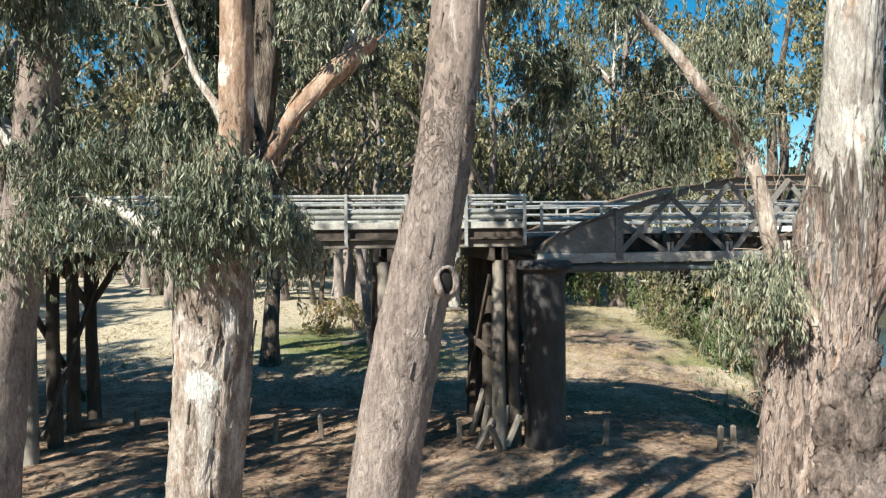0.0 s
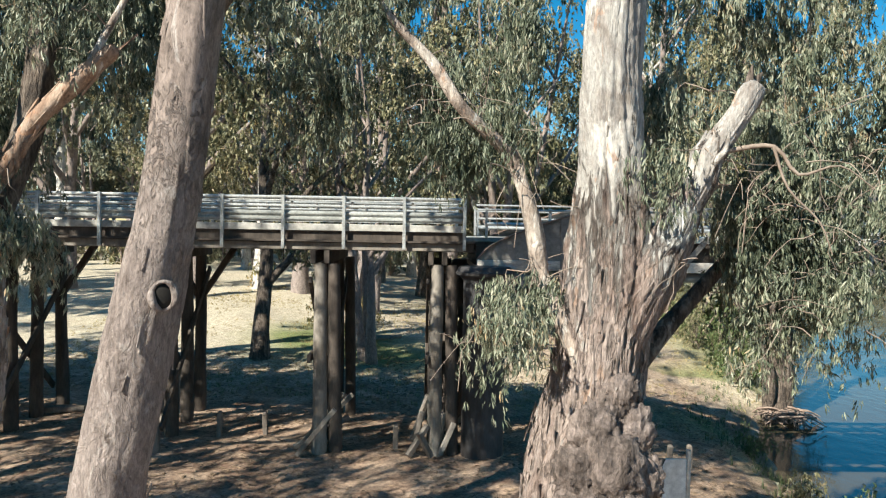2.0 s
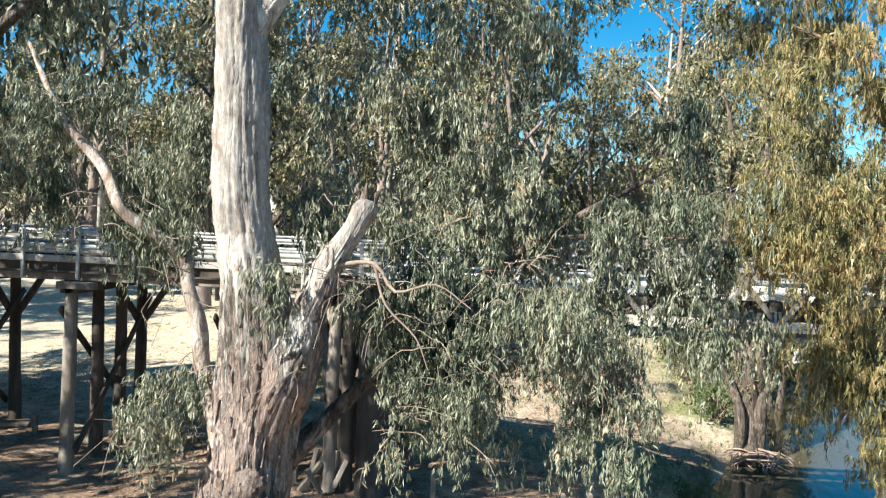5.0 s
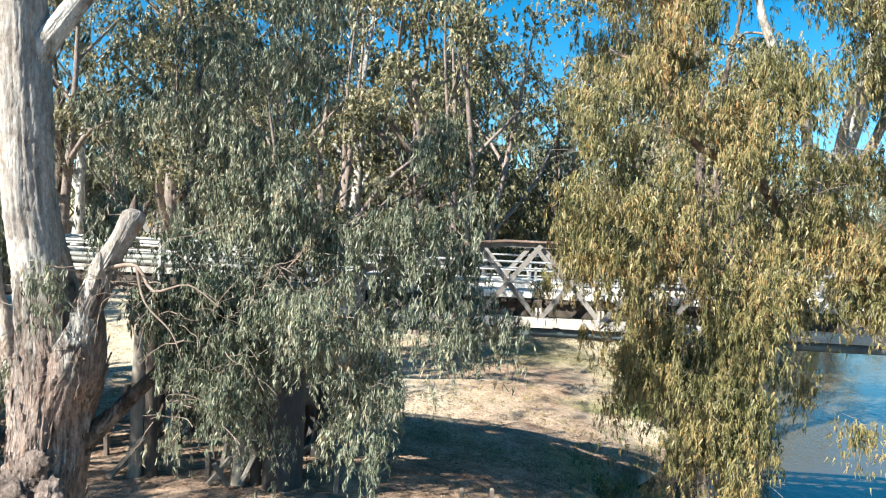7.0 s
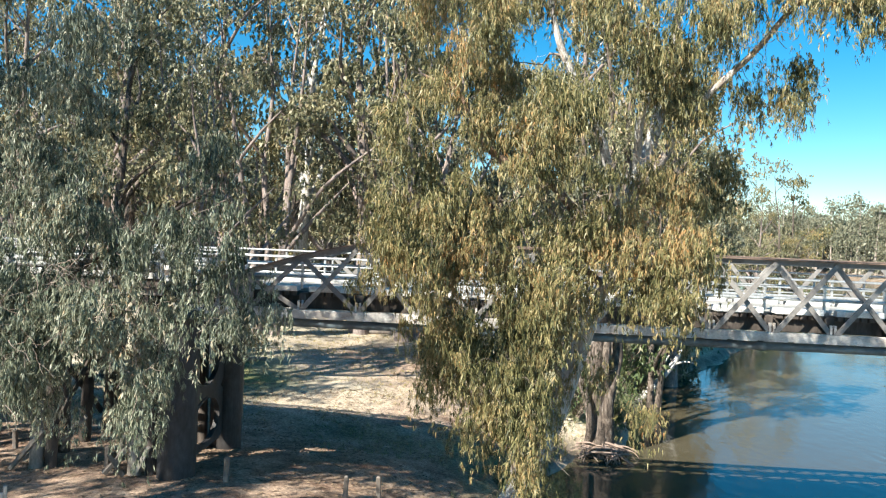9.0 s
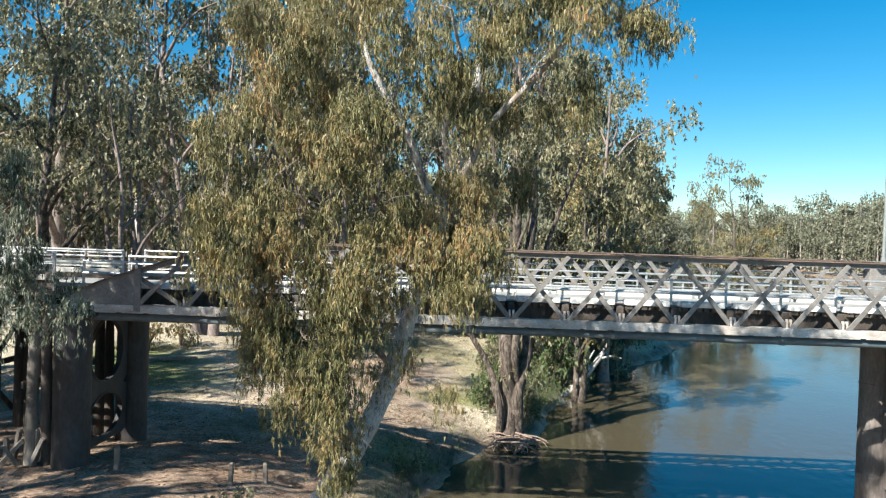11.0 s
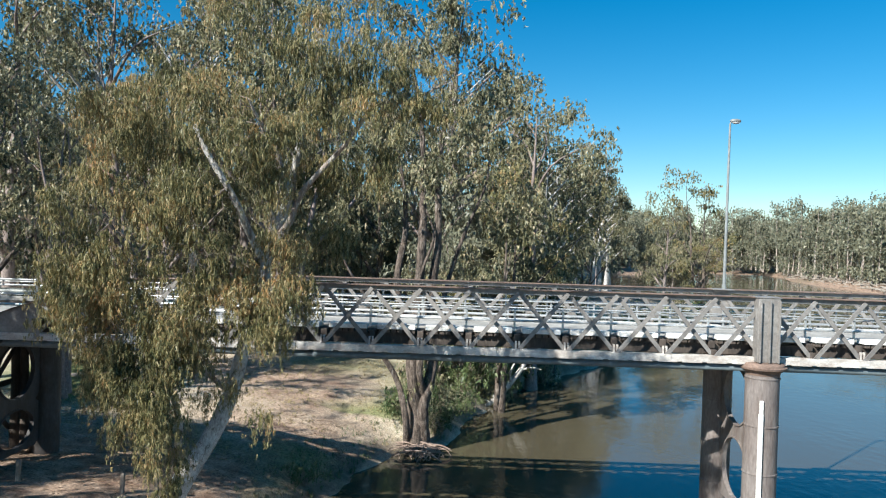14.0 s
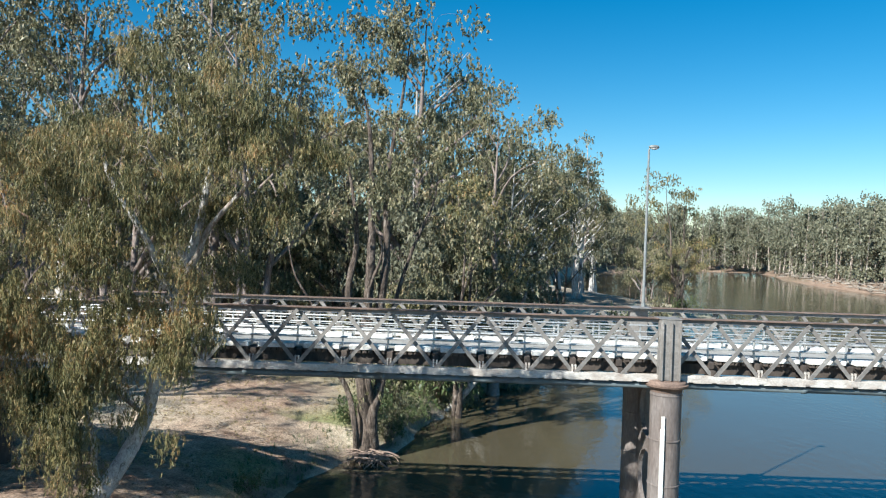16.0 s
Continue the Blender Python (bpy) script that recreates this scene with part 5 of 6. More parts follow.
slim = tree("gum_tree", "slender leaning white-barked gum with olive weeping foliage", [
    ("trunk", [(14.4, 18.1, Z(14.4, 18.1), 0.55), (15.2, 18.3, 3.9, 0.42), (15.7, 18.4, 4.8, 0.35), (16.24, 18.5, 5.8, 0.29), (16.84, 18.95, 6.95, 0.255), (17.3, 19.2, 8.1, 0.23), (17.62, 19.1, 9.2, 0.205), (17.86, 18.95, 10.2, 0.185), (18.3, 18.6, 11.1, 0.18), (18.5, 18.7, 12.6, 0.165), (18.95, 18.8, 14.0, 0.14), (19.3, 18.9, 16, 0.1), (19.6, 19, 18, 0.07), (19.8, 19, 19.8, 0.03)], M_BARK_PALE),
    ("limb", [(18.5, 18.7, 12.6, 0.13), (19.1, 18.5, 13.4, 0.1), (19.5, 18.4, 14.3, 0.085), (20.8, 18, 15.7, 0.065), (21.6, 17.7, 16.7, 0.055), (22.6, 17.8, 16.9, 0.045), (24, 17.8, 17.7, 0.02)], M_BARK_MOTTLED),
    ("limb", [(18.45, 18.7, 12.0, 0.12), (17.9, 18.4, 13.2, 0.11), (17.6, 18.1, 14.0, 0.1), (16.7, 17.8, 15.6, 0.08), (16.3, 17.6, 16.9, 0.05), (15.6, 17.4, 18.2, 0.02)], M_BARK_PALE),
    ("limb", [(18.33, 18.6, 11.2, 0.12), (17.5, 18.1, 11.7, 0.11), (16.6, 17.7, 12.7, 0.09), (15.3, 17.3, 13.3, 0.075), (14.6, 17.1, 14.4, 0.05), (13.8, 17, 14.8, 0.025)], M_BARK_BROWN),
    ("limb", [(18, 18.8, 10.5, 0.1), (17.2, 18.3, 11.0, 0.085), (16.2, 17.9, 10.8, 0.07), (15.0, 17.6, 10.8, 0.05), (14.3, 17.5, 10.1, 0.035), (13.8, 17.6, 9.6, 0.02)], M_BARK_BROWN),
    ("limb", [(17.3, 19.2, 8.2, 0.08), (16.4, 18.3, 9.2, 0.07), (15.4, 17.8, 8.8, 0.05), (14.8, 17.6, 7.6, 0.02)], M_BARK_BROWN),
    ("limb", [(18.6, 18.8, 13.2, 0.1), (18.5, 17.9, 14.4, 0.08), (18.9, 17.2, 15.2, 0.06), (18.6, 15.8, 16.4, 0.03)], M_BARK_PALE),
    ("dead_stem", [(16.25, 18.5, 5.9, 0.13), (16.12, 18.25, 6.7, 0.11), (16.2, 18.05, 7.6, 0.09), (15.95, 17.9, 8.6, 0.07), (15.6, 17.6, 9.8, 0.03)], M_BARK_PALE),
], [(14.6, 17.4, 16.6, 1.9, 1.8, 1.4, 60), (16.6, 17, 17.6, 2.2, 1.8, 1.5, 72), (19.2, 17.4, 18.6, 2.2, 1.8, 1.4, 76), (21.2, 17.2, 17.2, 1.7, 1.5, 1.3, 66), (22.9, 17.2, 17.2, 1, 1, 0.9, 34), (21.3, 18.7, 15.2, 0.9, 0.6, 0.8, 20), (20.0, 18.9, 13.3, 1.0, 0.6, 0.9, 26), (19.4, 17.0, 11.2, 0.8, 0.6, 0.8, 26), (16.2, 16.9, 10.7, 1.4, 0.9, 0.9, 66), (16.3, 16.8, 9.0, 0.8, 0.7, 0.8, 36), (18.6, 17.2, 11.2, 0.9, 0.7, 0.7, 38), (14.6, 17.0, 9.9, 0.9, 0.8, 0.8, 16), (15.0, 16.9, 7.8, 0.8, 0.6, 0.5, 4), (20.2, 18.8, 15, 1.3, 0.7, 1.0, 34), (18.4, 16.6, 15.2, 1.8, 1.2, 1.3, 70), (16, 16.8, 14.4, 2, 1.6, 1.4, 64), (14.2, 17, 13.6, 1.6, 1.5, 1.5, 52), (13.7, 17.2, 11.5, 1.1, 1.3, 1.38, 46), (14.6, 17, 11.8, 1.79, 1.61, 1.26, 85), (16.8, 17, 12.0, 1.57, 1.2, 1.26, 62), (18.9, 17.2, 12.3, 1.2, 0.9, 1.0, 44), (14.0, 17.2, 9.9, 0.8, 0.9, 0.9, 10), (15.2, 17, 9.5, 1.46, 1.26, 1.26, 31), (16.7, 17.4, 9.3, 0.9, 0.92, 1.03, 11), (14, 17.2, 8.3, 0.7, 0.7, 0.5, 4), (16.2, 16.8, 7.7, 0.7, 0.6, 0.8, 22), (16.5, 16.7, 6.9, 0.55, 0.5, 0.69, 12), (17.8, 17.7, 8.9, 0.56, 0.57, 0.34, 4), (18.95, 17.4, 8.3, 0.34, 0.34, 0.29, 4), (16.35, 17.1, 6.9, 0.5, 0.46, 1.03, 7), (20.3, 17.9, 20, 1.5, 1.3, 0.8, 18), (17.6, 17.4, 19.7, 1.2, 1.1, 0.8, 14), (15.4, 17, 9.4, 1.1, 0.9, 1.5, 14), (15.9, 16.9, 8.4, 0.9, 0.9, 1.5, 16), (13.7, 17, 10.6, 0.8, 0.8, 1.2, 12), (15.2, 16.8, 10.4, 1.6, 1.0, 1.2, 22), (14.5, 20, 16.0, 1.9, 0.9, 1.1, 34), (16.6, 20.3, 15.3, 1.5, 0.8, 1.0, 32)],
    M_BARK_PALE, M_LEAF_OLIVE, 51, 0.116, 18, 20, (0.23, 0.44), sides=26, rough=0.07, ridges=0.02, droop=2.0, thin=0.024, width=0.085, thinning=0.8, plain=True, flakes=[(40, 3.0, 8.0)])

tree("gum_tree", "leaning grey gum trunk at the edge of the clearing", [
    ("trunk", [(-5.1, 14.0, Z(-5.1, 14), 0.42), (-4.95, 14, 6, 0.36), (-4.75, 14.0, 8.2, 0.32), (-4.45, 14, 9.8, 0.28), (-4.2, 14.0, 12.2, 0.24), (-4.0, 14, 15, 0.18), (-3.9, 14, 18, 0.06)], M_BARK_PINK),
    ("limb", [(-4.4, 14, 10.4, 0.12), (-5.0, 14.2, 11.3, 0.1), (-5.8, 14.4, 12, 0.06)], M_BARK_PALE),
], [(-5.3, 14.4, 11.4, 1.0, 0.8, 0.9, 24), (-4.4, 14.2, 14.6, 2.2, 2.0, 1.2, 20), (-4.4, 13.6, 12.6, 0.9, 0.8, 0.9, 22)],
    # the unseen lobes left of this trunk are added to shade the foreground
    M_BARK_PINK, M_LEAF_GREEN, 61, 0.12, 13, 12, (0.3, 0.5), shade_canopy=[(-4.6, 14.2, 16.4, 3.0, 2.6, 2.2, 10), (-8, 13.2, 18.5, 3.6, 3.0, 2.6, 22), (-12, 10.5, 18, 4, 3, 2.5, 22)], ridges=0.02, thinning=1.1)

bare_twigs(big, big.location, [(6.7, 12.3, 10.6), (7.3, 12.1, 10.6), (6.3, 12.3, 9.6), (7.6, 12.3, 10.0), (8.2, 12.6, 9.6), (8.8, 12.6, 10.6), (7.9, 12.4, 9.0), (4.9, 12.8, 9.3), (4.4, 12.9, 8.4), (4.6, 12.8, 10.6), (3.7, 12.8, 11.3), (9.6, 12.8, 10.0)], 110, 0.9, 5)
bare_twigs(slim, slim.location, [(16.2, 17.4, 9.0), (15.4, 17.0, 8.6), (17.2, 18.2, 9.4), (15.0, 16.8, 10.6), (17.0, 17.0, 12.4), (18.8, 17.6, 13.4), (20.6, 17.6, 15.6), (23.2, 17.6, 17.2), (16.2, 17.2, 7.4), (13.8, 17.0, 12.6)], 120, 1.2, 6)

# gnarled burls low on the massive trunk
def burl(x, y, z, r, seed):
    bm = bmesh.new()
    bmesh.ops.create_icosphere(bm, subdivisions=4, radius=1.0)
    at = Vector((x, y, z)) - Vector(big.location)
    for v in bm.verts:
        q = v.co * 2.2 + Vector((seed * 3.1, 0, 0))
        k = 1 + 0.25 * noise.noise(q) + 0.35 * abs(noise.noise(q * 2.3)) + 0.34 * abs(noise.noise(q * 4.6)) + 0.22 * noise.noise(q * 9.0)
        v.co = Vector((v.co.x * r * k, v.co.y * r * 0.42 * k, v.co.z * r * 1.15 * k)) + at
    part("burl", bm, M_BARK_BURL, big, "gnarled grey-pink burl", smooth=True)


for i, (x, y, z, r) in enumerate(((5.55, 12.34, 7.1, 0.38), (5.86, 12.46, 7.6, 0.22), (5.28, 12.26, 6.65, 0.3), (5.68, 12.3, 6.55, 0.32), (5.42, 12.36, 7.55, 0.26), (5.72, 12.42, 8.0, 0.17), (5.2, 12.28, 7.15, 0.22), (5.98, 12.5, 7.0, 0.24), (5.55, 12.22, 6.2, 0.36), (5.1, 12.24, 6.15, 0.28), (5.95, 12.42, 6.4, 0.26), (5.6, 12.42, 7.85, 0.16))):
    burl(x, y, z, r, i + 1)

# the hollow knot on the leaning trunk
knot = Matrix.Translation(Vector((0.62, 12.42, 9.02)) - Vector(pink.location)) @ Matrix.Rotation(radians(28), 4, "Z")
rimv, rimf = tubes([np.array([(0.125 * math.cos(a), -0.02 + 0.02 * math.sin(3 * a), 0.16 * math.sin(a), 0.034 + 0.014 * math.sin(2 * a + 1)) for a in np.linspace(0, 2 * math.pi, 25)])], 10, 0.12, 0.04, 5)
rim = mesh_from("hollow_rim", rimv, rimf, M_BARK_PINK, True)
rim.transform(knot)
link("hollow_rim", rim, pink, "swollen bark rim round a hollow")
# a solid near-black plug; its colour stands in for shade inside the hollow
bm = bmesh.new()
bmesh.ops.create_uvsphere(bm, u_segments=16, v_segments=8, radius=1.0, matrix=knot @ Matrix.Diagonal((0.11, 0.035, 0.145, 1)))
part("hollow", bm, M_DARK, pink, "near-black round plug painted as the shade of a hollow", True)


def gum_limbs(H, seed, stems=1, fork=0.35, spread=0.22, twigs=True):
    """Guide points of a freely grown gum of height H at the origin, and its clump lobes."""
    rng = random.Random(seed)
    limbs, ends = [], []
    for s in range(stems):
        ang = rng.uniform(0, 6.28)
        lean = rng.uniform(0.02, 0.07) * H if stems == 1 else rng.uniform(0.06, 0.16) * H
        dx, dy = math.cos(ang) * lean, math.sin(ang) * lean
        r0 = H * (0.017 if stems == 1 else 0.011) * (1 if twigs else 0.72)
        x0, y0 = (0, 0) if stems == 1 else (math.cos(ang) * 0.5, math.sin(ang) * 0.5)
        top = H * rng.uniform(0.8, 0.92)
        pts = [(x0, y0, -0.3, r0 * 1.5), (x0 + dx * 0.1, y0 + dy * 0.1, H * 0.06, r0 * 1.1)]
        for k in (0.25, 0.45, 0.65, 0.85, 1.0):
            pts.append((x0 + dx * k + rng.uniform(-.25, .25), y0 + dy * k + rng.uniform(-.25, .25), top * k, r0 * (1.08 - k * 0.98)))
        limbs.append(pts)
        ends.append((pts[-1], H * 0.1))
        nb = (10 if stems == 1 else 5 if stems < 4 else 4)
        for j in range(nb):
            k = fork + (0.92 - fork) * (j + rng.uniform(0, 0.8)) / nb
            i = min(len(pts) - 2, 1 + int(k * 5))
            a = Vector(pts[i][:3]).lerp(Vector(pts[i + 1][:3]), k * 5 - int(k * 5))
            ba = rng.uniform(0, 6.28)
            ln = H * spread * rng.uniform(0.6, 1.15) * (1.15 - 0.5 * k)
            b = a + Vector((math.cos(ba) * ln * 0.5, math.sin(ba) * ln * 0.5, ln * 0.55))
            c = a + Vector((math.cos(ba + 0.3) * ln, math.sin(ba + 0.3) * ln, ln * rng.uniform(0.8, 1.2)))
            rr = r0 * (1.0 - k) * 0.62 + 0.02
            limbs.append([(*a, rr), (*b, rr * 0.75), (*c, rr * 0.25)])
            ends.append((c, H * rng.uniform(0.06, 0.1)))
            ends.append((b.lerp(c, 0.45) + Vector((rng.uniform(-1, 1), rng.uniform(-1, 1), rng.uniform(-0.3, 0.6))) * H * 0.03, H * rng.uniform(0.045, 0.07)))
    return limbs, ends


def gum_variant(H, seed, bark, leaf, label, stems=1, clumps=9, strands=8, per=8, size=0.33, fork=0.35, spread=0.22, clump=(0.7, 1.25), sides=10, width=0.2, twigs=True):
    """A background gum, built once at the origin and then copied."""
    limbs, ends = gum_limbs(H, seed, stems, fork, spread, twigs)
    t = thing("gum_tree", label, "tree", "gums along the river")
    chains = [spline(p, 0.9) for p in limbs]
    main = [c for c, p in zip(chains, limbs) if len(p) > 3]
    for i, c in enumerate(main):
        v, f = tubes([c], sides, 0.06, 0.02, seed + i)
        link("trunk", mesh_from("trunk", v, f, bark, True), t)
    side = [c for c, p in zip(chains, limbs) if len(p) == 3]
    if twigs:
        for c in side:
            v, f = tubes([c], 7, 0.04, 0, seed)
            link("limb", mesh_from("limb", v, f, bark, True), t)
    else:
        v, f = tubes(side, 5, 0.04, 0, seed)
        link("branch_growth", mesh_from("branch_growth", v, f, bark, True), t, "", "stuff")
    lob = [(e[0], e[1], e[2], r * 1.25, r * 1.25, r * 0.95, clumps) for (e, r) in [((p[0], p[1], p[2]), r) for p, r in ends]]
    C = lobes_points(lob, seed)
    if twigs:
        v, f = tubes(twig_chains(C[::4], np.concatenate(chains), seed, 0.035), 3)
        link("twig_growth", mesh_from("twig_growth", v, f, bark, True), t, "", "stuff")
    R = np.random.default_rng(seed).uniform(*clump, len(C))
    v, f = leaf_cloud(C, R, strands, per, size, seed + 3, width, 1.0, 0.7, True)
    link("crown", mesh_from("crown", v, f, leaf), t, "", "stuff")
    return t


def place(t, x, y, scale=1.0, turn=0.0, sink=0.0):
    return pose(x, y, ground_z(x, y) - sink, 0, 0, turn) @ Matrix.Diagonal((scale, scale, scale, 1))


V = [
    gum_variant(25, 101, M_BARK_PINK, M_LEAF_GREY, "tall grey-green river gum with a pale trunk", 1, 9, 7, 11, 0.23, fork=0.12, width=0.23),
    gum_variant(27, 102, M_BARK_PALE, M_LEAF_GREY, "tall white-trunked river gum with sparse foliage", 1, 8, 7, 11, 0.23, fork=0.22, width=0.23),
    gum_variant(24, 103, M_BARK_DARK, M_LEAF_GREY, "dark-trunked gum with hanging grey-green foliage", 1, 9, 7, 11, 0.23, fork=0.1, width=0.23),
    gum_variant(24, 104, M_BARK_PINK, M_LEAF_GREY, "many-stemmed river gum with pale limbs", 4, 6, 7, 10, 0.23, fork=0.15, width=0.23),
    gum_variant(22, 105, M_BARK_DARK, M_LEAF_OLIVE, "bushy olive-green gum on the bank", 2, 8, 7, 11, 0.23, fork=0.06, spread=0.26, width=0.23),
]
FARV = [
    gum_variant(27, 201, M_BARK_PINK, M_LEAF_FAR, "distant river gum with pale bare trunk", 1, 5, 6, 6, 0.55, 0.1, 0.2, (0.9, 1.6), 6, 0.26, False),
    gum_variant(25, 202, M_BARK_DARK, M_LEAF_FAR, "distant grey-green river gum", 2, 4, 6, 6, 0.55, 0.06, 0.2, (0.9, 1.6), 6, 0.26, False),
    gum_variant(29, 203, M_BARK_PINK, M_LEAF_FAR, "distant tall gum with a domed crown", 1, 5, 6, 6, 0.55, 0.14, 0.22, (0.9, 1.7), 6, 0.26, False),
]
SAPLING = [
    gum_variant(11, 301, M_BARK_DARK, M_LEAF_GREY, "young bushy gum leafy down to the ground", 3, 5, 5, 5, 0.34, fork=0.06, spread=0.3, clump=(0.6, 1.0), sides=6, twigs=False),
    gum_variant(12, 302, M_BARK_PINK, M_LEAF_FAR, "slim young gum with brownish grey foliage", 2, 5, 5, 5, 0.34, fork=0.1, spread=0.26, clump=(0.6, 1.0), sides=6, twigs=False),
]
used = {}


def plant(proto, x, y, scale, turn, sink=0.0):
    m = place(proto, x, y, scale, turn, sink)
    if proto.name not in used:
        used[proto.name] = True
        proto.matrix_basis = m
        return proto
    c = copy_thing(proto, Matrix.Identity(4))
    c.matrix_basis = m
    return c


# the many-stemmed gum on the washed-out point
rb = ground_z(21.8, 42.0) - 0.2
kr = random.Random(5)
stems = []
for bx, by, tx, ty, h, r in ((21.75, 42.1, 19.6, 43.5, 21, 0.33), (22.0, 41.85, 21.4, 42.2, 25, 0.4), (22.4, 42.05, 23.6, 41.6, 27, 0.34), (22.2, 42.3, 26.2, 43.6, 20, 0.22), (21.6, 41.9, 17.2, 41.0, 14, 0.2), (22.1, 41.6, 22.4, 41.2, 16, 0.24)):
    pts = [(bx, by, rb, r * 1.9), (bx + (tx - bx) * 0.04, by + (ty - by) * 0.04, rb + 0.9, r * 1.15)]
    for k, w in ((0.12, 1.05), (0.22, 0.95), (0.34, 0.85), (0.5, 0.7), (0.68, 0.5), (0.85, 0.3), (1.0, 0.1)):
        b = k ** 1.3
        pts.append((bx + (tx - bx) * b + kr.uniform(-0.45, 0.45) * (0.4 + k), by + (ty - by) * b + kr.uniform(-0.45, 0.45), rb + h * k, r * w))
    stems.append(("stem", pts, M_BARK_DARK))
tree("gum_tree", "many-stemmed gum on the washed-out point of the bank", stems,
     [(20, 43, 20, 2.6, 2.4, 2.6, 44), (21.2, 42.2, 24.5, 2.6, 2.4, 2.2, 44), (23.6, 41.6, 26.2, 2.2, 2.0, 2.0, 36), (25.6, 43, 21, 2.6, 2.4, 2.4, 44), (18.4, 41.2, 16.6, 2.2, 2.0, 2.0, 30), (26.6, 43.6, 15.4, 2.6, 2.2, 2.4, 40), (23, 42.4, 17.5, 2.8, 2.6, 2.6, 40), (24.6, 44, 11, 2.4, 1.8, 1.6, 22), (23.4, 43.4, 7.6, 1.2, 1.0, 1.6, 16), (20.6, 43.0, 8.4, 1.2, 1.0, 1.2, 12), (22.4, 42.6, 5.4, 0.8, 0.8, 1.2, 8)],
     M_BARK_DARK, M_LEAF_GREY, 71, 0.24, 11, 11, (0.5, 0.95), sides=14, rough=0.12, ridges=0.05, step=0.3, thin=0.035, width=0.15, thinning=0.9)

# the twin-trunked white gum on the far point, and young growth beside it
tz = ground_z(51.3, 140) - 0.3
tree("gum_tree", "twin-trunked white gum on the sandy point", [
    ("trunk", [(51.0, 140, tz, 0.55), (50.8, 140, tz + 3, 0.4), (50.4, 140, tz + 8, 0.36), (50.1, 140, tz + 14, 0.3), (49.6, 140.3, tz + 21, 0.2), (49.2, 140.5, tz + 29, 0.04)], M_BARK_PALE),
    ("trunk", [(51.9, 140, tz, 0.5), (52.2, 140, tz + 3, 0.38), (52.0, 140, tz + 8, 0.34), (52.3, 140, tz + 14, 0.28), (52.9, 139.8, tz + 22, 0.2), (52.4, 139.6, tz + 31, 0.04)], M_BARK_PALE),
    ("limb", [(52.0, 140, tz + 9, 0.2), (51.2, 140, tz + 12, 0.17), (50.7, 139.6, tz + 15.5, 0.1), (50.9, 139.4, tz + 19, 0.03)], M_BARK_PALE),
    ("limb", [(50.1, 140, tz + 13, 0.18), (48.4, 139.8, tz + 17, 0.14), (46.8, 139.6, tz + 21, 0.03)], M_BARK_PALE),
    ("limb", [(52.3, 140, tz + 13.5, 0.18), (54.2, 139.8, tz + 17.5, 0.14), (55.8, 139.6, tz + 22, 0.03)], M_BARK_PALE),
], [(49, 140, 26.5, 3.0, 2.4, 2.4, 46), (53, 140, 27, 3.0, 2.4, 2.6, 50), (51, 140, 30.6, 2.4, 2.0, 1.4, 26), (46.8, 139.8, 21.5, 2.4, 2.0, 2.2, 34), (55.6, 139.8, 22, 2.6, 2.0, 2.4, 38), (51, 139.4, 21, 2.4, 1.6, 2.0, 28), (54.6, 140.4, 14.5, 1.4, 1.2, 1.2, 10), (48, 140.6, 14, 1.3, 1.2, 1.2, 10)],
    M_BARK_PALE, M_LEAF_GREY, 83, 0.3, 9, 9, (0.7, 1.3), sides=12, rough=0.08, step=0.6, thin=0.04, width=0.2, thinning=0.9)

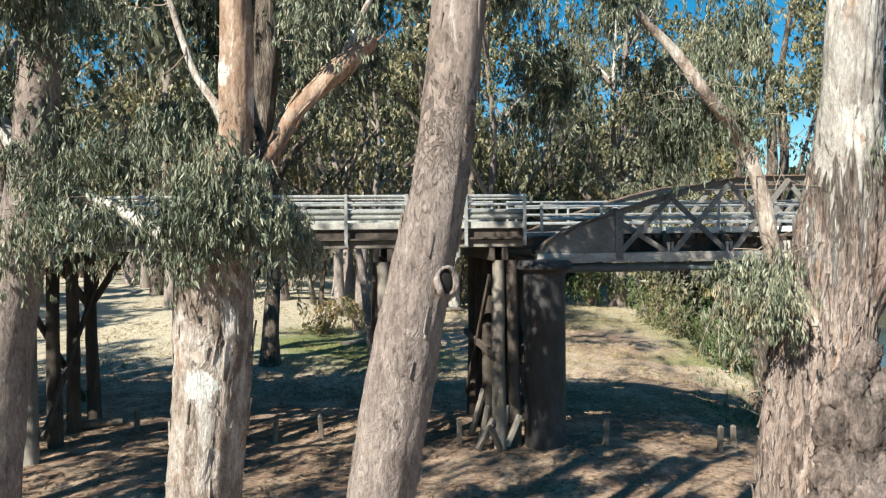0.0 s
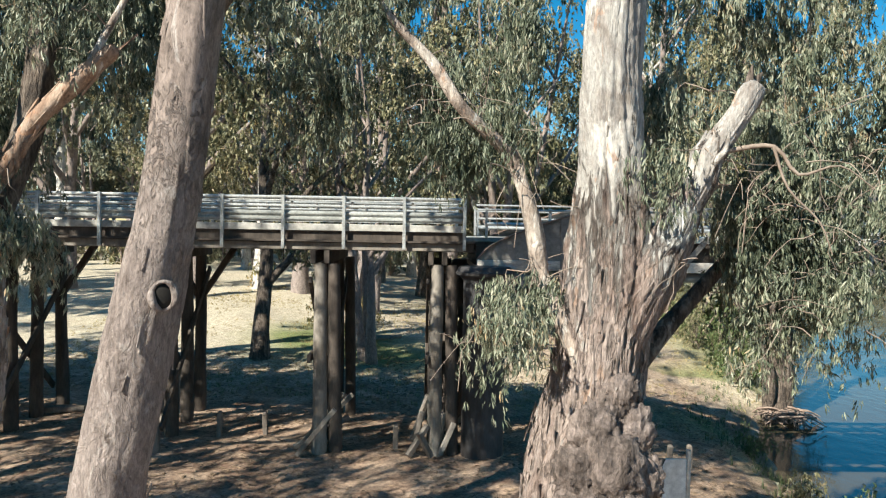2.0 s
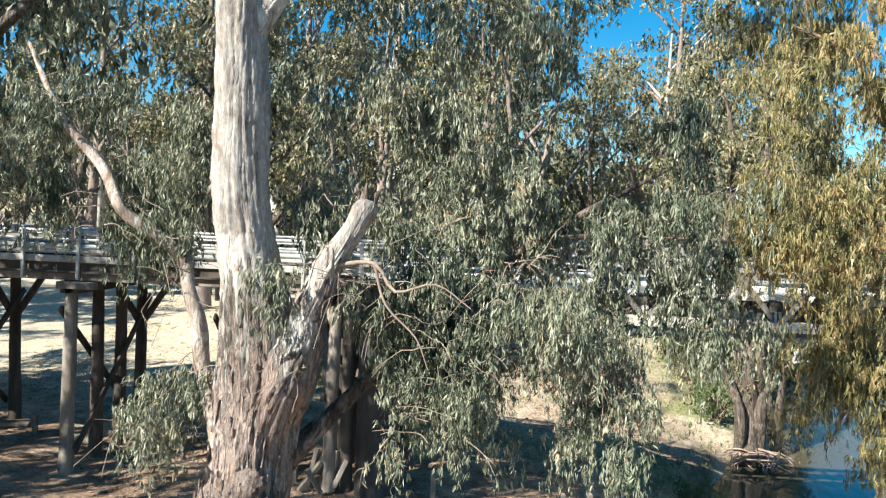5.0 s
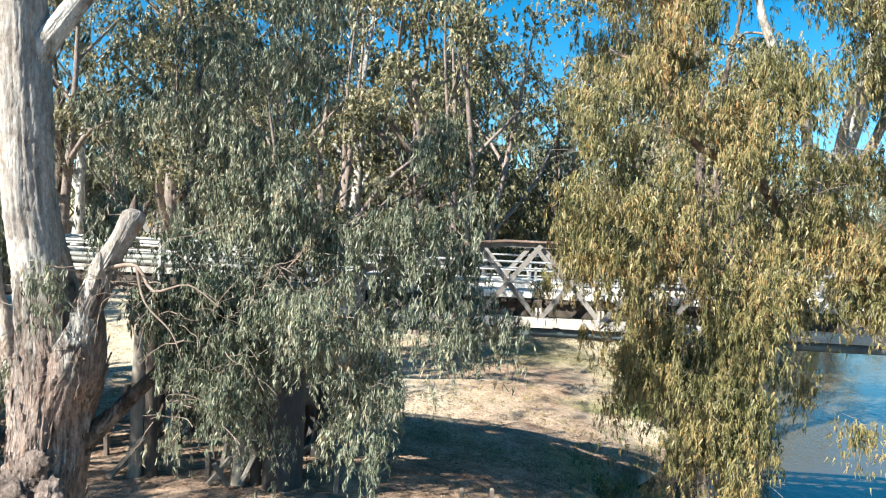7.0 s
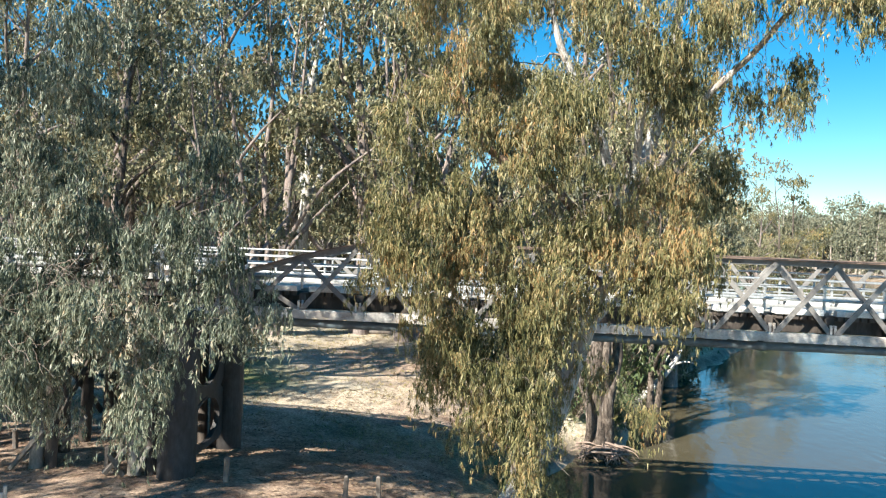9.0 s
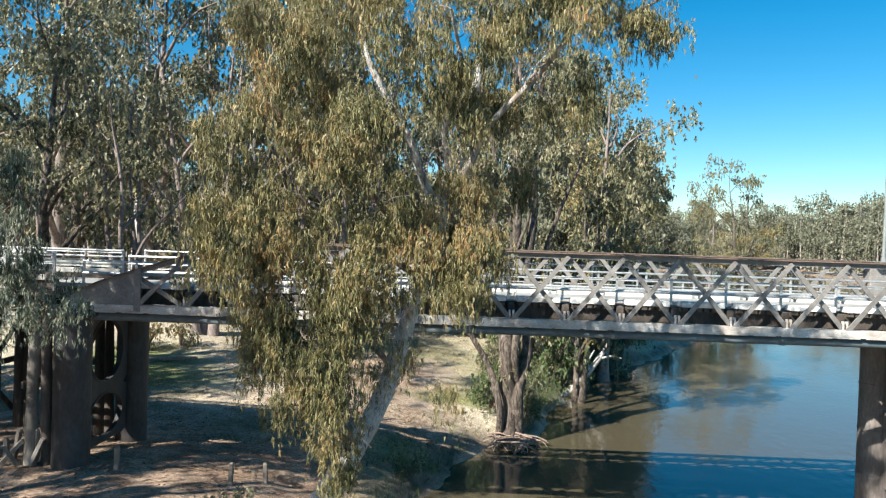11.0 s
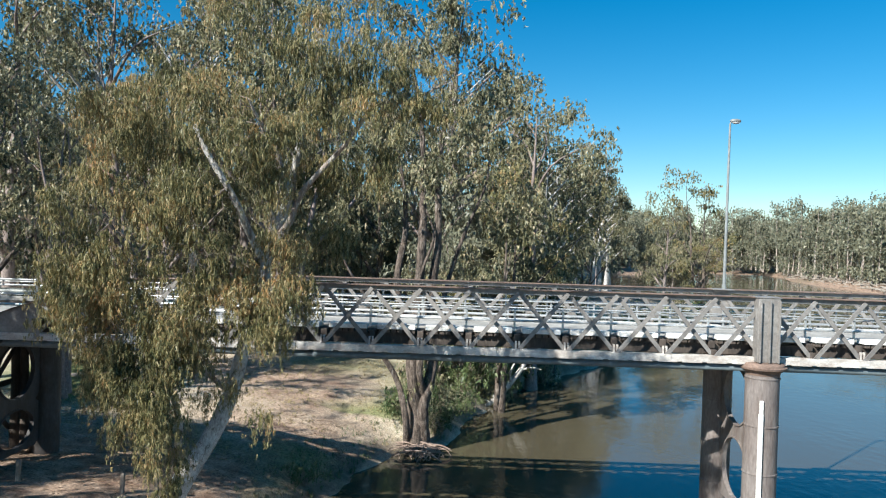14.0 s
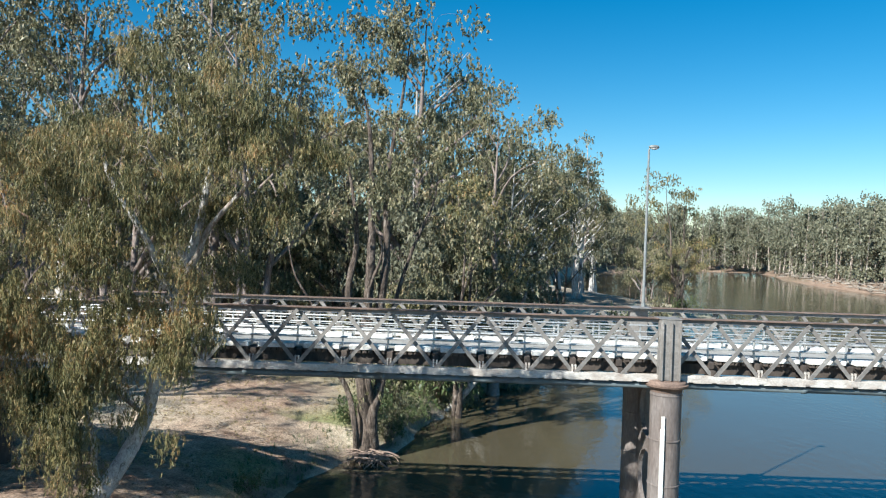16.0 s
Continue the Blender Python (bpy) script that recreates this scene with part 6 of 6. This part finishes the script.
# gums on the near bank behind the bridge, and unseen shade casters, by hand
for v, x, y, s, a in [
    (2, -4.5, 40.6, 0.95, 80), (3, 1.1, 40.9, 0.85, 200), (0, -6, 61.6, 1.3, 40), (3, -0.4, 56, 1.3, 130), (0, -19.7, 76, 0.9, 10), (1, 7.4, 63, 1.0, 300),
    (0, 31.2, 63, 1.08, 10), (4, 27.5, 54, 0.9, 120), (1, 33, 73, 0.9, 220), (4, 32, 76, 0.95, 45), (3, 28, 70, 0.95, 310),
    # x < -14 with y < 32: unseen gums added to shade lawn and bridge
    (1, 47.5, 137, 1.22, 140), (0, 31.5, 92, 1.3, 25), (1, 23.5, 70, 1.22, 200), (0, 60, 124, 0.72, 90), (4, 70.5, 137, 1.15, 210), (0, -16, 20.5, 1.0, 120), (0, -14.5, 24.5, 1.4, 20), (0, -17.5, 31, 1.4, 160), (2, -14.5, 17, 0.95, 10), (2, -21, 3, 1.0, 30), (0, -18.5, 10, 0.95, 200), (4, -21, 20, 0.9, 50), (4, 69, 133, 0.6, 30), (1, 54, 157, 1.05, 10), (1, 55.6, 158.5, 1.0, 190), (1, 62, 182, 1.0, 15), (1, 63.5, 184, 0.95, 130), (3, 57, 172, 0.95, 60),
    (0, 10, 72, 1.05, 190), (2, 17, 68, 1.0, 250), (1, 20, 78, 1.05, 100), (0, 25, 90, 1.1, 330),
    (1, -9.5, 64, 1.35, 45), (1, -1.5, 68, 1.4, 300), (0, 5.5, 62, 1.45, 12), (3, 9.8, 60, 1.35, 280), (0, 23, 68, 1.4, 95), (2, 3.5, 72, 1.5, 33), (0, -13, 58, 1.3, 250), (2, -16, 66, 1.3, 140), (0, -22, 80, 1.3, 20), (3, 29, 86, 1.05, 99), (1, 38, 96, 0.95, 180), (2, 37, 112, 1.0, 10),
    (0, -23.5, 61, 1.2, 140), (2, -29, 70, 1.3, 230), (1, -33.5, 80, 1.35, 40), (0, -11, 70, 1.0, 15), (1, -16, 86, 1.0, 65), (2, -8, 92, 1.05, 100), (0, -1, 80, 1.05, 150), (1, 2, 95, 1.1, 205), (2, -24, 96, 1.0, 260), (0, -33, 104, 1.0, 310), (4, -3, 60, 0.75, 222),
]:
    plant(V[v], x, y, s, a)
# woodland behind
wr = random.Random(7)
n = 0
while n < 66:
    x, y = (wr.uniform(-75, 45), wr.uniform(96, 150)) if n < 48 else (wr.uniform(-105, -30), wr.uniform(112, 190))
    if shore_distance(np.array([x]), np.array([y]))[0] < 4 or x > 0.62 * y - 10:
        continue
    plant(FARV[wr.randrange(3)], x, y, wr.uniform(0.85, 1.1), wr.uniform(0, 360))
    n += 1
# unseen woods behind and beside the clearing, added to block sky light from shadows
n = 0
while n < 46:
    x, y = (wr.uniform(-55, 12), wr.uniform(-46, -15)) if n < 24 else (wr.uniform(-60, -28), wr.uniform(-14, 58))
    s, a = wr.uniform(0.8, 1.0), wr.uniform(0, 360)
    plant(FARV[n % 3], x, y, s, a)
    n += 1
# far bank: one belt of woodland, trunks and crowns
def far_belt():
    rng = np.random.default_rng(17)
    TV, TF, LV, LF, tb, lb, n = [], [], [], [], 0, 0, 0
    kinds = []
    for seed, H, stems, fork in ((401, 27, 1, 0.08), (402, 25, 2, 0.04), (403, 30, 1, 0.12), (404, 24, 1, 0.05)):
        limbs, ends = gum_limbs(H, seed, stems, fork, 0.19, False)
        tv, tf = tubes([spline(p, 5.0) for p in limbs if len(p) > 3], 4, 0.0, 0, seed)
        C = lobes_points([(0, 0, H * 0.58, 3.4, 3.4, H * 0.36, 62), (1.5, -1, H * 0.86, 2.4, 2.4, H * 0.1, 12), (-1, 1, H * 0.16, 3.4, 3.4, H * 0.14, 14)], seed, 1.0, 2)
        lv, lf = leaf_cloud(C, rng.uniform(1.0, 2.1, len(C)), 7, 2, 0.66, seed, 0.36, 1.0, 0.8, True)
        kinds.append((tv, tf, lv, lf))
    while n < 400:
        x, y = rng.uniform(40, 270), rng.uniform(190, 450)
        d = shore_distance(np.array([x]), np.array([y]))[0]
        if not 4 < d < 56 or rng.uniform() < (d - 4) / 80:
            continue
        tv, tf, lv, lf = kinds[int(rng.integers(4))]
        a, s = rng.uniform(0, 6.28), rng.uniform(0.92, 1.34)
        M = np.array([[math.cos(a), math.sin(a), 0], [-math.sin(a), math.cos(a), 0], [0, 0, 1]]) * s
        o = np.array([x, y, ground_z(x, y)])
        TV.append(tv @ M + o)
        TF.append(tf + tb)
        LV.append(lv @ M + o)
        LF.append(lf + lb)
        tb, lb, n = tb + len(tv), lb + len(lv), n + 1
    w = thing("far_woods", "distant belt of grey-green gums on the far bank", "woodland", "", "stuff")
    link("trunk_belt", mesh_from("trunk_belt", np.concatenate(TV), np.concatenate(TF), M_BARK_MOTTLED, True), w, "", "stuff")
    link("crown_belt", mesh_from("crown_belt", np.concatenate(LV), np.concatenate(LF), M_LEAF_FAR), w, "", "stuff")


far_belt()


def shrub(name, label, material, seed, count=14, size=0.16, spread=(1.2, 1.2, 0.8), height=1.3, strands=7, per=7):
    """A bush built once at the origin: stems from the ground and clumps of leaves."""
    t = thing(name, label, "shrub", "bank shrubs")
    rng = np.random.default_rng(seed)
    C = lobes_points([(0, 0, height, *spread, count)], seed)
    C[:, 2] = np.maximum(C[:, 2], 0.15)
    ch = [spline([(rng.normal(0, 0.12), rng.normal(0, 0.12), -0.15, 0.035), (c[0] * 0.4, c[1] * 0.4, c[2] * 0.55, 0.024), (*c, 0.008)], 0.6) for c in C]
    for c in ch[:6]:
        v, f = tubes([c], 5)
        link("stem", mesh_from("stem", v, f, M_TWIG, True), t)
    v, f = tubes(ch[6:], 4)
    link("twig_growth", mesh_from("twig_growth", v, f, M_TWIG, True), t, "", "stuff")
    v, f = leaf_cloud(C, rng.uniform(0.4, 0.75, len(C)), strands, per, size, seed, 0.2, 0.7, 0.8, True)
    link("foliage", mesh_from("foliage", v, f, material), t, "", "stuff")
    return t


S = [shrub("shrub", "grey-green wattle shrub on the bank", M_LEAF_SHRUB, 301, 40, 0.18, (1.6, 1.6, 1.3), 1.6), shrub("shrub", "olive bush with fine leaves", M_LEAF_GREY, 302, 34, 0.18, (1.3, 1.3, 1.0), 1.2), shrub("shrub", "dry brownish bush in the straw grass", M_LEAF_OLIVE, 303, 30, 0.16, (1.5, 1.2, 0.9), 1.0),
     shrub("shrub", "distant grey-green bush under the gums", M_LEAF_FAR, 304, 16, 0.3, (1.6, 1.6, 1.2), 1.4, 6, 6), shrub("shrub", "distant olive bush under the gums", M_LEAF_GREY, 305, 16, 0.3, (1.5, 1.5, 1.1), 1.2, 6, 6)]
for v, x, y, s, a in [(0, 21.6, 47.0, 0.8, 10), (0, 21.8, 49.5, 1.0, 90), (1, 21.4, 52.0, 1.0, 200), (0, 22.6, 54.5, 1.1, 250), (1, 21.8, 56.5, 1.2, 30), (0, 22.0, 59, 1.2, 140), (1, 23.2, 50.5, 0.9, 300), (0, 25, 55, 0.9, 60), (1, 27.5, 60.5, 1.1, 111), (0, 24.0, 48.5, 0.6, 222), (1, 23.4, 46.5, 0.7, 5), (0, 25.0, 52.0, 0.7, 66), (1, 26.4, 57, 0.8, 130), (0, 23.2, 45.2, 0.6, 190), (1, 27.8, 57, 1.3, 240), (0, 29.6, 61.4, 1.3, 280), (1, 32.5, 66, 1.4, 320), (0, 21.2, 44.6, 1.0, 12),
                      (2, -2.2, 49.7, 1.2, 40), (2, -0.4, 51, 1.0, 170), (1, 9.5, 66, 1.5, 20), (0, 14, 70, 1.6, 80), (1, 5, 76, 1.6, 190), (0, 20, 66, 1.6, 260), (1, 31, 67, 1.4, 330), (0, 35.5, 74, 1.5, 15), (1, 43, 87, 1.6, 99), (0, 52, 103, 1.7, 180), (1, 63, 124, 1.7, 270), (0, 70, 133, 1.5, 10), (2, -9, 64, 1.2, 300)]:
    plant(S[v], x, y, s, a)
for i in range(260):
    x, y = wr.uniform(-80, 230), wr.uniform(92, 420)
    d = shore_distance(np.array([x]), np.array([y]))[0]
    if d < 1.5 or (x > 0.62 * y and d > 30) or (d > 40 and y > 200) or (d < 16 and y < 190 and x < 90):
        continue
    plant(S[3 + wr.randrange(2)], x, y, wr.uniform(1.6, 3.2), wr.uniform(0, 360))
# understory behind the bridge
n = 0
while n < 45:
    x, y = wr.uniform(-40, 62), wr.uniform(56, 118)
    d = shore_distance(np.array([x]), np.array([y]))[0]
    if d < 1.0 or d < 14 and y > 66 or x < -8 and y < 88 or x < 9 and y < 90 or x < 24 and y < 74:
        continue
    plant(S[wr.choice((0, 1, 1)) if y < 85 else wr.choice((3, 4))], x, y, wr.uniform(1.3, 2.6), wr.uniform(0, 360))
    n += 1
n = 0
while n < 62:
    x, y = wr.uniform(-30, 66), wr.uniform(50, 112)
    d = shore_distance(np.array([x]), np.array([y]))[0]
    if d < 1.5 or d < 14 and y > 66 or x < 9 and y < 90 or x < 24 and y < 74:
        continue
    if n > 44:
        k = (n - 45) / 16
        x, y = 24.5 + 10 * k - wr.uniform(0, 2.5), 57 + 14 * k + wr.uniform(-1, 1.5)
    plant(SAPLING[n % 2], x, y, wr.uniform(0.75, 1.35), wr.uniform(0, 360))
    n += 1
for i, (x, y, k) in enumerate(((63, 142.5, 0.95), (66, 141, 1.2), (69, 140, 1.15), (72, 140.5, 0.9), (67.5, 146, 1.3))):
    plant(SAPLING[i % 2], x, y, k, 70 * i)
for i, (x, y, k) in enumerate(((11.5, 66, 1.25), (12.5, 70, 1.3), (10, 63, 1.2), (25, 62.5, 1.3), (7.5, 65, 1.3), (26.5, 66, 1.3), (14, 76, 1.4), (29, 71, 1.3))):
    plant(SAPLING[i % 2], x, y, k, 47 * i)
# low growth at the foot of the leaning gum and along the near shore
for v, x, y, s, a in [(1, 12.6, 21.6, 0.7, 0), (0, 15.6, 23.6, 0.55, 90), (1, 16.6, 25.2, 0.5, 200), (0, 16.9, 33.5, 0.5, 30), (1, 23.0, 44.4, 0.6, 140), (0, 23.8, 46.6, 0.6, 300), (0, 24.6, 50.0, 0.6, 20)]:
    plant(S[v], x, y, s, a)


# ---- small things ----
def bollard(x, y, h, lean):
    b = thing("bollard", "short square grey timber bollard beside the track", "bollard", "timber bollards", at=(x, y, ground_z(x, y)))
    bm = bmesh.new()
    box(bm, (-0.075, -0.075, -0.3), (0.075, 0.075, h - 0.03), 0.012)
    m = Matrix.Rotation(radians(lean), 4, "Y")
    bmesh.ops.transform(bm, matrix=m, verts=bm.verts)
    part("post", bm, M_POST, b)
    bm = bmesh.new()
    bmesh.ops.create_cone(bm, cap_ends=True, segments=4, radius1=0.1, radius2=0.05, depth=0.05, matrix=m @ Matrix.Translation((0, 0, h - 0.005)) @ Matrix.Rotation(radians(45), 4, "Z"))
    part("cap", bm, M_POST, b)


for x, y, h, lean in ((-7.5, 29.2, 0.75, 1), (-2.9, 27.6, 0.8, 2), (-1.5, 27.9, 0.7, -3), (2.72, 26.4, 0.72, 0), (7.1, 25.7, 0.85, 1), (11.0, 26.2, 0.8, 2), (12.0, 27.2, 0.7, -2)):
    bollard(x, y, h, lean)


# white board on a post beside the big gum
sign = thing("notice_board", "plain white notice board on a steel post", "sign", at=(7.1, 14.1, ground_z(7.1, 14.1)))
sz = 6.85 - sign.location.z
bm = bmesh.new()
box(bm, (-0.33, -0.02, sz - 1.9), (0.0, 0.02, sz - 0.12), 0.006)
part("board", bm, M_WHITE, sign, "white painted board")
bm = bmesh.new()
rod(bm, (0.03, 0.0, -0.3), (0.03, 0.0, sz), 0.035, sides=10)
part("post", bm, M_GALV, sign)

# tangled roots washed out at the water's edge
roots = thing("root_tangle", "pale tangle of washed-out tree roots at the waterline", "roots", at=(22.2, 41.6, 0.1))
rr = np.random.default_rng(77)
chains = []
for i in range(90):
    a = rr.uniform(0, 6.28)
    d = rr.uniform(0.4, 1.7)
    p0 = np.array([rr.normal(0, 0.5), rr.normal(0, 0.4), rr.uniform(0.15, 0.62)])
    p2 = np.array([math.cos(a) * d * 1.3, math.sin(a) * d - 0.3, rr.uniform(-0.25, 0.35)])
    p1 = (p0 + p2) / 2 + np.array([rr.normal(0, 0.25), rr.normal(0, 0.25), rr.uniform(0, 0.35)])
    r = rr.uniform(0.02, 0.07)
    chains.append(spline([(*p0, r), (*p1, r * 0.8), (*p2, r * 0.4)], 0.12))
for c in chains[:14]:
    v, f = tubes([c], 6, 0.1)
    link("root", mesh_from("root", v, f, M_ROOT, True), roots)
v, f = tubes(chains[14:], 5, 0.1)
link("root_mass", mesh_from("root_mass", v, f, M_ROOT, True), roots, "", "stuff")


def log(x, y, ln, r, turn, seed, label):
    t = thing("log", label, "log", "fallen logs", at=(x, y, ground_z(x, y)))
    c, s_ = math.cos(radians(turn)), math.sin(radians(turn))
    ch = spline([(-c * ln / 2, -s_ * ln / 2, r * 0.7, r), (0.05, 0.1, r * 0.9, r * 0.95), (c * ln / 2, s_ * ln / 2, r * 0.7, r * 0.7)], 0.2)
    v, f = tubes([ch], 12, 0.12, 0.05, seed)
    link("stem", mesh_from("stem", v, f, M_POST, True), t)


log(-8.9, 29.6, 1.6, 0.16, 20, 1, "short grey log lying on the bank")
log(-5.3, 28.7, 1.0, 0.2, -10, 2, "pale stump end lying beside the trestle")
log(6.6, 62, 3.5, 0.2, 15, 3, "fallen grey log on dry grass")
log(0.5, 46, 4.0, 0.17, 30, 4, "fallen grey log on dry grass")
log(26.6, 56.2, 5.0, 0.18, 40, 5, "bleached log slanting into the river")

# dead trunk slanting from the bank into the river
dead = thing("dead_trunk", "grey dead trunk slanting down the bank to the water", "dead tree", at=(28.2, 56.2, 0.8))
for nm, pts in (("stem", [(-1.4, -0.1, -1.0, 0.3), (-0.5, 0, -0.1, 0.27), (0.5, 0.1, 0.9, 0.22), (1.4, 0.2, 2.1, 0.2), (2.0, 0.3, 3.2, 0.1)]), ("limb", [(0.6, 0.1, 1.0, 0.12), (0.5, -0.3, 1.9, 0.09), (0.9, -0.5, 2.8, 0.04)]), ("limb", [(1.3, 0.2, 2.0, 0.1), (2.2, 0.0, 2.3, 0.07), (3.0, -0.2, 2.2, 0.03)])):
    v, f = tubes([spline(pts, 0.2)], 12, 0.12, 0.05, 9)
    link(nm, mesh_from(nm, v, f, M_BARK_PALE, True), dead)

# bleached driftwood along the far bank
dr = np.random.default_rng(31)
chains = []
while len(chains) < 260:
    x, y = dr.uniform(110, 195), dr.uniform(150, 340)
    d = shore_distance(np.array([x]), np.array([y]))[0]
    if not 0.3 < d < 7 or y > 3.2 * x - 150:
        continue
    a, ln, r = dr.uniform(0, 6.28), dr.uniform(1.5, 6.0), dr.uniform(0.08, 0.28)
    z = ground_z(x, y)
    chains.append(np.array([(x + math.cos(a) * ln * k, y + math.sin(a) * ln * k, z + 0.2 + dr.uniform(-0.1, 0.35) + max(0, k) * dr.uniform(0, 1.2), r * (1 - 0.4 * abs(k))) for k in (-0.5, -0.2, 0.15, 0.5)]))
v, f = tubes(chains, 5, 0.1)
tagged(link("driftwood", mesh_from("driftwood", v, f, M_STONE, True)), "bleached driftwood heaped along the far bank", "driftwood", "", "stuff")

# leaf litter, twigs and dry grass
def scatter(count, region, seed, keep):
    rng = np.random.default_rng(seed)
    x, y = rng.uniform(region[0], region[1], count), rng.uniform(region[2], region[3], count)
    ok = keep(x, y, shore_distance(x, y), rng.uniform(0, 1, count))
    return x[ok], y[ok], rng


x, y, rng = scatter(26000, (-13, 20, 19, 42), 5, lambda x, y, d, u: (d > 0.3) & (wave(x, y, 0.9, 1.2, 0.5) + 1.6 * u > 0.6))
z = ground_height(x, y)
a, ln = rng.uniform(0, 6.28, len(x)), rng.uniform(0.05, 0.16, len(x))
w = ln * rng.uniform(0.15, 0.35, len(x))
dx, dy = np.cos(a), np.sin(a)
up = rng.uniform(0.005, 0.05, (4, len(x)))
V4 = np.stack([np.stack([x - dx * ln, y - dy * ln, z + up[0]], 1), np.stack([x + dy * w, y - dx * w, z + up[1]], 1), np.stack([x + dx * ln, y + dy * ln, z + up[2]], 1), np.stack([x - dy * w, y + dx * w, z + up[3]], 1)], 1).reshape(-1, 3)
i4 = np.arange(len(x))[:, None] * 4
tagged(link("leaf_litter", mesh_from("leaf_litter", V4, np.concatenate([i4 + np.array([[0, 1, 2]]), i4 + np.array([[0, 2, 3]])]), M_LITTER)), "brown fallen leaves and bark strips on dry earth", "leaf litter", "", "stuff")


def grass(name, label, count, region, seed, keep, height, material):
    x, y, rng = scatter(count, region, seed, keep)
    z = ground_height(x, y)
    n, k = len(x), 7
    a = rng.uniform(0, 6.28, (n, k))
    lean = rng.uniform(0.1, 0.7, (n, k)) * height
    h = rng.uniform(0.5, 1.2, (n, k)) * height
    bx, by = x[:, None] + rng.normal(0, 0.05, (n, k)), y[:, None] + rng.normal(0, 0.05, (n, k))
    w = 0.014
    z0 = np.broadcast_to(z[:, None], (n, k)) - 0.02
    A = np.stack([bx - np.sin(a) * w, by + np.cos(a) * w, z0], 2)
    B = np.stack([bx + np.sin(a) * w, by - np.cos(a) * w, z0], 2)
    T = np.stack([bx + np.cos(a) * lean, by + np.sin(a) * lean, z0 + h], 2)
    V3 = np.stack([A, B, T], 2).reshape(-1, 3)
    tagged(link(name, mesh_from(name, V3, np.arange(n * k * 3).reshape(-1, 3), material)), label, "grass", "", "stuff")


grass("dry_grass", "straw-coloured dry grass tufts on the bank", 9000, (-16, 22, 33, 66), 8, lambda x, y, d, u: (d > 0.4) & (wave(x, y, 0.5, 0.3, 1.5) + 1.2 * u > 0.5), 0.16, M_STRAW)
grass("bank_grass", "green rank grass along the water's edge", 5000, (10, 30, 18, 62), 9, lambda x, y, d, u: (d > 0.1) & (d < 3.2) & (u > 0.25 * d), 0.4, M_LEAF_SHRUB)


# far-off yellow sign and a green cover under the bridge
fs = thing("road_sign", "small yellow warning sign on a thin post", "sign", at=(5.5, 84, ground_z(5.5, 84)))
bm = bmesh.new()
rod(bm, (0, 0, -0.2), (0, 0, 2.2), 0.04, sides=8)
part("post", bm, M_GALV, fs)
bm = bmesh.new()
bar(bm, (0, -0.05, 1.7), (0, -0.05, 2.7), 0.9, 0.02, up=(0, 1, 0))
part("panel", bm, mat("yellow_paint", (0.75, 0.62, 0.02), (0.6, 0.5, 0.02), (3, 3, 3), 0.5, 0.0), fs, "bright yellow panel")

gb = thing("waste_bin", "bright green waste bin standing on the dry grass", "bin", at=(4.9, 84.6, ground_z(4.9, 84.6)))
bm = bmesh.new()
box(bm, (-0.85, -0.5, 0.1), (0.85, 0.5, 1.15), 0.05)
for v in bm.verts:
    if v.co.z < 0.5:
        v.co.x *= 0.86
        v.co.y *= 0.86
green_paint = mat("green_plastic", (0.16, 0.42, 0.06), (0.1, 0.3, 0.04), (3, 3, 3), 0.5, 0.0)
part("body", bm, green_paint, gb)
bm = bmesh.new()
box(bm, (-0.9, -0.55, 1.16), (0.9, 0.55, 1.26), 0.04)
part("lid", bm, green_paint, gb)
for wx in (-0.6, 0.6):
    bm = bmesh.new()
    rod(bm, (wx, -0.45, 0.1), (wx, -0.33, 0.1), 0.1, sides=12)
    part("wheel", bm, M_DARK, gb, "black rubber wheel")
